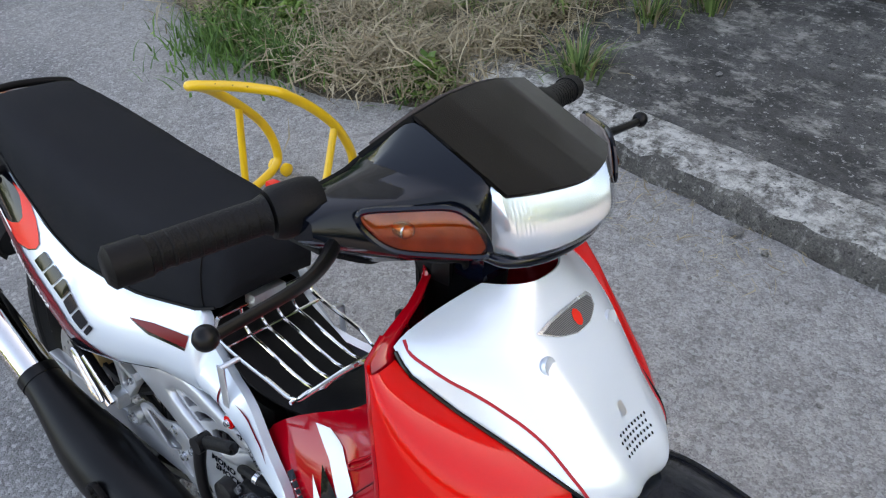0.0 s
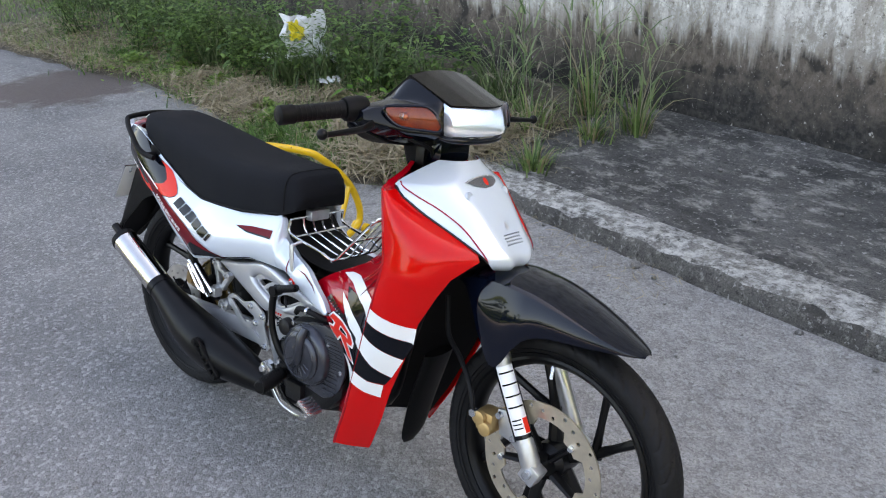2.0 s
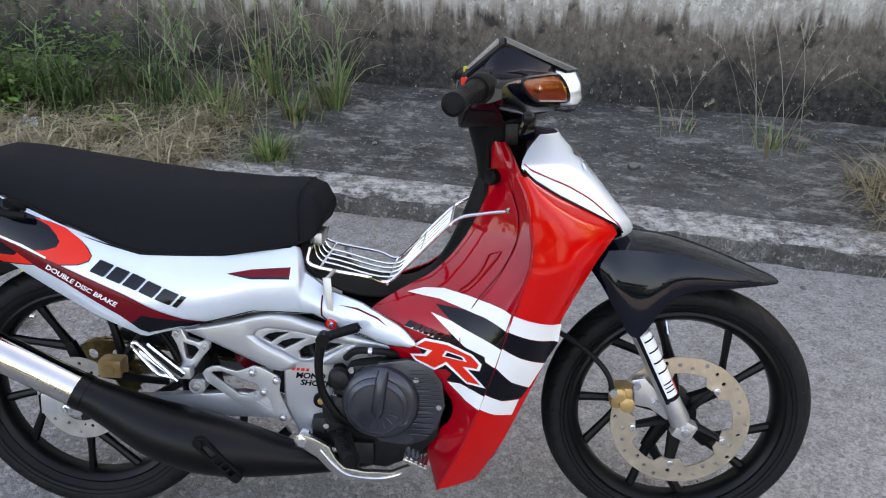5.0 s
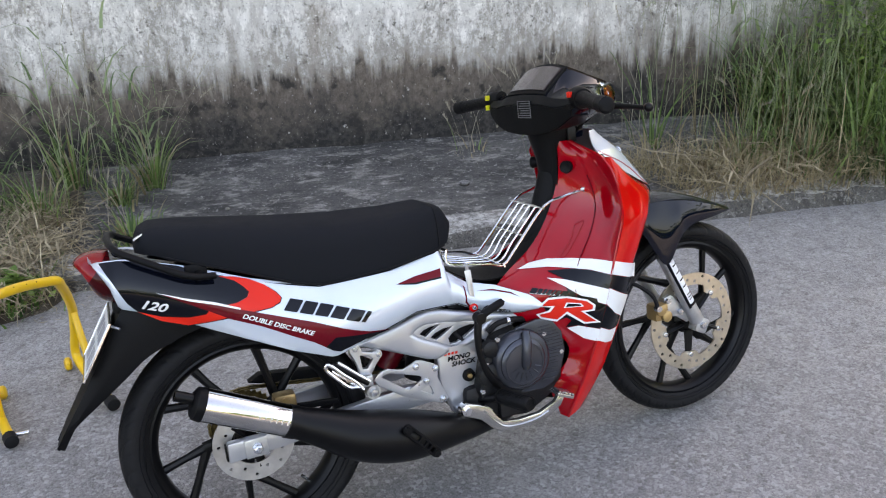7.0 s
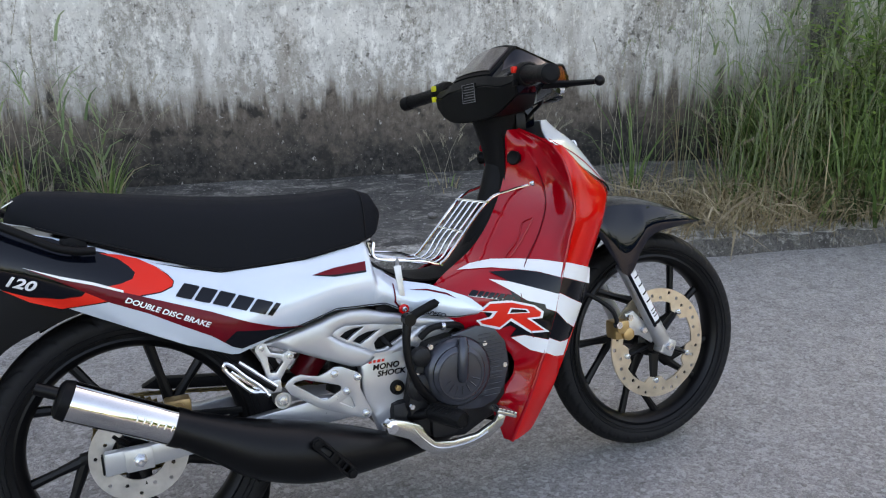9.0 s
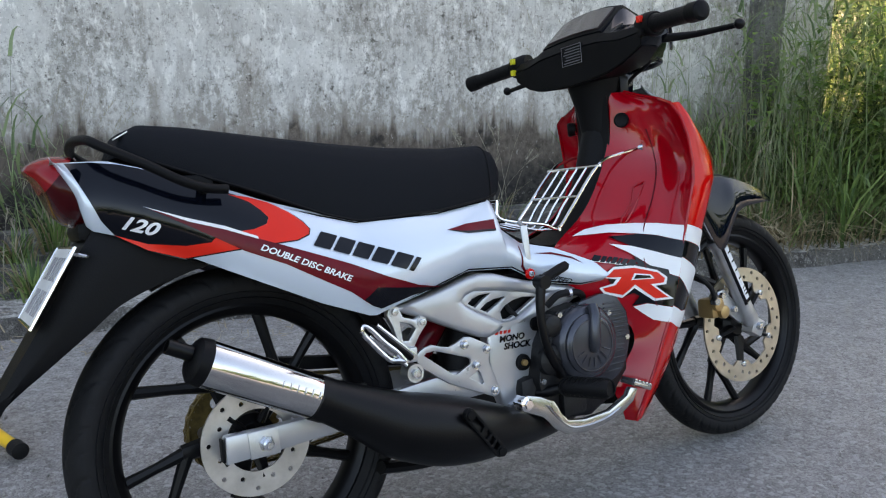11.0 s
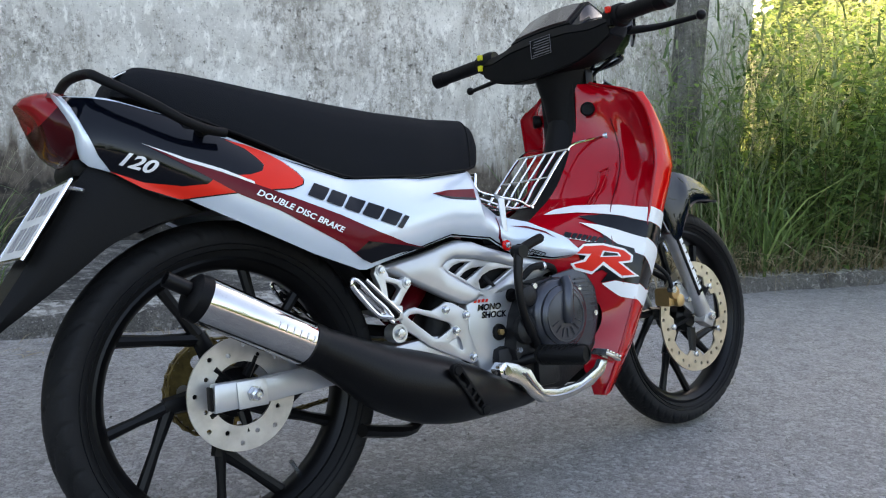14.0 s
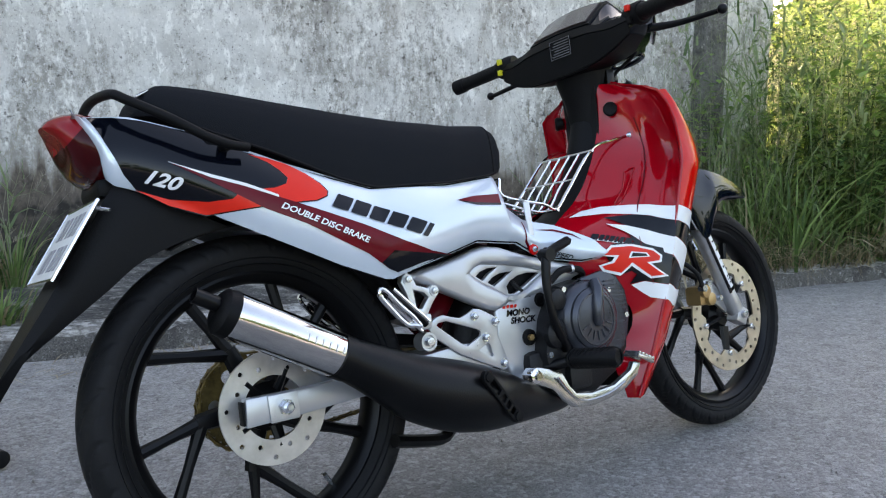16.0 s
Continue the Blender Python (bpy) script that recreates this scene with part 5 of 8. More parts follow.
chamber = part("expansion_chamber", tube(cone, seg=28, smoothed=4), EXHAUST_BLACK, bike, "matt black expansion chamber")
part("clamp", lathe([(-0.010, 0.0335), (-0.010, 0.0362), (0.010, 0.0362), (0.010, 0.0335)], Vector(cone[0][:3]) + ax * 0.004, ax, 40), EXHAUST_BLACK, chamber)
# heat guard: pierced plate on the chamber
def on_bar(t, w):
    """A point on the slanting guard: t along it, w across it."""
    return 0.312 + 0.064 * t + 0.777 * w, 0.291 - 0.078 * t + 0.629 * w


outline = [on_bar(1 + 0.11 * math.sin(a), 0.012 * math.cos(a)) for a in np.linspace(0, math.pi, 9)] + [on_bar(-0.11 * math.sin(a), -0.012 * math.cos(a)) for a in np.linspace(0, math.pi, 9)]
cuts = [[on_bar(t0, -0.006), on_bar(t1, -0.006), on_bar(t1, 0.006), on_bar(t0, 0.006)] for t0, t1 in ((0.12, 0.40), (0.50, 0.60), (0.66, 0.76), (0.82, 0.92))]
guard = slab(outline, -0.229, -0.217, cuts, bevel=0.003)
for v in guard.verts:
    v.co.y += 0.20 * (v.co.x - 0.312)
part("heat_guard", guard, BLACK_PLASTIC, chamber)
for t in (0.0, 1.02):
    part("guard_bolt", lathe([(0.012, 0), (0.012, 0.009), (-0.004, 0.008), (-0.005, 0.0)], (on_bar(t, 0)[0], -0.229 + 0.0128 * t, on_bar(t, 0)[1]), seg=12), BLACK_PLASTIC, chamber)

# ---- engine ----
def eng_poly():
    return [(0.545, 0.235), (0.530, 0.290), (0.548, 0.36), (0.585, 0.42), (0.640, 0.428), (0.720, 0.405), (0.768, 0.345), (0.760, 0.275), (0.718, 0.230), (0.655, 0.200), (0.590, 0.208)]


engine = part("crankcase", slab(eng_poly(), -0.135, 0.12, bevel=0.012), ENGINE, bike, "dark cast engine case")
part("clutch_rim", lathe([(0, 0.0), (0, 0.077), (-0.016, 0.075), (-0.022, 0.070), (-0.026, 0.060), (-0.026, 0.0)], (0.646, -0.133, 0.350), seg=48), CLUTCH, engine)
part("clutch_cover", lathe([(0, 0.0), (0, 0.060), (-0.006, 0.0595), (-0.010, 0.055), (-0.012, 0.048), (-0.012, 0.0)], (0.642, -0.157, 0.350), seg=48), CLUTCH, engine)
part("cover_rib", tube([(0.655, -0.160, 0.424, 0.010), (0.652, -0.168, 0.408, 0.0125), (0.644, -0.171, 0.345, 0.0125), (0.643, -0.170, 0.334, 0.008)], seg=14), CLUTCH, engine)
for k in range(7):
    a = radians(205 + k * 22)
    pts = [(0.642 + r * math.cos(a), -0.1705, 0.350 + r * math.sin(a), 0.0016) for r in (0.026, 0.044)]
    part("embossed_mark", tube(pts, seg=5), CLUTCH, engine)
part("cover_ring", lathe([(0, 0.047), (-0.002, 0.048), (-0.002, 0.051), (0, 0.052)], (0.642, -0.168, 0.348), seg=56), CLUTCH, engine)
for k in range(9):
    z = 0.275 + k * 0.012
    part("case_fin", block((0.700, -0.1425, z + 0.006), (0.752 - 0.010 * abs(k - 4) / 4, -0.136, z + 0.009), 0.001), CLUTCH, engine)
for a in range(7):
    x, z = eng_poly()[a][0] * 0.93 + 0.045, eng_poly()[a][1] * 0.93 + 0.022
    part("case_bolt", lathe([(0, 0), (0, 0.006), (-0.007, 0.006), (-0.007, 0)], (x, -0.135, z), seg=6), BOLT, engine)
for k in range(8):
    part("cylinder_fin", block((0.66 + 0.012 * k, -0.07, 0.40 + 0.004 * k), (0.665 + 0.012 * k, 0.07, 0.49), 0.002, turn=Matrix.Rotation(0.35, 4, "Y")), ENGINE, engine)
part("cylinder", block((0.66, -0.05, 0.39), (0.76, 0.05, 0.50), 0.01, turn=Matrix.Rotation(0.35, 4, "Y")), ENGINE, engine)
part("oil_pump_cover", lathe([(0, 0.0), (0, 0.022), (-0.016, 0.020), (-0.020, 0.012), (-0.020, 0)], (0.565, -0.133, 0.395), seg=24), ENGINE, engine)
part("lower_case", block((0.50, -0.12, 0.205), (0.60, 0.11, 0.30), 0.02), ENGINE, engine)
part("carburettor", block((0.50, -0.06, 0.42), (0.58, 0.04, 0.50), 0.012), ENGINE, engine)
part("fuel_hose", tube([(0.52, -0.06, 0.47), (0.50, -0.09, 0.44), (0.53, -0.10, 0.41), (0.56, -0.08, 0.42)], 0.005, 8, 5), RUBBER, engine)
for dz in (0.0, 0.02):
    part("cable", tube([(0.60, -0.09, 0.43 + dz), (0.64, -0.105, 0.445 + dz), (0.70, -0.09, 0.44 + dz), (0.74, -0.05, 0.47)], 0.004, 8, 5), RUBBER, engine)

part("side_cover", slab([(0.640, 0.262), (0.700, 0.256), (0.732, 0.268), (0.757, 0.297), (0.772, 0.345), (0.766, 0.395), (0.742, 0.428), (0.70, 0.440), (0.640, 0.430)], -0.139, -0.125, bevel=0.005), CLUTCH, engine)
for k in range(12):
    z = 0.27 + k * 0.0085
    part("case_fin", block((0.702, -0.1425, z + 0.053), (0.764 - 0.0009 * (k - 5) ** 2, -0.136, z + 0.056), 0.001), CLUTCH, engine)
part("starter_cover", lathe([(0, 0.0), (0, 0.030), (-0.012, 0.028), (-0.018, 0.018), (-0.018, 0)], (0.560, -0.133, 0.330), seg=28), ENGINE, engine)
part("drain_boss", block((0.575, -0.150, 0.215), (0.635, -0.128, 0.265), 0.010), ENGINE, engine)
part("hose", tube([(0.575, -0.12, 0.43), (0.60, -0.13, 0.45), (0.65, -0.125, 0.448), (0.69, -0.10, 0.43)], 0.007, 8, 5), RUBBER, engine)
part("hose_clip", lathe([(-0.004, 0.0082), (-0.004, 0.0092), (0.004, 0.0092), (0.004, 0.0082)], (0.625, -0.128, 0.450), (1, 0.05, 0), 16), BOLT, engine)
kick = part("kick_lever", tube([(0.585, -0.135, 0.300, 0.013), (0.560, -0.150, 0.325, 0.010), (0.536, -0.157, 0.375, 0.008), (0.530, -0.158, 0.43, 0.0085), (0.537, -0.157, 0.478, 0.010), (0.545, -0.156, 0.492, 0.010)], seg=12, smoothed=4), BLACK_WHEEL, bike, "folded black kick-start lever")
part("kick_pedal", tube([(0.537, -0.155, 0.480, 0.010), (0.560, -0.153, 0.492, 0.0095), (0.602, -0.150, 0.506, 0.0095), (0.606, -0.150, 0.507, 0.006)], seg=12, smoothed=3), GRIP_RUBBER, kick)
part("kick_joint", lathe([(0.010, 0), (0.010, 0.013), (-0.014, 0.013), (-0.014, 0)], (0.540, -0.154, 0.483), seg=16), BLACK_WHEEL, kick)

# ---- foot controls ----
LEVER = [(0.476, 0.270), (0.492, 0.276), (0.517, 0.269), (0.546, 0.256), (0.560, 0.230), (0.576, 0.213), (0.615, 0.207), (0.669, 0.214), (0.708, 0.238), (0.716, 0.254), (0.732, 0.250), (0.722, 0.226), (0.695, 0.203), (0.653, 0.188), (0.613, 0.181), (0.568, 0.187), (0.543, 0.205), (0.520, 0.229), (0.492, 0.241), (0.476, 0.247)]
bm = slab(LEVER, -0.160, -0.146, bevel=0.004)
for v in bm.verts:
    v.co.y -= 0.030 * max(0, (v.co.x - 0.60) / 0.13) ** 1.5 - 0.012 * max(0, (0.56 - v.co.x) / 0.08)
pedal = part("brake_pedal", bm, PEDAL, bike, "polished cast brake pedal lever")
part("lever_groove", tube([(0.530, -0.161, 0.250), (0.552, -0.1605, 0.222), (0.578, -0.1605, 0.200), (0.613, -0.1612, 0.194), (0.655, -0.170, 0.200), (0.690, -0.180, 0.217)], 0.0025, 6, 4), PEDAL, pedal)
part("pivot", lathe([(0.012, 0), (0.012, 0.016), (-0.014, 0.016), (-0.016, 0.009), (-0.020, 0.009), (-0.020, 0)], (0.490, -0.135, 0.259), seg=6), CHROME, pedal)
tilt = Matrix.Translation((0.720, -0.196, 0.260)) @ Matrix.Rotation(radians(24), 4, "Y")
pad = part("tread_pad", block((-0.024, -0.020, -0.004), (0.024, 0.020, 0.004), 0.002), PEDAL, pedal)
pad.matrix_basis = tilt
for k in range(5):
    rib = part("tread_rib", block((-0.022 + k * 0.0098, -0.019, 0.004), (-0.016 + k * 0.0098, 0.019, 0.009), 0.001), CHROME, pad)
for s in (-1, 1):
    peg = part("foot_peg", tube([(0.530, s * 0.100, 0.262, 0.011), (0.552, s * 0.135, 0.270, 0.011), (0.576, s * 0.166, 0.279, 0.010)], seg=12), BLACK_WHEEL, bike, "black rubber rider foot peg")
    part("peg_rubber", tube([(0.572, s * 0.156, 0.279, 0.012), (0.574, s * 0.161, 0.279, 0.017), (0.603, s * 0.243, 0.281, 0.0185), (0.605, s * 0.249, 0.281, 0.014)], seg=16), GRIP_RUBBER, peg)
    for k in range(9):
        t = k / 8
        part("peg_ridge", lathe([(-0.0022, 0.0172), (-0.0022, 0.0202), (0.0022, 0.0202), (0.0022, 0.0172)], (0.576 + 0.026 * t, s * (0.166 + 0.074 * t), 0.279 + 0.002 * t), (0.33, s * -0.94, 0.02), 18), GRIP_RUBBER, peg)
stand = part("side_stand", tube([(0.30, 0.10, 0.20), (0.27, 0.15, 0.10), (0.25, 0.185, -0.030)], 0.010, 10, 4), BLACK_WHEEL, bike, "black side stand resting on the road")
part("stand_foot", block((0.225, 0.165, -0.040), (0.275, 0.205, -0.030), 0.003), BLACK_WHEEL, stand)
part("centre_bracket", tube([(0.22, -0.06, 0.185), (0.30, -0.03, 0.165), (0.37, 0.0, 0.155), (0.42, 0.02, 0.19)], 0.012, 8, 3), BLACK_WHEEL, bike)


# ---- frame covers, plates, passenger pegs ----
COVER = [(0.236, 0.470), (0.285, 0.481), (0.328, 0.489), (0.370, 0.499), (0.396, 0.507), (0.430, 0.513), (0.465, 0.508), (0.505, 0.495), (0.542, 0.485), (0.585, 0.474), (0.625, 0.466), (0.690, 0.455), (0.715, 0.446), (0.690, 0.440), (0.640, 0.430), (0.604, 0.424), (0.565, 0.412), (0.525, 0.405), (0.497, 0.4045), (0.478, 0.404), (0.466, 0.395), (0.445, 0.389), (0.425, 0.392), (0.384, 0.410), (0.323, 0.438), (0.264, 0.463)]
VENT = [(0.388, 0.464), (0.400, 0.473), (0.420, 0.479), (0.474, 0.474), (0.530, 0.464), (0.580, 0.452), (0.533, 0.427), (0.502, 0.412), (0.484, 0.411), (0.470, 0.417), (0.448, 0.430), (0.421, 0.442), (0.400, 0.455)]
SLOTS = [[(0.407, 0.457), (0.418, 0.465), (0.436, 0.470), (0.459, 0.470), (0.440, 0.460), (0.423, 0.448)], [(0.434, 0.443), (0.447, 0.452), (0.466, 0.458), (0.493, 0.459), (0.470, 0.446), (0.449, 0.435)], [(0.479, 0.432), (0.490, 0.442), (0.510, 0.450), (0.535, 0.453), (0.565, 0.450), (0.520, 0.426), (0.498, 0.416), (0.482, 0.417)]]
PLATE_SHAPE = [(0.446, 0.395), (0.470, 0.402), (0.488, 0.414), (0.536, 0.414), (0.570, 0.430), (0.626, 0.449), (0.695, 0.450), (0.640, 0.420), (0.597, 0.394), (0.572, 0.370), (0.558, 0.340), (0.556, 0.312), (0.540, 0.294), (0.522, 0.282), (0.520, 0.258), (0.500, 0.240), (0.478, 0.230), (0.466, 0.268), (0.446, 0.310), (0.445, 0.340)]
HEEL = [(0.283, 0.378), (0.290, 0.387), (0.303, 0.394), (0.318, 0.396), (0.336, 0.390), (0.354, 0.386), (0.372, 0.392), (0.388, 0.399), (0.402, 0.397), (0.436, 0.379), (0.441, 0.370), (0.438, 0.345), (0.459, 0.288), (0.454, 0.280), (0.444, 0.277), (0.400, 0.296), (0.348, 0.320), (0.292, 0.360)]
for s in (-1, 1):
    cover = part("frame_cover", slab(COVER, s * 0.082, s * 0.1115, [VENT], bevel=0.0085), SILVER, bike, "silver-painted frame cover with vent slots", sharp=60)
    vent = part("vent_panel", slab(VENT, s * 0.090, s * 0.1015, SLOTS, bevel=0.0022), SILVER, cover)
    part("vent_backing", slab(VENT, s * 0.080, s * 0.084), BLACK_PLASTIC, vent)
    lower = part("frame_plate", slab(PLATE_SHAPE, s * 0.070, s * 0.1005, bevel=0.006), SILVER, bike, "silver-painted frame side plate with black lettering", sharp=60)
    plate = part("heel_plate", slab(HEEL, s * 0.1035, s * 0.1095, [[(0.301, 0.379), (0.306, 0.383), (0.324, 0.384), (0.393, 0.360), (0.398, 0.355), (0.397, 0.348), (0.366, 0.334), (0.358, 0.335)], [(0.392, 0.323), (0.413, 0.332), (0.417, 0.328), (0.423, 0.308), (0.419, 0.306)]], bevel=0.002), SILVER, bike, "silver cut-out heel plate")
    for x, z in ((0.386, 0.385), (0.434, 0.370), (0.408, 0.344), (0.445, 0.290)):
        part("washer", lathe([(0, 0), (0, 0.0085), (s * 0.0015, 0.0085), (s * 0.0015, 0)], (x, s * 0.1095, z), seg=20), BOLT, plate)
        part("bolt", lathe([(0, 0), (0, 0.0062), (s * 0.006, 0.0060), (s * 0.007, 0.003), (s * 0.007, 0)], (x, s * 0.1105, z), seg=6), BOLT, plate)
    part("pivot_cap", lathe([(0, 0), (0, 0.0165), (s * 0.006, 0.0155), (s * 0.007, 0.010), (s * 0.004, 0.009), (s * 0.004, 0)], (0.521, s * 0.100, 0.328), seg=24), BLACK_PLASTIC, lower)
    part("pivot_bolt", lathe([(0, 0), (0, 0.0065), (s * 0.009, 0.0065), (s * 0.010, 0)], (0.521, s * 0.102, 0.328), seg=6), GOLD, lower)
    part("cap_upper", lathe([(0, 0), (0, 0.0145), (s * 0.006, 0.0135), (s * 0.007, 0.008), (s * 0.004, 0.007), (s * 0.004, 0)], (0.560, s * 0.099, 0.397), seg=24), BLACK_PLASTIC, lower)
    part("lower_lug", slab([(0.478, 0.255), (0.515, 0.262), (0.520, 0.246), (0.502, 0.226), (0.482, 0.222)], s * 0.090, s * 0.112, bevel=0.003), ALLOY, lower)
    # passenger peg hanger
    hanger = part("peg_hanger", slab([(0.230, 0.462), (0.234, 0.474), (0.243, 0.479), (0.253, 0.474), (0.261, 0.455), (0.284, 0.448), (0.296, 0.453), (0.306, 0.445), (0.304, 0.434), (0.290, 0.418), (0.274, 0.394), (0.246, 0.394), (0.247, 0.412), (0.240, 0.440)], s * 0.104, s * 0.119, [[(0.254, 0.447), (0.276, 0.440), (0.284, 0.432), (0.268, 0.413), (0.257, 0.414)]], bevel=0.003), ALLOY, bike, "cast alloy passenger peg hanger")
    for x, z in ((0.243, 0.467), (0.296, 0.442)):
        part("washer", lathe([(0, 0), (0, 0.0095), (s * 0.002, 0.0095), (s * 0.002, 0)], (x, s * 0.119, z), seg=20), ALLOY, hanger)
        part("bolt", lathe([(0, 0), (0, 0.006), (s * 0.007, 0.006), (s * 0.008, 0)], (x, s * 0.119, z), seg=6), BOLT, hanger)
    boss = part("boss", lathe([(s * -0.020, 0), (s * -0.020, 0.017), (s * 0.006, 0.0165), (s * 0.006, 0.012), (s * 0.003, 0.011), (s * 0.003, 0)], (0.275, s * 0.114, 0.354), seg=28), ALLOY, hanger)
    part("bolt", lathe([(0, 0), (0, 0.008), (s * 0.010, 0.008), (s * 0.011, 0)], (0.275, s * 0.116, 0.354), seg=6), BOLT, boss)
    part("peg_knuckle", block((0.240, s * 0.128 - 0.012, 0.378), (0.272, s * 0.128 + 0.012, 0.404), 0.004), ALLOY, hanger)
    peg = part("passenger_peg", tube([(0.258, s * 0.137, 0.386, 0.010), (0.250, s * 0.137, 0.394, 0.012), (0.190, s * 0.140, 0.448, 0.011), (0.182, s * 0.140, 0.455, 0.006)], seg=12, flat=0.6), BLACK_PLASTIC, hanger, "folded passenger peg with a black pad")
    for d in (-1, 1):
        part("peg_edge", tube([(0.254 + d * 0.008, s * 0.143, 0.384 + d * 0.008), (0.186 + d * 0.008, s * 0.147, 0.446 + d * 0.008)], 0.004, 8), CHROME, peg)
    ring = [(0.240, 0.386), (0.226, 0.389), (0.210, 0.394), (0.180, 0.427), (0.166, 0.446), (0.168, 0.456), (0.180, 0.450), (0.204, 0.424), (0.226, 0.404)]
    part("peg_loop", tube([(x, s * 0.150, z) for x, z in ring + ring[:1]], 0.0045, 8, 3), CHROME, peg)
part("rear_frame", tube([(-0.10, 0.0, 0.66), (0.1, 0.0, 0.60), (0.35, 0.0, 0.52), (0.55, 0.0, 0.46)], 0.045, 12, 3), BLACK_PLASTIC, bike)
part("shock", tube([(0.34, 0.0, 0.36), (0.42, 0.0, 0.46)], 0.03, 14), DARK_RED, bike)
part("air_box", block((0.26, -0.06, 0.44), (0.44, 0.06, 0.58), 0.03), BLACK_PLASTIC, bike)
part("frame_spine", tube([(0.55, 0, 0.50), (0.70, 0, 0.50), (0.80, 0, 0.62), (0.87, 0, 0.80)], 0.04, 12, 4), BLACK_PLASTIC, bike)
part("frame_down", tube([(0.44, 0.0, 0.31), (0.46, 0.0, 0.38), (0.52, 0.0, 0.46)], 0.05, 12, 3), ENGINE, bike)

# ---- tail panels ----
def tail_side(s):
    bm = bmesh.new()
    rows = []
    for x in np.concatenate([np.linspace(-0.262, -0.20, 9), np.linspace(-0.185, 0.46, 50), np.linspace(0.470, 0.50, 9), np.linspace(0.51, 0.713, 20)]):
        t, b = lerp(TAIL_TOP, x), lerp(TAIL_BOT, x)
        rows.append([Vector((x, s * tail_d(x, b + (t - b) * u), b + (t - b) * u)) for u in np.linspace(0, 1, 13)])
        # turned-in lips
        rows[-1].insert(0, rows[-1][0] + Vector((0, -s * 0.012, 0.004)))
        rows[-1].append(rows[-1][-1] + Vector((0, -s * 0.014, -0.003)))
    sheet(bm, rows)
    face_out(bm, (0, s, 0))
    return part("tail_panel", bm, WHITE, bike, "pearl white tail panel with red and black graphics", sharp=50)


panels = {s: tail_side(s) for s in (-1, 1)}
R_PANEL = panels[-1]
# top of the tail, behind the seat
bm = bmesh.new()
rows = []
for x in np.linspace(-0.262, -0.05, 14):
    t = lerp(TAIL_TOP, x) - 0.002
    d = tail_d(x, t) - 0.010
    rows.append([Vector((x - 0.012 * (1 - abs(u)), u * d, t - 0.006 * (1 - u * u))) for u in np.linspace(-1, 1, 13)])
sheet(bm, rows)
part("tail_top", thick(bm, 0.003, (0, 0, 1)), BLACK_GLOSS, bike)
part("under_seat_tray", block((-0.12, -0.085, 0.60), (0.48, 0.085, 0.625), 0.01), BLACK_PLASTIC, bike)

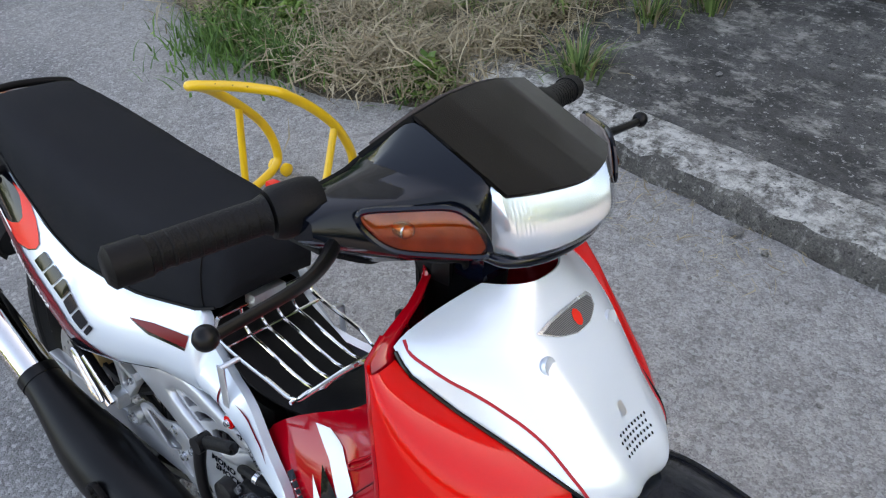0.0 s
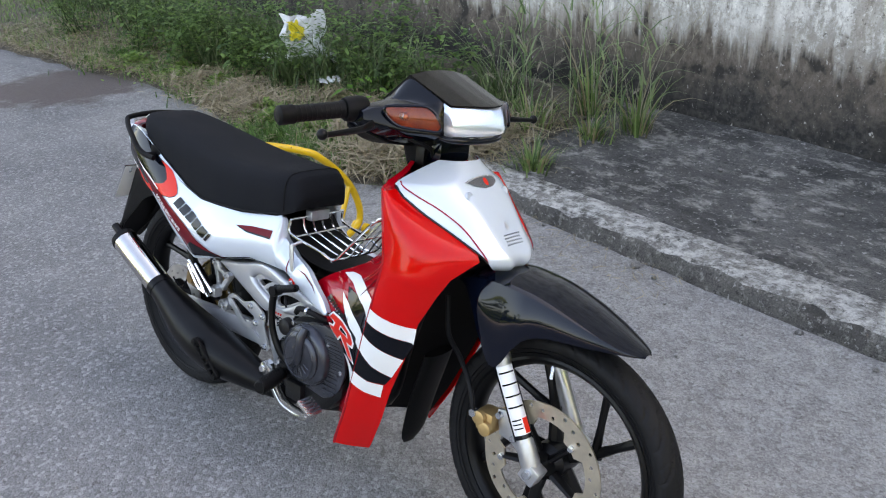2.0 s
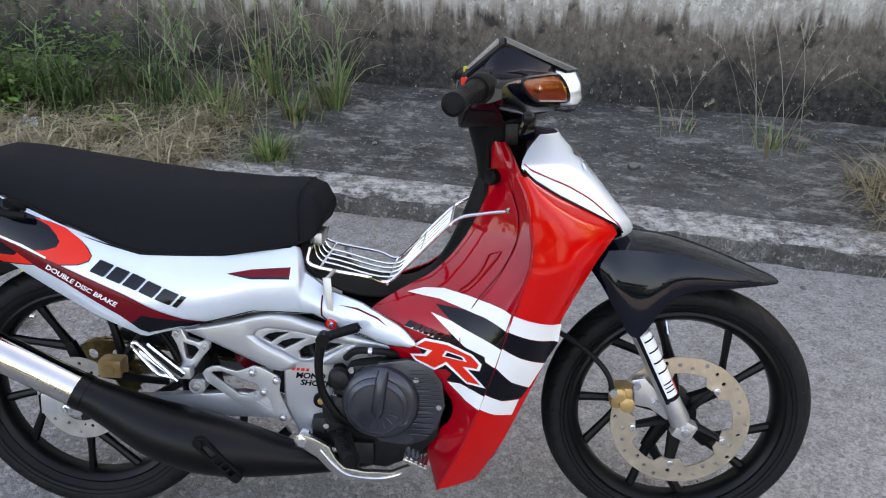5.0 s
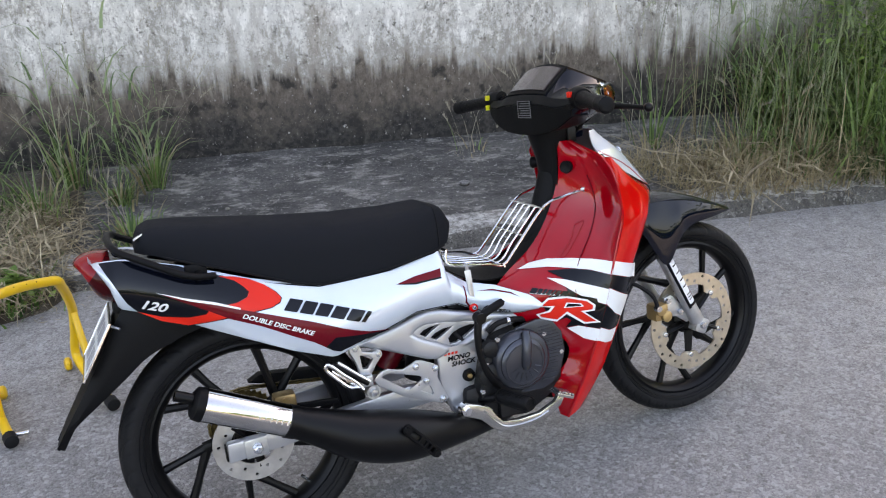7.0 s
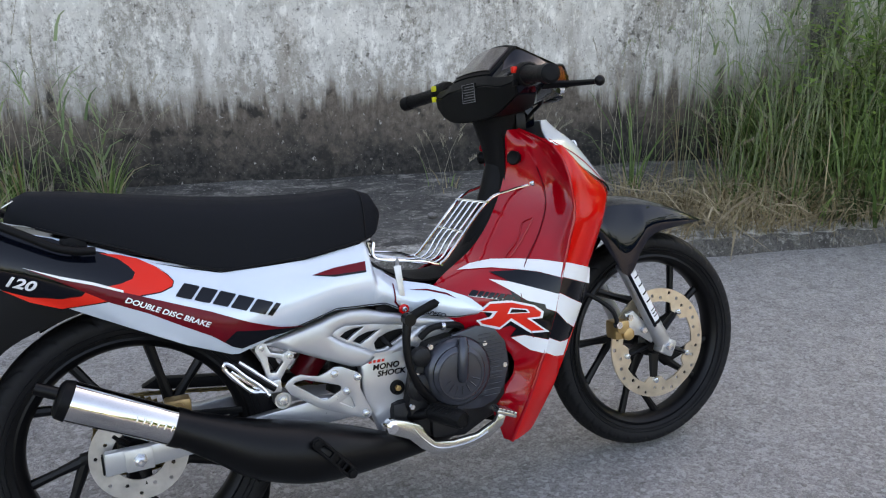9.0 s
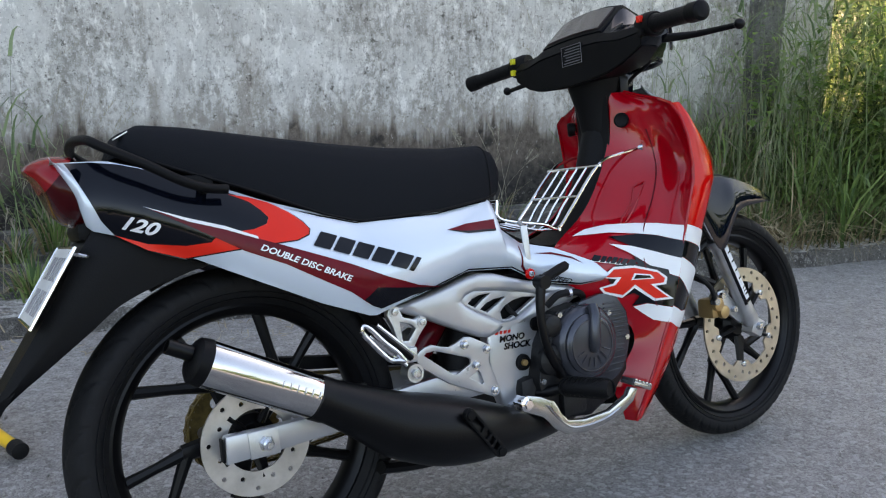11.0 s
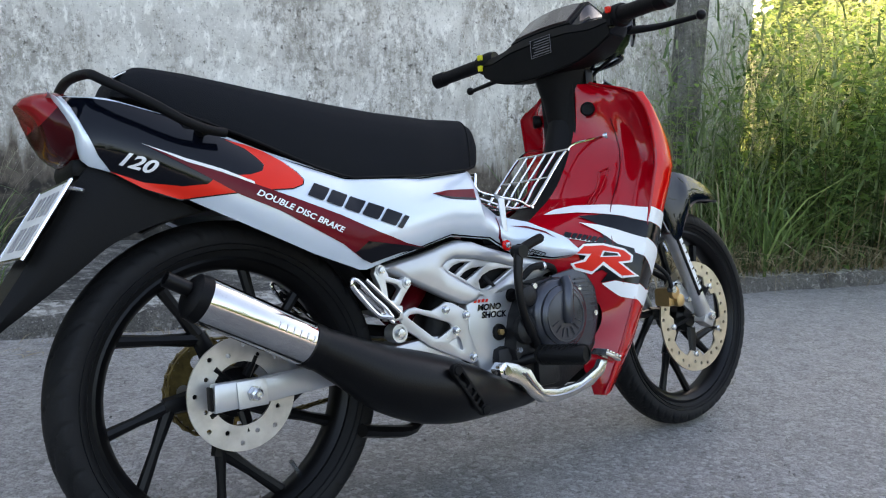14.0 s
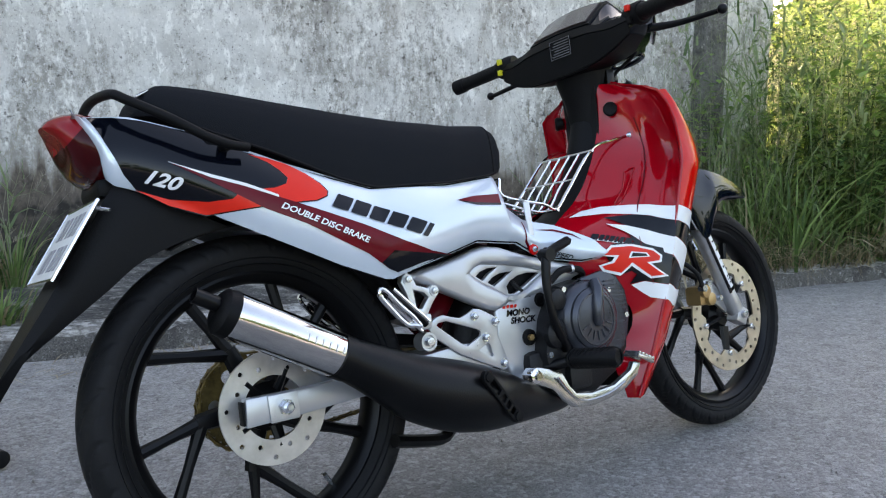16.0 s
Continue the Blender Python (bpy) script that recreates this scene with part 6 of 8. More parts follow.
tail_marks = [
    ("black_graphic", BLACK_DECAL, flat([(-0.244, 0.7512), (-0.210, 0.7506), (-0.170, 0.7446), (-0.130, 0.7331), (-0.095, 0.7230), (-0.065, 0.706), (-0.052, 0.702), (-0.012, 0.688), (0.008, 0.675), (0.024, 0.660), (0.033, 0.648), (0.027, 0.638), (0.006, 0.632), (-0.049, 0.628), (-0.060, 0.617), (-0.094, 0.615), (-0.145, 0.623), (-0.188, 0.641), (-0.205, 0.663), (-0.224, 0.708)]), 0.0010),
    ("red_graphic", RED_DECAL, flat([(-0.022, 0.689), (0.010, 0.682), (0.039, 0.672), (0.069, 0.654), (0.088, 0.636), (0.096, 0.624), (0.092, 0.616), (0.072, 0.609), (0.009, 0.606), (-0.040, 0.602), (-0.096, 0.597), (-0.146, 0.615), (-0.188, 0.641), (-0.145, 0.624), (-0.094, 0.616), (-0.060, 0.618), (-0.048, 0.629), (0.006, 0.632), (0.027, 0.638), (0.033, 0.648), (0.024, 0.660), (0.008, 0.675)]), 0.0014),
    ("red_outline", BLACK_DECAL, flat([(0.069, 0.655), (0.089, 0.637), (0.0975, 0.624), (0.093, 0.6145), (0.072, 0.6075), (0.009, 0.6045), (-0.040, 0.6005), (-0.096, 0.5955), (-0.146, 0.6135), (-0.096, 0.5972), (-0.040, 0.6022), (0.009, 0.6062), (0.072, 0.6092), (0.092, 0.6162), (0.096, 0.624), (0.088, 0.636)]), 0.0018),
    ("maroon_wedge", DARK_RED, flat([(-0.147, 0.679), (-0.09, 0.653), (-0.04, 0.637), (0.009, 0.617), (0.07, 0.594), (0.153, 0.562), (0.217, 0.533), (0.275, 0.512), (0.326, 0.502), (0.263, 0.495), (0.203, 0.481), (0.186, 0.488), (0.149, 0.516), (0.107, 0.539), (0.047, 0.573), (-0.013, 0.600), (-0.061, 0.629)]), 0.0021),
    ("black_wedge", BLACK_DECAL, flat([(0.195, 0.518), (0.239, 0.512), (0.326, 0.5015), (0.263, 0.495), (0.203, 0.481), (0.186, 0.488), (0.172, 0.500)]), 0.0026),
    ("white_line", WHITE_DECAL, flat([(-0.150, 0.680), (-0.089, 0.657), (-0.039, 0.641), (0.009, 0.6205), (0.009, 0.6165), (-0.040, 0.636), (-0.089, 0.652)]), 0.0026),
    ("maker_mark", BLACK_DECAL, bars((0.095, 0.598), 0.026, -20.0, (0.029, 0.029, 0.029, 0.030, 0.031, 0.010), 0.0045, 0.42), 0.0022),
    ("model_number", WHITE_DECAL, words("120", (-0.185, 0.652), 0.027, -19, 0.3, 1.25, 0.0008), 0.0050),
    ("brake_lettering", WHITE_DECAL, words("DOUBLE DISC BRAKE", (0.008, 0.600), 0.0138, -25.5, 0.2, 1.16, 0.0003), 0.0055),
    ("red_flash", DARK_RED, flat([(0.355, 0.599), (0.40, 0.606), (0.472, 0.609), (0.470, 0.591), (0.40, 0.592)]), 0.0012),
    ("flash_line", BLACK_DECAL, flat([(0.353, 0.599), (0.40, 0.593), (0.470, 0.591), (0.470, 0.587), (0.40, 0.589)]), 0.0016),
    ("pin_line", DARK_RED, flat([(0.528, 0.553), (0.531, 0.552), (0.531, 0.515), (0.545, 0.496), (0.543, 0.494), (0.527, 0.513)]), 0.0012),
    ("red_line", DARK_RED, flat([(0.56, 0.535), (0.60, 0.533), (0.64, 0.520), (0.66, 0.505), (0.638, 0.517), (0.60, 0.529)]), 0.0012),
    ("gear_number", BLACK_DECAL, words("6", (0.566, 0.484), 0.024, -12, 0.1, 1.1, 0.0006), 0.0042),
    ("gear_lettering", BLACK_DECAL, words("SPEED", (0.592, 0.480), 0.0125, -17, 0.1, 1.25, 0.0002), 0.0042),
    ("lower_line", BLACK_DECAL, flat([(0.240, 0.486), (0.32, 0.506), (0.398, 0.524), (0.510, 0.515), (0.576, 0.480), (0.657, 0.466), (0.700, 0.468), (0.657, 0.4635), (0.576, 0.4775), (0.510, 0.5125), (0.398, 0.5215), (0.32, 0.503)]), 0.0012),
    ("top_line", BLACK_DECAL, flat([(0.06, 0.662), (0.12, 0.645), (0.184, 0.628), (0.347, 0.630), (0.47, 0.645), (0.47, 0.643), (0.347, 0.628), (0.184, 0.626), (0.12, 0.643)]), 0.0010),
]
for name, mat, bm, lift in tail_marks:
    part(name, drape(bm, tail_d, lift, cell=0.008), mat, R_PANEL)
part("fixing_bolt", lathe([(0, 0), (0, 0.011), (-0.003, 0.011), (-0.005, 0.006), (-0.005, 0)], (0.547, -tail_d(0.547, 0.497) - 0.004, 0.497), seg=20), RED, R_PANEL)
part("fixing_screw", lathe([(0, 0), (0, 0.006), (-0.004, 0.005), (-0.005, 0)], (0.547, -tail_d(0.547, 0.497) - 0.009, 0.497), seg=10), BOLT, R_PANEL)

# ---- seat ----
SEAT_TOP = [(-0.172, 0.765), (-0.160, 0.795), (-0.135, 0.806), (-0.07, 0.800), (0.04, 0.783), (0.153, 0.767), (0.27, 0.754), (0.40, 0.748), (0.48, 0.751), (0.510, 0.741), (0.526, 0.712)]
SEAT_BOT = [(-0.172, 0.757), (-0.137, 0.750), (-0.08, 0.727), (0.021, 0.690), (0.126, 0.646), (0.193, 0.627), (0.36, 0.633), (0.487, 0.649), (0.512, 0.660), (0.526, 0.690)]
SEAT_W = [(-0.172, 0.055), (-0.155, 0.078), (-0.12, 0.094), (0.0, 0.112), (0.12, 0.122), (0.25, 0.124), (0.36, 0.118), (0.47, 0.098), (0.512, 0.080), (0.526, 0.066)]
bm = bmesh.new()
rings = []
for x in np.concatenate([np.linspace(-0.172, -0.13, 7), np.linspace(-0.11, 0.47, 34), np.linspace(0.48, 0.526, 9)]):
    t, b, w = lerp(SEAT_TOP, x), lerp(SEAT_BOT, x), lerp(SEAT_W, x)
    sec = [(-1.0, 0.0), (-1.02, 0.25), (-1.0, 0.55), (-0.95, 0.78), (-0.84, 0.92), (-0.66, 0.985), (-0.35, 1.005), (0.0, 1.01), (0.35, 1.005), (0.66, 0.985), (0.84, 0.92), (0.95, 0.78), (1.0, 0.55), (1.02, 0.25), (1.0, 0.0), (0.5, 0.03), (0.0, 0.04), (-0.5, 0.03)]
    rings.append([Vector((x, u * w, b + (t - b) * v)) for u, v in sec])
capped(bm, sheet(bm, rings, True))
seat = part("seat", bm, SEAT, bike, "black cloth-covered dual seat", sharp=60)
part("seat_piping", tube([(x, -lerp(SEAT_W, x) * 1.015, lerp(SEAT_BOT, x) + 0.001) for x in np.linspace(-0.12, 0.50, 26)], 0.0025, 6), BLACK_PLASTIC, seat)

def seat_ring(x, out):
    t, b, w = lerp(SEAT_TOP, x), lerp(SEAT_BOT, x), lerp(SEAT_W, x)
    return [(x, u * (w + out), b + (t - b) * v + out * max(v - 0.5, 0)) for u, v in sec[:15]]


part("seat_seam", tube(seat_ring(0.484, 0.0006), 0.0013, 6, 2), BLACK_PLASTIC, seat)
part("seat_tag", block((-0.172, -0.070, 0.7885), (-0.150, -0.052, 0.7905), 0.0005, turn=Matrix.Rotation(-0.5, 4, "Y")), WHITE_DECAL, seat, "small white tag")

# ---- grab rail, tail light, mudguard, plate ----
rail = [(-0.028, -0.132, 0.696), (-0.060, -0.136, 0.700), (-0.095, -0.138, 0.712), (-0.140, -0.130, 0.738), (-0.195, -0.112, 0.768), (-0.213, -0.090, 0.781), (-0.220, 0.0, 0.788)]
rail = rail + [(x, -y, z) for x, y, z in reversed(rail[:-1])]
grab = part("grab_rail", tube(rail, 0.0074, 12, 5), BLACK_PLASTIC, bike, "black tube grab rail round the seat's tail")
for s in (-1, 1):
    part("rail_bracket", block((-0.085, s * 0.095 - 0.012, 0.690), (-0.040, s * 0.095 + 0.012, 0.722), 0.004), BLACK_PLASTIC, grab)
    part("rail_stay", rod((-0.06, s * 0.132, 0.699), (-0.06, s * 0.095, 0.70), 0.008), BLACK_PLASTIC, grab)
bm = bmesh.new()
rings = []
for k, (x, z0, z1, w) in enumerate([(-0.222, 0.650, 0.763, 0.079), (-0.236, 0.656, 0.766, 0.079), (-0.250, 0.663, 0.767, 0.077), (-0.262, 0.673, 0.765, 0.071), (-0.271, 0.686, 0.761, 0.062), (-0.278, 0.702, 0.756, 0.048), (-0.282, 0.718, 0.748, 0.028)]):
    rings.append([Vector((x - 0.002 * math.sin(a) * k, w * math.copysign(abs(math.cos(a)) ** 0.8, math.cos(a)), (z0 + z1) / 2 + (z1 - z0) / 2 * math.sin(a))) for a in np.linspace(0, 2 * math.pi, 32, endpoint=False)])
capped(bm, sheet(bm, rings, True))
bright = bm.copy()
# the upper rear of the moulding is a brighter red, the rest a darker lens
for mesh, keep in ((bm, False), (bright, True)):
    cut, way = Vector((-0.262, 0, 0.722)), Vector((-0.75, 0, 0.66))
    bmesh.ops.bisect_plane(mesh, geom=mesh.verts[:] + mesh.edges[:] + mesh.faces[:], plane_co=cut, plane_no=way)
    gone = [f for f in mesh.faces if ((f.calc_center_median() - cut).dot(way) > 0) != keep]
    bmesh.ops.delete(mesh, geom=gone, context="FACES")
lamp = part("tail_light", bm, TAIL_RED, bike, "dark red tail light lens")
part("upper_lens", bright, TAIL_BRIGHT, lamp, "brighter red upper rear of the lens")
part("lamp_base", block((-0.235, -0.06, 0.635), (-0.20, 0.06, 0.665), 0.012), BLACK_PLASTIC, lamp)
# long pointed mudguard
MUD_BACK = [(-0.215, 0.650, 0.074), (-0.236, 0.620, 0.074), (-0.272, 0.560, 0.070), (-0.310, 0.500, 0.066), (-0.345, 0.447, 0.060), (-0.376, 0.400, 0.048), (-0.396, 0.364, 0.026)]
MUD_SIDE = [(-0.055, 0.582, 0.080), (-0.115, 0.566, 0.078), (-0.185, 0.538, 0.074), (-0.235, 0.500, 0.068), (-0.295, 0.455, 0.060), (-0.350, 0.412, 0.048), (-0.392, 0.362, 0.024)]
bm = bmesh.new()
rows = []
for (x, z, w), (p, q, v) in zip(spline(MUD_BACK, 4), spline(MUD_SIDE, 4)):
    right = [Vector((p, -v, q)), Vector((x + (p - x) * 0.5, -(w + v) / 2 - 0.003, z + (q - z) * 0.5 + 0.004)), Vector((x + 0.012, -w, z - 0.002)), Vector((x, -w + 0.010, z))]
    rows.append(right + [Vector((x, 0, z))] + [Vector((c.x, -c.y, c.z)) for c in reversed(right)])
sheet(bm, rows)
part("rear_mudguard", thick(bm, 0.003, (-0.6, 0, 0.4)), BLACK_PLASTIC, bike, "long matt black rear mudguard")
plate_m = Matrix.Translation((-0.277, 0.0, 0.574)) @ Matrix.Rotation(radians(32.5), 4, "Y")
plate = part("number_plate", block((-0.003, -0.095, -0.064), (0.001, 0.095, 0.064), 0.001), PLATE, bike, "white number plate in a thin metal frame with grey bars")
plate.matrix_basis = plate_m
for k, w in enumerate((0.016, 0.014, 0.006, 0.014, 0.014)):
    part("plate_bar", block((-0.0045, -0.070 + k * 0.028, 0.008), (-0.0032, -0.070 + k * 0.028 + w, 0.046), 0.0), PLATE_MARK, plate)
for k, w in enumerate((0.016, 0.016, 0.004, 0.016, 0.016)):
    part("plate_bar", block((-0.0045, -0.070 + k * 0.028, -0.048), (-0.0032, -0.070 + k * 0.028 + w, -0.008), 0.0), PLATE_MARK, plate)
part("plate_frame", tube([(-0.002, -0.096, -0.063), (-0.002, 0.096, -0.063), (-0.002, 0.096, 0.063), (-0.002, -0.096, 0.063), (-0.002, -0.096, -0.064)], 0.003, 6), CHROME, plate)
part("plate_screw", rod((-0.002, -0.07, 0.055), (0.02, -0.09, 0.06), 0.003, 8), BOLT, plate)


# ---- leg shield, front panels, nose ----
LEVELS = list(np.linspace(0.17, 0.85, 52))


def shield_side(s):
    bm = bmesh.new()
    sheet(bm, [[Vector((p[0], s * p[1], z)) for p in (outer_point(z, f) for f in np.linspace(0, 1, 12))] for z in LEVELS if z <= 0.822])
    outer = part("front_panel", thick(bm, 0.003, (0.6, s * 0.8, 0)), RED, bike, "glossy red front side panel with black and white stripes", sharp=50)
    bm = bmesh.new()
    sheet(bm, [[Vector((p[0] - 0.001, s * (p[1] - 0.001), z)) for p in (inner_point(z, f) for f in np.linspace(0, 1, 34))] for z in LEVELS])
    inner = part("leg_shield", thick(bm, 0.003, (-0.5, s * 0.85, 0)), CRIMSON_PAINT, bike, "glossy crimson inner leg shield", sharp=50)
    lip = [(lerp(EDGE_X, z), s * (lerp(EDGE_D, z) - 0.001), z) for z in LEVELS if z < 0.83]
    part("edge_bead", tube(lip, 0.0035, 8), CRIMSON_PAINT, inner)
    return outer, inner


OUT, INN = {}, {}
for s in (-1, 1):
    OUT[s], INN[s] = shield_side(s)

stripes_in = [
    ("white_stripe", WHITE_DECAL, flat([(0.690, 0.556), (0.721, 0.567), (0.763, 0.573), (0.813, 0.571), (0.850, 0.567), (0.892, 0.558), (0.884, 0.527), (0.840, 0.543), (0.804, 0.550), (0.756, 0.557)]), 0.0010),
    ("black_stripe", BLACK_DECAL, flat([(0.748, 0.549), (0.804, 0.549), (0.840, 0.542), (0.884, 0.526), (0.874, 0.492), (0.821, 0.512), (0.780, 0.527)]), 0.0010),
    ("white_stripe", WHITE_DECAL, flat([(0.741, 0.535), (0.780, 0.527), (0.821, 0.512), (0.874, 0.492), (0.864, 0.455), (0.835, 0.468), (0.807, 0.485), (0.776, 0.510)]), 0.0012),
    ("black_stripe", BLACK_DECAL, flat([(0.776, 0.509), (0.807, 0.484), (0.835, 0.467), (0.864, 0.454), (0.846, 0.395), (0.800, 0.408), (0.772, 0.405), (0.800, 0.45)]), 0.0010),
    ("white_stripe", WHITE_DECAL, flat([(0.775, 0.403), (0.800, 0.407), (0.846, 0.394), (0.837, 0.364), (0.812, 0.372)]), 0.0012),
    ("emblem_shadow", BLACK_DECAL, flat([(0.712, 0.478), (0.738, 0.492), (0.790, 0.490), (0.845, 0.472), (0.852, 0.410), (0.806, 0.408), (0.772, 0.432), (0.745, 0.424)]), 0.0016),
    ("emblem_outline", WHITE_DECAL, flat([(0.706, 0.470), (0.731, 0.489), (0.774, 0.488), (0.822, 0.473), (0.840, 0.457), (0.836, 0.443), (0.814, 0.442), (0.848, 0.412), (0.812, 0.411), (0.772, 0.442), (0.750, 0.424), (0.712, 0.437), (0.702, 0.450), (0.730, 0.456), (0.736, 0.464)]), 0.0022),
    ("emblem_shape", RED_DECAL, flat([(0.714, 0.470), (0.732, 0.484), (0.774, 0.483), (0.820, 0.469), (0.834, 0.456), (0.831, 0.447), (0.804, 0.446), (0.838, 0.416), (0.813, 0.416), (0.773, 0.449), (0.750, 0.430), (0.715, 0.441), (0.709, 0.448), (0.734, 0.452), (0.746, 0.467)]), 0.0030),
    ("emblem_slit", WHITE_DECAL, flat([(0.765, 0.459), (0.772, 0.472), (0.806, 0.466), (0.812, 0.457)]), 0.0036),
    ("emblem_slit", BLACK_DECAL, flat([(0.770, 0.461), (0.775, 0.469), (0.803, 0.464), (0.806, 0.459)]), 0.0042),
    ("script_mark", BLACK_DECAL, bars((0.690, 0.506), 0.013, -13.0, (0.014, 0.009, 0.007, 0.009, 0.006, 0.010, 0.016), 0.0025, 0.6), 0.0022),
    ("script_line", WHITE_DECAL, flat([(0.690, 0.505), (0.800, 0.480), (0.806, 0.483), (0.692, 0.508)]), 0.0012),
]
stripes_out = [
    ("white_stripe", WHITE_DECAL, flat([(0.893, 0.560), (0.94, 0.545), (0.984, 0.529), (0.980, 0.494), (0.93, 0.512), (0.886, 0.528)]), 0.0010),
    ("black_stripe", BLACK_DECAL, flat([(0.886, 0.527), (0.93, 0.511), (0.980, 0.493), (0.957, 0.452), (0.91, 0.475), (0.876, 0.495)]), 0.0010),
    ("white_stripe", WHITE_DECAL, flat([(0.876, 0.494), (0.91, 0.474), (0.957, 0.451), (0.930, 0.402), (0.895, 0.424), (0.866, 0.455)]), 0.0010),
    ("black_stripe", BLACK_DECAL, flat([(0.866, 0.454), (0.895, 0.423), (0.930, 0.401), (0.915, 0.380), (0.88, 0.382), (0.848, 0.398)]), 0.0010),
    ("white_stripe", WHITE_DECAL, flat([(0.848, 0.397), (0.88, 0.381), (0.912, 0.378), (0.900, 0.342), (0.868, 0.350), (0.838, 0.366)]), 0.0010),
]
for name, mat, bm, lift in stripes_in:
    part(name, drape(bm, inner_d, lift + 0.0025, cell=0.008), mat, INN[-1])
for name, mat, bm, lift in stripes_out:
    part(name, drape(bm, outer_d, lift + 0.001, cell=0.008), mat, OUT[-1])
for name, line, r, mat in [
    ("seam_line", [(lerp(SEAM_F, z) + 0.01, z) for z in (0.765, 0.72, 0.675, 0.62, 0.56, 0.50, 0.44, 0.40)], 0.0013, DARK_RED),
    ("rib", [(0.38, 0.645), (0.44, 0.652), (0.47, 0.650), (0.465, 0.60), (0.455, 0.575), (0.41, 0.577), (0.42, 0.61), (0.38, 0.645)], 0.0017, CRIMSON_PAINT),
]:
    pts = [inner_point(z, f) + (z,) for f, z in line]
    part(name, tube([(x - 0.0022, -d - 0.0018, z) for x, d, z in pts], r, 6, 4), mat, INN[-1])
for s in (-1, 1):
    lock = part("lock", lathe([(0.01, 0), (0.01, 0.014), (-0.004, 0.016), (-0.008, 0.013), (-0.006, 0.009), (-0.006, 0)], (0.846, s * 0.082, 0.788), (0.75, s * -0.65, 0), 24), BLACK_PLASTIC, INN[s])

# nose: centre line and seam by height
NOSE_TOP = 0.866
NOSE_C = [(0.662, 1.098), (0.668, 1.112), (0.680, 1.122), (0.70, 1.118), (0.745, 1.080), (0.79, 1.040), (0.83, 1.002), (0.866, 0.968)]
NOSE_SX = [(0.662, 1.082), (0.668, 1.090), (0.680, 1.096), (0.695, 1.090), (0.71, 1.072), (0.74, 1.017), (0.77, 0.962), (0.80, 0.917), (0.82, 0.897), (0.83, 0.900), (0.842, 0.908), (0.855, 0.920), (0.866, 0.932)]
NOSE_SD = [(0.662, 0.030), (0.668, 0.052), (0.680, 0.070), (0.695, 0.082), (0.71, 0.093), (0.74, 0.113), (0.77, 0.136), (0.80, 0.154), (0.82, 0.152), (0.83, 0.132), (0.842, 0.106), (0.855, 0.082), (0.866, 0.062)]


def nose_point(z, u):
    """u from -1 (right seam) to 1 (left seam)."""
    c, sx, sd = smooth(NOSE_C, z), lerp(NOSE_SX, z), lerp(NOSE_SD, z)
    a = abs(u)
    ridge = 0.003 * math.exp(-((a - 0.42) / 0.16) ** 2) * min(1, max(0, (0.84 - z) / 0.05)) - 0.004 * math.exp(-(a / 0.30) ** 2) * min(1, max(0, (0.78 - z) / 0.05))
    return Vector((c - (c - sx) * a ** 2.6 + ridge, u * sd, z))


def nose_x(y, z):
    return nose_point(z, max(-1, min(1, y / lerp(NOSE_SD, z)))).x


bm = bmesh.new()
sheet(bm, [[nose_point(z, u) for u in np.linspace(-1, 1, 41)] for z in np.linspace(0.662, NOSE_TOP, 40)])
nose = part("front_cowl", thick(bm, 0.003, (1, 0, 0.5)), WHITE, bike, "pearl white front cowl with a small woven emblem", sharp=50)


def on_nose(loops, lift):
    """Flat (y, z) loops laid on the cowl."""
    bm = flat(*loops)
    for axis, step in ((0, 0.008), (2, 0.008)):
        vals = [v.co[axis] for v in bm.verts]
        for c in np.arange(min(vals) + step, max(vals), step):
            co, no = [0, 0, 0], [0, 0, 0]
            co[axis], no[axis] = c, 1
            bmesh.ops.bisect_plane(bm, geom=bm.verts[:] + bm.edges[:] + bm.faces[:], plane_co=co, plane_no=no)
    for v in bm.verts:
        y, z = v.co.x, v.co.z
        v.co = (nose_x(y, z) + lift, y, z)
    bmesh.ops.recalc_face_normals(bm, faces=bm.faces[:])
    if sum(f.normal.x for f in bm.faces) < 0:
        bmesh.ops.reverse_faces(bm, faces=bm.faces[:])
    return bm


emb = [(-0.047, 0.8295), (-0.030, 0.8345), (-0.010, 0.8372), (0.018, 0.8378), (0.038, 0.8352), (0.043, 0.831), (0.038, 0.8255), (0.018, 0.8200), (-0.005, 0.8190), (-0.028, 0.8232)]
part("emblem_rim", on_nose([[(y * 1.12, 0.827 + (z - 0.827) * 1.15) for y, z in emb]], 0.0022), BOLT, nose)
part("emblem", on_nose([emb], 0.0032), CARBON, nose, "grey woven emblem plate")
part("emblem_mark", on_nose([ring_pts(0.004, 0.829, 0.007, 8)], 0.0042), RED_DECAL, nose)
for y in (-0.059, 0.059):
    part("cowl_screw", lathe([(-0.002, 0), (-0.002, 0.010), (0.002, 0.009), (0.001, 0.006), (0.001, 0)], (nose_x(y, 0.806), y, 0.806), (1, 0, 0.4), 16), WHITE, nose)
part("vent_mark", on_nose([[(-0.005, 0.745), (0.005, 0.745), (0.004, 0.757), (-0.004, 0.757)]], 0.0012), SILVER, nose)
for r in range(4):
    for c in range(9):
        y, z = -0.024 + c * 0.006 + (0.003 if r % 2 else 0), 0.719 + r * 0.0055
        part("vent_hole", on_nose([ring_pts(y, z, 0.0015, 7)], 0.0010), BLACK_DECAL, nose)
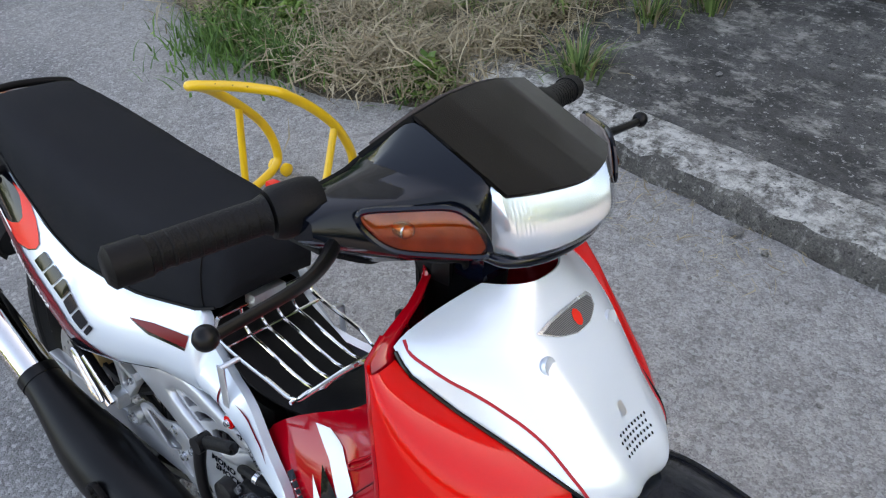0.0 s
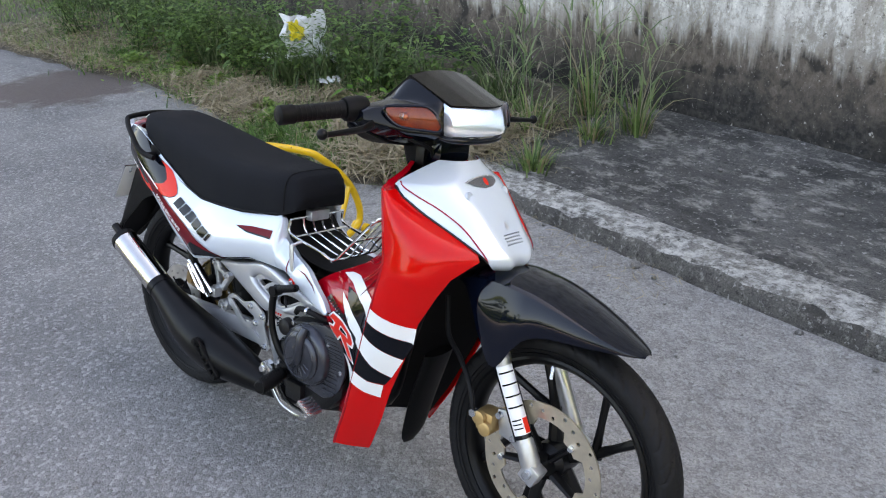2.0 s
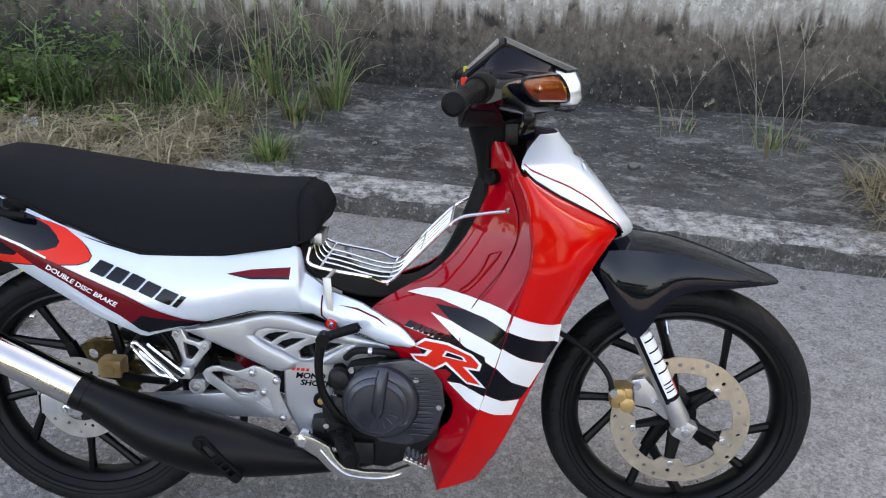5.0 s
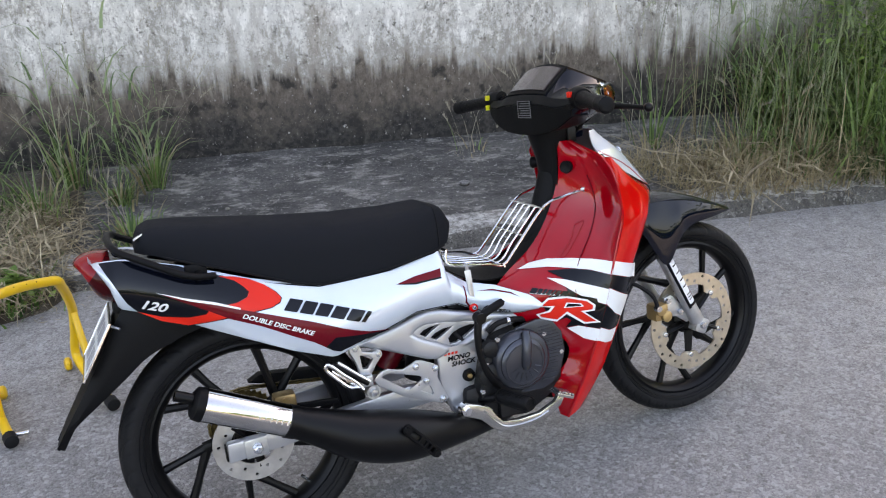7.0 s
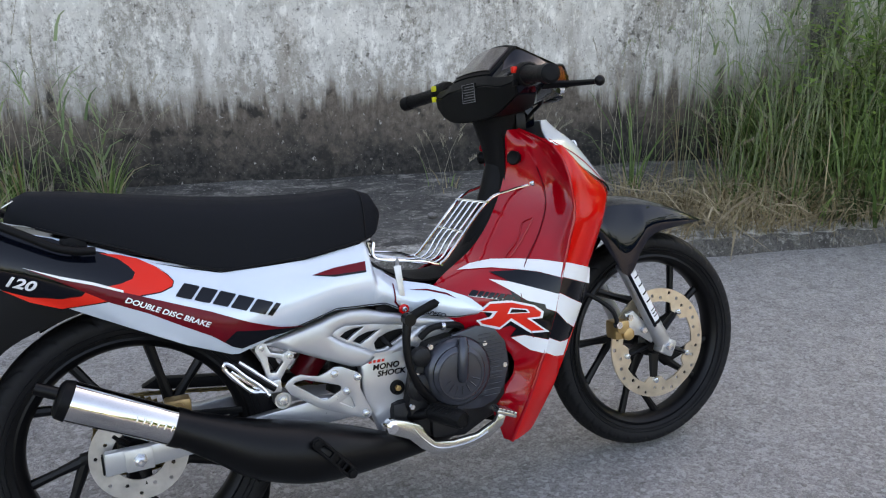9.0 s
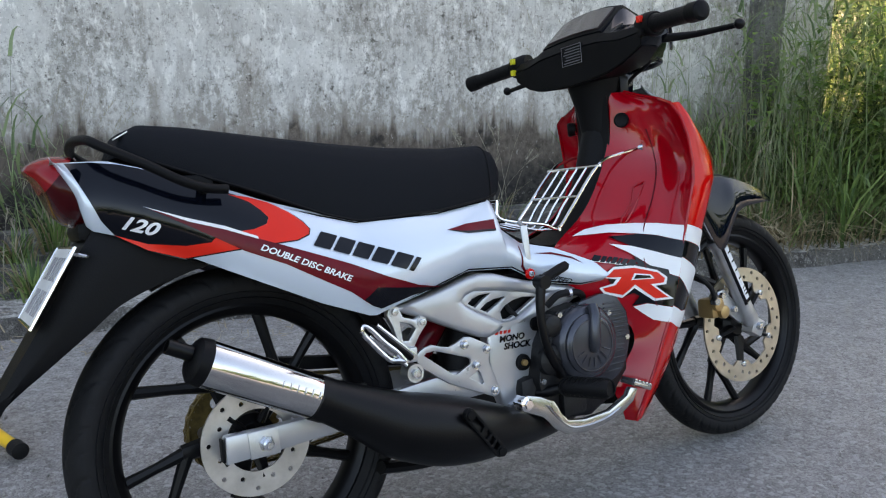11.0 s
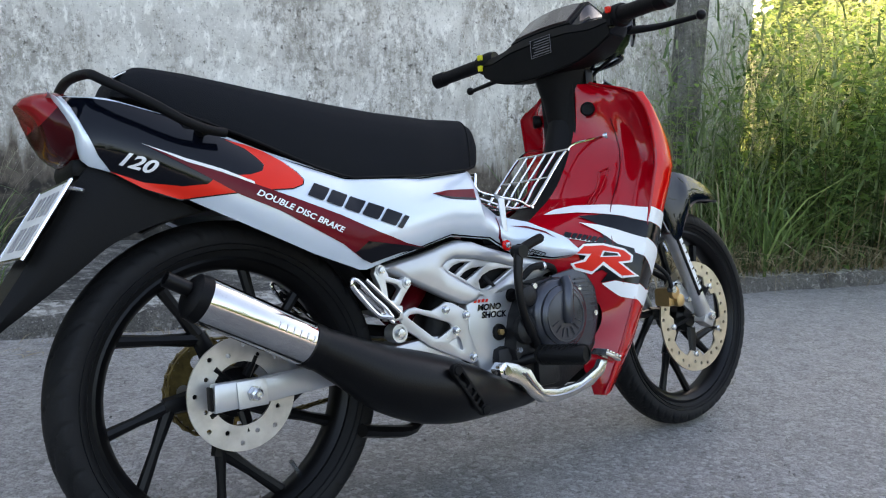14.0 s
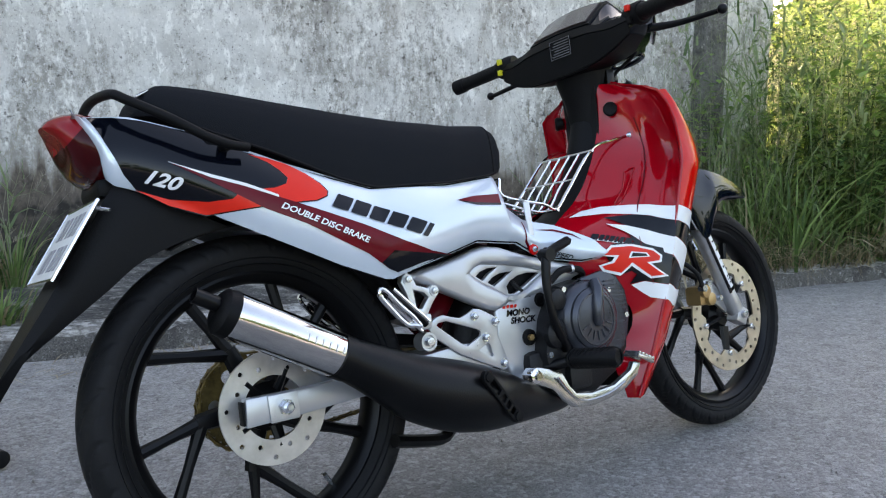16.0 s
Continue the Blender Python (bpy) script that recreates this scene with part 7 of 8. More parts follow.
for s in (-1, 1):
    pts = []
    for k, z in enumerate(np.linspace(0.824, 0.690, 16)):
        u = 0.985 - 0.20 * math.sin(math.pi * k / 15) ** 1.2
        p = nose_point(z, s * u)
        pts.append((p.x + 0.0002, p.y, p.z, 0.0021))
    part("red_line", tube(pts, seg=6, flat=0.6, smoothed=3), CRIMSON, nose)
    part("seam_line", tube([(*(nose_point(z, s * 1.0) + Vector((0.001, s * 0.001, 0))), 0.0022) for z in np.linspace(0.816, 0.69, 14)], seg=6), BLACK_DECAL, nose)

# black tunnel and inner fender
TUN = [(0.835, 0.86, 0.052), (0.838, 0.76, 0.050), (0.825, 0.70, 0.050), (0.785, 0.63, 0.050), (0.735, 0.575, 0.054), (0.68, 0.548, 0.062), (0.62, 0.545, 0.075), (0.56, 0.560, 0.085), (0.505, 0.592, 0.080), (0.482, 0.625, 0.075)]
bm = bmesh.new()
sheet(bm, [[Vector((x - 0.010 * (1 - u * u), u * w, z + 0.008 * (1 - u * u))) for u in np.linspace(-1, 1, 9)] for x, z, w in spline(TUN, 4)])
part("tunnel_cover", thick(bm, 0.004, (-0.7, 0, 0.7)), BLACK_PLASTIC, bike, "matt black centre tunnel cover")
bm = bmesh.new()
sheet(bm, [[Vector((lerp(FRONT_X, z) - 0.012 - 0.10 * (1 - u * u), u * (lerp(FRONT_D, z) - 0.004), z)) for u in np.linspace(-1, 1, 13)] for z in np.linspace(0.19, 0.69, 22)])
part("inner_fender", thick(bm, 0.003, (1, 0, 0)), BLACK_PLASTIC, bike)
part("mud_flap", tube([(0.93, 0, 0.42, 0.05), (0.895, 0, 0.30, 0.048), (0.872, 0, 0.20, 0.04), (0.862, 0.0, 0.165, 0.02)], seg=12, smoothed=3, flat=0.25), BLACK_PLASTIC, bike)
part("down_tube", tube([(0.90, 0.0, 0.62), (0.83, 0, 0.40), (0.78, 0, 0.24), (0.62, 0, 0.19)], 0.018, 10, 4), BLACK_WHEEL, bike)
part("exhaust_bend", tube([(0.76, -0.03, 0.40), (0.80, -0.05, 0.34), (0.79, -0.07, 0.25), (0.70, -0.06, 0.205)], 0.017, 12, 4), EXHAUST_BLACK, bike)

# ---- fork, front fender, caliper ----
def steer(ob):
    """Turns a part of the steering a little to the left, about the steering head."""
    pivot = Matrix.Translation((1.0, 0, 0.75))
    axis = Vector((-0.46, 0, 0.89))
    ob.matrix_basis = pivot @ Matrix.Rotation(radians(2.0), 4, axis) @ pivot.inverted() @ ob.matrix_basis
    return ob


SHIFT = Matrix.Translation((0, 0.026, 0.004))
for s in (-1, 1):
    y = s * 0.088
    lower = part("fork_leg", tube([(1.250, y, 0.270, 0.017), (1.238, y, 0.300, 0.021), (1.222, y, 0.332, 0.019), (1.143, y, 0.488, 0.019), (1.141, y, 0.492, 0.0205), (1.135, y, 0.503, 0.0205)], seg=20), ALLOY, bike, "silver front fork leg with sponsor stripes")
    part("fork_tube", tube([(1.150, y, 0.475), (1.125, y * 0.9, 0.525), (1.08, y * 0.8, 0.61)], 0.0125, 16), CHROME, lower)
    part("axle_clamp", block((1.228, y - 0.018, 0.258), (1.268, y + 0.016, 0.300), 0.006, turn=Matrix.Rotation(0.48, 4, "Y")), ALLOY, lower)
    part("axle_end", lathe([(0, 0), (0, 0.010), (s * 0.012, 0.009), (s * 0.013, 0)], (1.247, y + s * 0.016, 0.281), seg=12), BOLT, lower)
    if s < 0:
        # sticker: pale wrap with dark and red blocks
        d = Vector((1.143 - 1.222, 0, 0.488 - 0.332))
        o = Vector((1.222, y, 0.332))
        for name, mat, t0, t1, a0, a1, rr in [("sticker", WHITE_DECAL, 0.08, 0.95, -1.5, 1.5, 0.0195), ("sticker_edge", BLACK_DECAL, 0.06, 0.97, 0.9, 1.35, 0.0199), ("sticker_edge", BLACK_DECAL, 0.06, 0.97, -1.5, -1.1, 0.0199), ("sticker_block", RED_DECAL, 0.14, 0.32, 0.25, 0.9, 0.0200), ("sticker_block", BLACK_DECAL, 0.08, 0.13, -1.2, 0.9, 0.0200), ("sticker_bar", BLACK_DECAL, 0.20, 0.215, -0.9, 0.1, 0.0200), ("sticker_bar", BLACK_DECAL, 0.25, 0.265, -0.9, 0.1, 0.0200), ("sticker_bar", BLACK_DECAL, 0.30, 0.315, -0.9, 0.1, 0.0200), ("sticker_bar", BLACK_DECAL, 0.45, 0.47, -0.9, 0.8, 0.0200), ("sticker_bar", BLACK_DECAL, 0.58, 0.60, -0.9, 0.8, 0.0200), ("sticker_bar", BLACK_DECAL, 0.72, 0.74, -0.9, 0.8, 0.0200), ("sticker_bar", BLACK_DECAL, 0.86, 0.88, -0.9, 0.8, 0.0200)]:
            u, v = Vector((0, -1, 0)), d.normalized().cross(Vector((0, -1, 0)))
            bm = bmesh.new()
            sheet(bm, [[o + d * t + (u * math.cos(a) + v * math.sin(a)) * rr for a in np.linspace(a0 + 0.85, a1 + 0.85, 9)] for t in (t0, (t0 + t1) / 2, t1)])
            bmesh.ops.recalc_face_normals(bm, faces=bm.faces[:])
            part(name, bm, mat, lower)
part("lower_yoke", block((1.02, -0.085, 0.615), (1.07, 0.085, 0.645), 0.01), BLACK_WHEEL, bike)
part("front_axle", rod((1.247, -0.10, 0.281), (1.247, 0.10, 0.281), 0.007), STEEL, front_wheel)
cal = part("front_caliper", block((1.098, -0.098, 0.318), (1.142, -0.052, 0.365), 0.010), GOLD, bike, "gold twin-piston front brake caliper")
for dx, dz in ((0.012, 0.030), (0.030, 0.010)):
    part("piston_cover", lathe([(0, 0), (0, 0.016), (-0.010, 0.015), (-0.012, 0.010), (-0.012, 0)], (1.10 + dx, -0.098, 0.322 + dz), seg=20), GOLD, cal)
part("caliper_bracket", slab([(1.140, 0.375), (1.165, 0.380), (1.200, 0.345), (1.235, 0.300), (1.215, 0.290), (1.180, 0.315), (1.150, 0.320)], -0.080, -0.070, bevel=0.003), ALLOY, cal)
for x, z in ((1.150, 0.366), (1.190, 0.328)):
    part("bolt", lathe([(0, 0), (0, 0.008), (-0.010, 0.008), (-0.010, 0)], (x, -0.080, z), seg=6), BOLT, cal)
part("banjo_bolt", lathe([(0, 0), (0, 0.009), (-0.016, 0.009), (-0.016, 0)], (1.100, -0.098, 0.360), seg=6), BOLT, cal)
part("brake_hose", tube([(1.098, -0.108, 0.362), (1.088, -0.105, 0.395), (1.06, -0.09, 0.425), (1.02, -0.07, 0.45), (0.97, -0.05, 0.48), (0.95, -0.04, 0.56)], 0.0055, 10, 6), RUBBER, cal)

for ob in bike.children:
    if ob.name.split(".")[0] in ("front_wheel", "fork_leg", "front_caliper", "lower_yoke"):
        ob.matrix_basis = SHIFT @ ob.matrix_basis

# fender: a long beak over the wheel with side skirts
FEN = [(1.005, 0.640, 0.062), (1.050, 0.662, 0.074), (1.110, 0.671, 0.080), (1.160, 0.668, 0.080), (1.210, 0.660, 0.077), (1.270, 0.643, 0.070), (1.330, 0.621, 0.059), (1.380, 0.600, 0.043), (1.408, 0.588, 0.026), (1.418, 0.582, 0.012)]
SKIRT = [(1.005, 0.630), (1.035, 0.620), (1.065, 0.580), (1.095, 0.528), (1.118, 0.490), (1.130, 0.481), (1.143, 0.484), (1.156, 0.500), (1.172, 0.530), (1.195, 0.558), (1.22, 0.571), (1.25, 0.577), (1.30, 0.579), (1.37, 0.581), (1.418, 0.579)]
bm = bmesh.new()
rows = []
for x, z, w in spline(FEN, 9):
    low = lerp(SKIRT, x)
    ridge = z - 0.018 * w / 0.08
    wide = w + 0.026 * min(1, max(0, (ridge - low) / 0.10))
    half = [(w * u, ridge + (z - ridge) * (1 - u ** 2.2)) for u in (0.0, 0.2, 0.4, 0.6, 0.8, 0.94, 1.0)]
    half += [(w + (wide - w) * (0.35 * math.sin(v * 3.14) + 0.5 * v), ridge + (min(low, ridge - 0.002) - ridge) * v) for v in (0.05, 0.12, 0.2, 0.3, 0.4, 0.5, 0.6, 0.7, 0.8, 0.9, 1.0)]
    rows.append([Vector((x, -a, c)) for a, c in reversed(half)] + [Vector((x, a, c)) for a, c in half[1:]])
sheet(bm, rows)
fender = part("front_fender", thick(bm, 0.003, (0, 0, 1)), BLACK_GLOSS, bike, "gloss black beak-shaped front fender", sharp=32)
fender.location.y = 0.010

# ---- handlebar, cowl, lights ----
bm = bmesh.new()
rings = []
# corners of each cross-section: rear foot, rear middle, rear top, crest, front top, front foot, belly
COWL = [
    (-0.212, [(0.808, 0.934), (0.806, 0.944), (0.810, 0.952), (0.83, 0.958), (0.850, 0.956), (0.852, 0.940), (0.83, 0.932)]),
    (-0.195, [(0.797, 0.919), (0.794, 0.943), (0.801, 0.956), (0.83, 0.966), (0.862, 0.966), (0.872, 0.935), (0.84, 0.918)]),
    (-0.150, [(0.790, 0.895), (0.786, 0.938), (0.796, 0.957), (0.832, 0.974), (0.896, 0.973), (0.918, 0.921), (0.86, 0.897)]),
    (-0.115, [(0.787, 0.884), (0.782, 0.942), (0.793, 0.959), (0.836, 0.980), (0.924, 0.977), (0.948, 0.920), (0.86, 0.890)]),
    (-0.105, [(0.786, 0.882), (0.781, 0.944), (0.792, 0.961), (0.846, 0.995), (0.946, 0.978), (0.962, 0.917), (0.86, 0.889)]),
    (-0.092, [(0.785, 0.880), (0.780, 0.946), (0.791, 0.966), (0.860, 1.024), (0.952, 0.985), (0.958, 0.914), (0.86, 0.887)]),
    (-0.045, [(0.783, 0.876), (0.779, 0.948), (0.790, 0.969), (0.861, 1.033), (0.954, 0.992), (0.960, 0.912), (0.86, 0.884)]),
    (0.0, [(0.783, 0.875), (0.779, 0.949), (0.790, 0.970), (0.860, 1.035), (0.955, 0.994), (0.960, 0.911), (0.86, 0.883)]),
]
full = COWL + [(-y, c) for y, c in reversed(COWL[:-1])]
for y, c in full:
    ring, n = [], len(c)
    for i in range(n):
        p, q, r = Vector((c[i - 1][0], y, c[i - 1][1])), Vector((c[i][0], y, c[i][1])), Vector((c[(i + 1) % n][0], y, c[(i + 1) % n][1]))
        a, b = q + (p - q) * 0.14, q + (r - q) * 0.14
        ring += [a, (a + b) / 4 + q / 2, b, q + (r - q) * 0.5]
    rings.append(ring)
capped(bm, sheet(bm, rings, True))
cowl = steer(part("handlebar_cowl", bm, BLACK_SATIN, bike, "gloss black handlebar cowl", sharp=30))


def skin(s0, s1, i, j, t0, t1, lift, n=13):
    """A sheet over the cowl between two corners, from half width s0 to s1."""
    rows = []
    for t in np.linspace(t0, t1, 9):
        row = []
        for y in np.linspace(s0, s1, n):
            c = [[lerp([(h, k[m][q]) for h, k in full], y) for q in (0, 1)] for m in (i, j)]
            x, z = (c[0][q] + (c[1][q] - c[0][q]) * t for q in (0, 1))
            d = Vector((c[1][0] - c[0][0], 0, c[1][1] - c[0][1])).normalized()
            row.append(Vector((x - d.z * lift, y, z + d.x * lift)))
        rows.append(row)
    bm = bmesh.new()
    sheet(bm, rows)
    return bm


part("rear_cover", thick(skin(-0.195, 0.195, 0, 1, 0.0, 0.97, 0.004, 33), 0.006, (-1, 0, 0)), BLACK_PLASTIC, cowl, "matt black rear half of the cowl")
part("rear_brow", thick(skin(-0.195, 0.195, 1, 2, 0.0, 0.97, 0.003, 33), 0.005, (-1, 0, 0.5)), BLACK_PLASTIC, cowl)
part("belly_cover", thick(skin(-0.195, 0.195, 6, 0, 0.0, 1.0, 0.003, 33), 0.005, (0, 0, -1)), BLACK_PLASTIC, cowl)
part("meter", thick(skin(-0.092, 0.092, 2, 3, 0.03, 0.99, 0.004), 0.006, (0, 0, 1)), BLACK_PLASTIC, cowl)
part("meter_glass", thick(skin(-0.080, 0.080, 2, 3, 0.12, 0.90, 0.008), 0.004, (0, 0, 1)), SCREEN, cowl, "dusty meter glass")
bm = skin(-0.092, 0.092, 3, 4, 0.0, 1.17, 0.004)
for v in bm.verts:
    k = max(0, (v.co.x - 0.85) / 0.12) ** 3 * (1 - (v.co.y / 0.092) ** 2)
    v.co += Vector((0.026 * k, 0, -0.008 * k))
bmesh.ops.subdivide_edges(bm, edges=bm.edges[:], cuts=1)
part("visor", thick(bm, 0.005, (0, 0, 1)), SMOKE, cowl, "dusty smoked visor over the headlight")
# headlight
def lens_row(z, x_edge, x_mid, w, n=97):
    row = [Vector((x_edge + (x_mid - x_edge) * (1 - abs(u) ** 2.4), u * w, z)) for u in np.linspace(-1, 1, n)]
    # the sides wrap back to the cowl
    for s in (-1, 1):
        side = [Vector((x_edge + (0.944 - x_edge) * k, s * (w + 0.006 * k), z)) for k in (0.35, 0.7, 1.0)]
        row = side[::-1] + row if s < 0 else row + side
    return row


bm = bmesh.new()
rows = [lens_row(0.985, 0.955, 0.982, 0.086), lens_row(0.980, 0.968, 0.996, 0.088), lens_row(0.955, 0.980, 1.009, 0.088), lens_row(0.930, 0.988, 1.013, 0.087), lens_row(0.922, 0.986, 1.008, 0.085), lens_row(0.917, 0.970, 0.990, 0.082)]
sheet(bm, rows)
lens = part("headlight", thick(bm, 0.003, (1, 0, 0)), LENS, cowl, "clear ribbed headlight lens")
lens.visible_shadow = False
bm = bmesh.new()
# fine upright ribs
sheet(bm, [[p + Vector((-0.0050 - 0.0034 * (i % 2), 0, 0)) for i, p in enumerate(r)] for r in rows])
part("reflector", thick(bm, 0.002, (1, 0, 0)), REFLECTOR, lens)
# indicators
for s in (-1, 1):
    def lens_at(f, v, out, grow=1.0):
        """A slanted, round-cornered lens: f along it from front to rear, v from its lower to its upper edge."""
        v = v * (1 - abs(2 * f - 1) ** 7) ** 0.5
        h, e = (0.0238 - 0.0055 * f) * grow, 0.5 + (f - 0.5) * grow
        return Vector((0.9645 - 0.073 * e - 0.0125 * v + out, s * (0.122 + 0.064 * e + 0.0105 * v), 0.9545 - 0.0015 * e + h * v))
    steps = [0.5 - 0.5 * math.cos(math.pi * k / 24) for k in range(25)]
    bm = bmesh.new()
    sheet(bm, [[lens_at(f, v, 0.001 + 0.006 * (1 - v * v)) for v in np.linspace(-1, 1, 9)] for f in steps])
    ind = part("indicator", thick(bm, 0.002, (1, s * 0.5, 0)), AMBER, cowl, "amber indicator lens")
    ind.visible_shadow = False
    bm = bmesh.new()
    sheet(bm, [[lens_at(f, v, -0.0025 + 0.001 * math.sin(60 * f)) for v in np.linspace(-1, 1, 5)] for f in steps])
    part("lamp_back", thick(bm, 0.002, (1, s * 0.5, 0)), LAMP_BACK, ind)
    bm = bmesh.new()
    bmesh.ops.create_uvsphere(bm, u_segments=14, v_segments=10, radius=0.0075)
    bmesh.ops.translate(bm, vec=lens_at(0.62, 0.05, -0.003), verts=bm.verts[:])
    part("bulb", bm, BULB, ind)
    part("bulb_holder", rod(lens_at(0.62, 0.1, -0.012), lens_at(0.62, 0.05, -0.002), 0.009, 12), BOLT, ind)
    rim = [lens_at(f, 1, 0.001, 1.05) for f in steps] + [lens_at(f, -1, 0.001, 1.05) for f in reversed(steps)]
    part("lens_rim", tube([tuple(p) for p in rim] + [tuple(rim[0])], 0.003, 6), BLACK_GLOSS, ind)
# label on the rear cover
lab = part("warning_label", block((0.7765, -0.046, 0.916), (0.7805, 0.014, 0.956), 0.0), BLACK_PLASTIC, cowl, "black warning label with white lines")
for k in range(6):
    part("label_line", block((0.7738, -0.042, 0.9205 + k * 0.0058), (0.7760, 0.009 - 0.004 * (k % 3), 0.9222 + k * 0.0058), 0.0), GREY_MARK, lab)
part("label_frame", tube([(0.7745, -0.046, 0.916), (0.7745, 0.014, 0.916), (0.7745, 0.014, 0.956), (0.7745, -0.046, 0.956), (0.7745, -0.046, 0.915)], 0.0008, 4), GREY_MARK, lab)
part("chin_lip", tube([(0.952, -0.092, 0.916), (0.972, -0.084, 0.913), (0.988, -0.05, 0.911), (0.993, 0.0, 0.910), (0.988, 0.05, 0.911), (0.972, 0.084, 0.913), (0.952, 0.092, 0.916)], 0.006, 10, 4), BLACK_GLOSS, cowl)
# stem
part("stem_cover", tube([(0.858, 0, 0.908, 0.070), (0.858, 0, 0.88, 0.064), (0.859, 0, 0.85, 0.056), (0.862, 0, 0.82, 0.050), (0.868, 0, 0.76, 0.046)], seg=16, smoothed=3), BLACK_PLASTIC, bike)
part("stem_front", block((0.875, -0.05, 0.85), (0.925, 0.05, 0.905), 0.012), BLACK_GLOSS, bike)
part("cable_plate", block((0.868, -0.064, 0.845), (0.892, -0.058, 0.885), 0.002), BLACK_WHEEL, bike)
# bars, grips, levers
for s in (-1, 1):
    bar = steer(part("handlebar", tube([(0.825, s * 0.17, 0.958), (0.812, s * 0.215, 0.955), (0.778, s * 0.345, 0.944)], 0.011, 14), BLACK_WHEEL, bike, "black handlebar end"))
    grip = part("grip", tube([(0.808, s * 0.226, 0.9545, 0.019), (0.806, s * 0.232, 0.954, 0.0165), (0.783, s * 0.325, 0.9455, 0.0160), (0.782, s * 0.330, 0.945, 0.0175)], seg=20), GRIP_RUBBER, bar)
    for k in range(9):
        t = k / 8
        p = Vector((0.805 - 0.020 * t, s * (0.238 + 0.083 * t), 0.9535 - 0.0075 * t))
        part("grip_ridge", lathe([(-0.0016, 0.0158), (-0.0010, 0.0164), (0.0010, 0.0164), (0.0016, 0.0158)], p, (-0.24, s * 0.96, -0.085), 20), GRIP_RUBBER, grip)
    part("bar_end", tube([(0.782, s * 0.330, 0.945, 0.0185), (0.775, s * 0.358, 0.9425, 0.0185), (0.774, s * 0.362, 0.9422, 0.013)], seg=20), BLACK_PLASTIC, bar)
    sw = part("switch_housing", tube([(0.823, s * 0.180, 0.957, 0.024), (0.820, s * 0.190, 0.957, 0.026), (0.812, s * 0.218, 0.955, 0.025), (0.810, s * 0.224, 0.9545, 0.022)], seg=18), BLACK_PLASTIC, bar)
    for k in range(2):
        part("switch_mark", block((0.784, s * (0.200 + 0.001 * k) - 0.005, 0.960 - 0.026 * k), (0.794, s * (0.200 + 0.001 * k) + 0.005, 0.973 - 0.026 * k), 0.001), LABEL_YELLOW if s > 0 else RED_DECAL if k == 0 else BLACK_PLASTIC, sw)
    lever = part("lever", tube([(0.852, s * 0.185, 0.934, 0.0075), (0.872, s * 0.215, 0.932, 0.0065), (0.886, s * 0.255, 0.929, 0.0052), (0.888, s * 0.31, 0.926, 0.0044), (0.888, s * 0.345, 0.924, 0.0042)], seg=10, smoothed=4, flat=1.3), BLACK_WHEEL, bar, "black brake lever" if s < 0 else "black clutch lever")
    bm = bmesh.new()
    bmesh.ops.create_uvsphere(bm, u_segments=14, v_segments=10, radius=0.0105)
    bmesh.ops.translate(bm, vec=(0.887, s * 0.353, 0.925), verts=bm.verts[:])
    part("lever_ball", bm, BLACK_WHEEL, lever)
    part("lever_perch", block((0.825, s * 0.185 - 0.012, 0.930), (0.862, s * 0.185 + 0.012, 0.948), 0.004), BLACK_WHEEL, bar)
    part("cable", tube([(0.850, s * 0.165, 0.930), (0.900, s * 0.12, 0.905), (0.905, s * 0.06, 0.880), (0.885, s * 0.03, 0.84)], 0.004, 8, 5), RUBBER, bar)

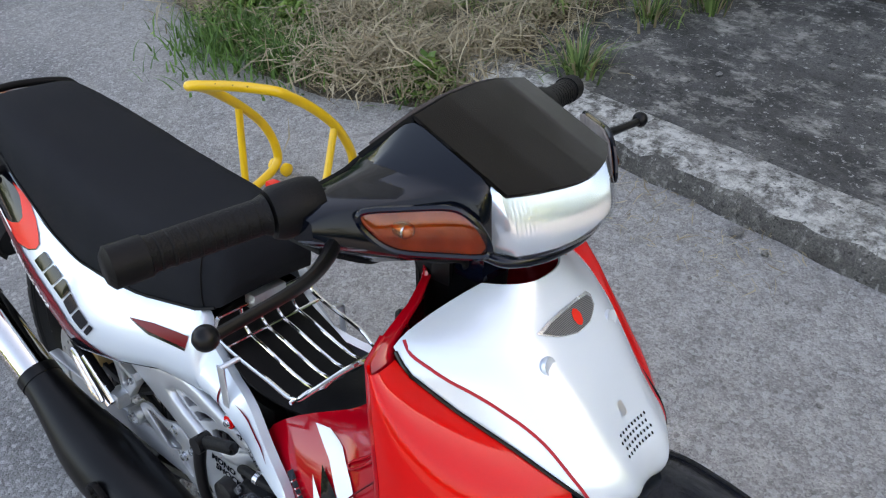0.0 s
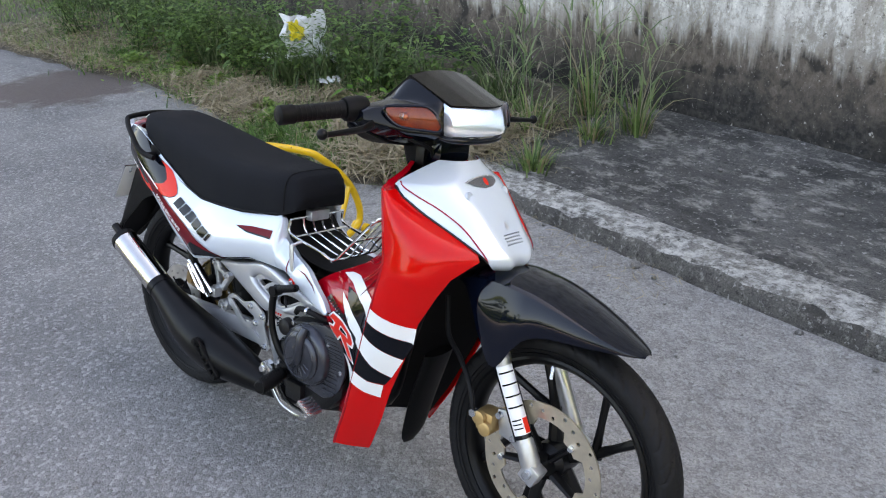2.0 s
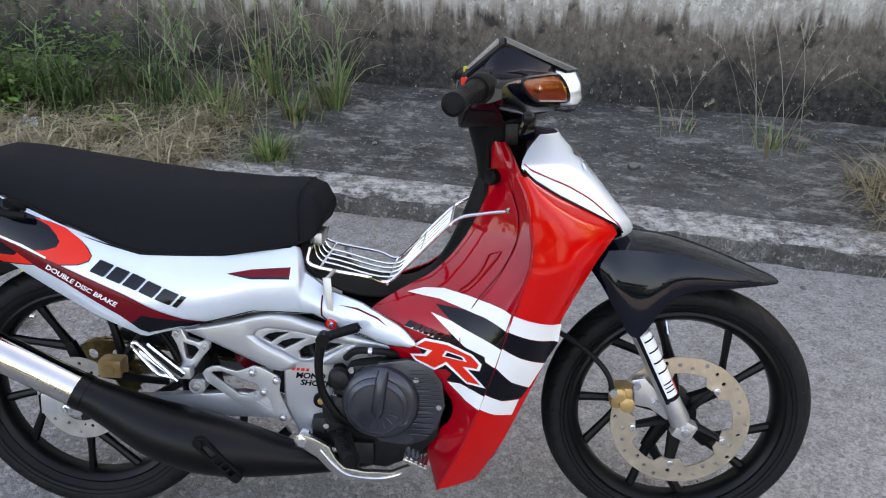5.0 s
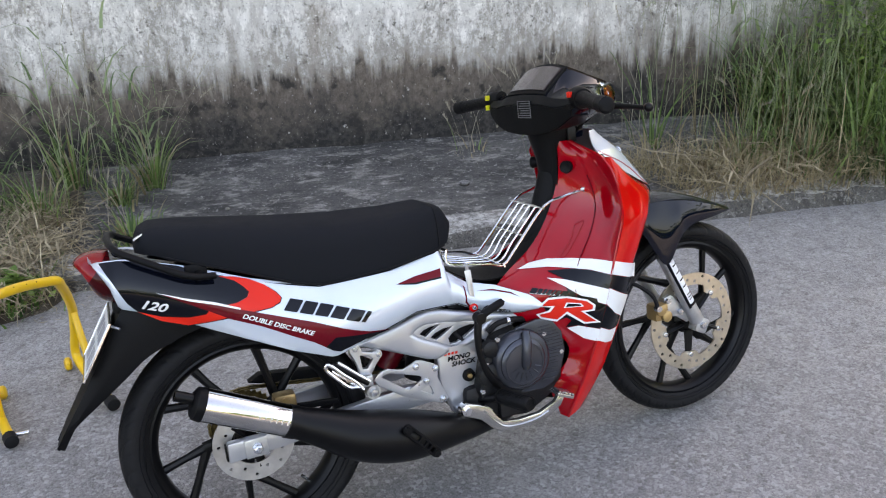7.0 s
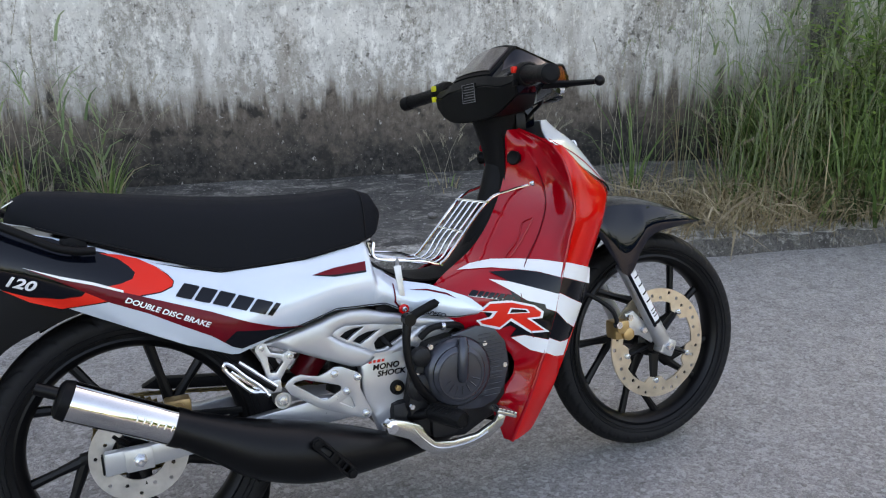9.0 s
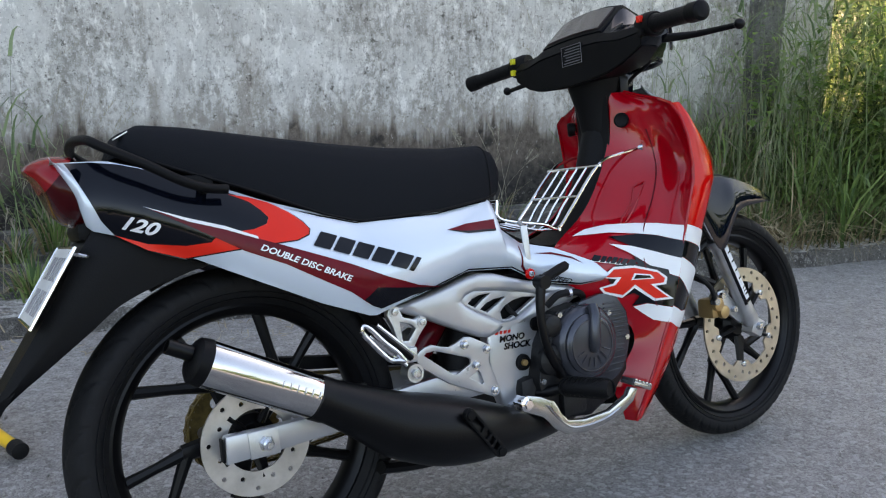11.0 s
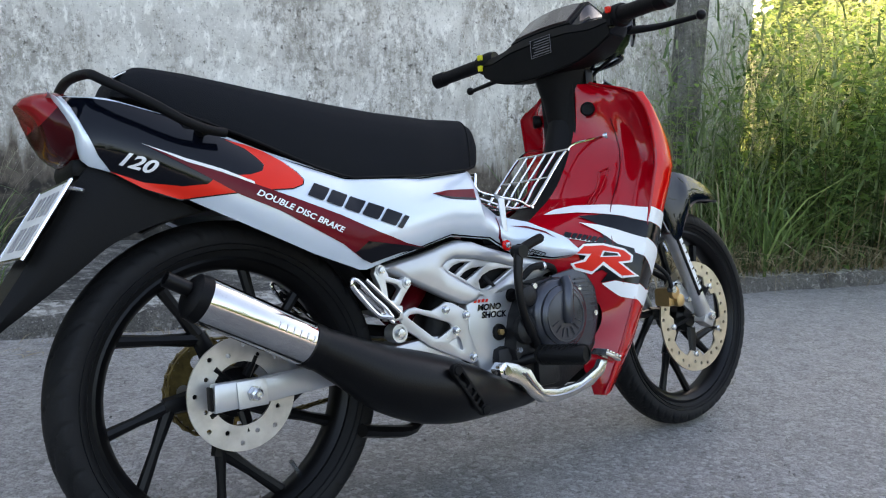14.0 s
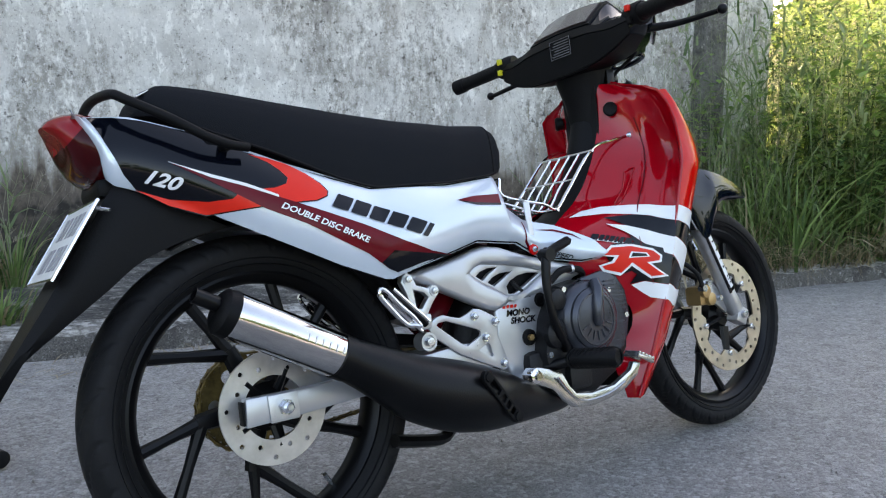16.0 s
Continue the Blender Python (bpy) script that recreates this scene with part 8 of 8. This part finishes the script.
# ---- luggage basket between seat and shield ----
basket = part("basket", tube([(0.503, -0.085, 0.640), (0.500, -0.088, 0.612), (0.53, -0.088, 0.600), (0.61, -0.086, 0.587), (0.652, -0.080, 0.576), (0.69, -0.078, 0.610), (0.775, -0.076, 0.697), (0.83, -0.084, 0.717), (0.886, -0.094, 0.727)], 0.0034, 8, 5), CHROME, bike, "chrome wire luggage basket")
part("wire", tube([(0.503, 0.085, 0.640), (0.500, 0.088, 0.612), (0.53, 0.088, 0.600), (0.61, 0.086, 0.587), (0.652, 0.080, 0.576), (0.69, 0.078, 0.610), (0.775, 0.076, 0.697), (0.83, 0.084, 0.717), (0.886, 0.094, 0.727)], 0.0034, 8, 5), CHROME, basket)
for y in (-0.045, -0.015, 0.015, 0.045):
    part("wire", tube([(0.500, y, 0.640), (0.512, y, 0.606), (0.55, y, 0.594), (0.652, y, 0.574), (0.70, y, 0.62), (0.765, y, 0.688), (0.772, y, 0.697)], 0.0026, 8, 5), CHROME, basket)
for x, z in ((0.503, 0.640), (0.52, 0.600), (0.652, 0.573), (0.772, 0.696)):
    part("cross_wire", rod((x, -0.086, z), (x, 0.086, z), 0.0030, 8), CHROME, basket)
part("cross_wire", rod((0.715, -0.077, 0.636), (0.715, 0.077, 0.636), 0.0026, 8), CHROME, basket)
for s in (-1, 1):
    part("basket_screw", lathe([(-0.004, 0), (-0.004, 0.009), (0.006, 0.008), (0.008, 0)], (0.884, s * 0.095, 0.728), (-0.6, s * -0.75, 0), 16), BOLT, basket)
    part("basket_strap", slab([(0.532, 0.590), (0.548, 0.590), (0.553, 0.500), (0.541, 0.490), (0.540, 0.520)], s * 0.112, s * 0.115, bevel=0.001), ALLOY, basket)
    part("strap_arm", rod((0.54, s * 0.113, 0.588), (0.55, s * 0.088, 0.597), 0.004), ALLOY, basket)
part("seat_lock", block((0.490, -0.03, 0.628), (0.515, 0.03, 0.655), 0.005), ALLOY, bike)
part("mono_lettering", drape(words("MONO", (0.470, 0.3745), 0.0165, -1, 0.2, 1.12, 0.0006), lambda x, z: 0.1005, 0.0012), BLACK_DECAL, bike)
part("shock_lettering", drape(words("SHOCK", (0.479, 0.3595), 0.0165, -2, 0.2, 1.12, 0.0006), lambda x, z: 0.1005, 0.0012), BLACK_DECAL, bike)
part("shock_mark", drape(bars((0.462, 0.390), 0.006, -1, (0.007, 0.006, 0.007, 0.006), 0.003), lambda x, z: 0.1005, 0.0012), RED_DECAL, bike)
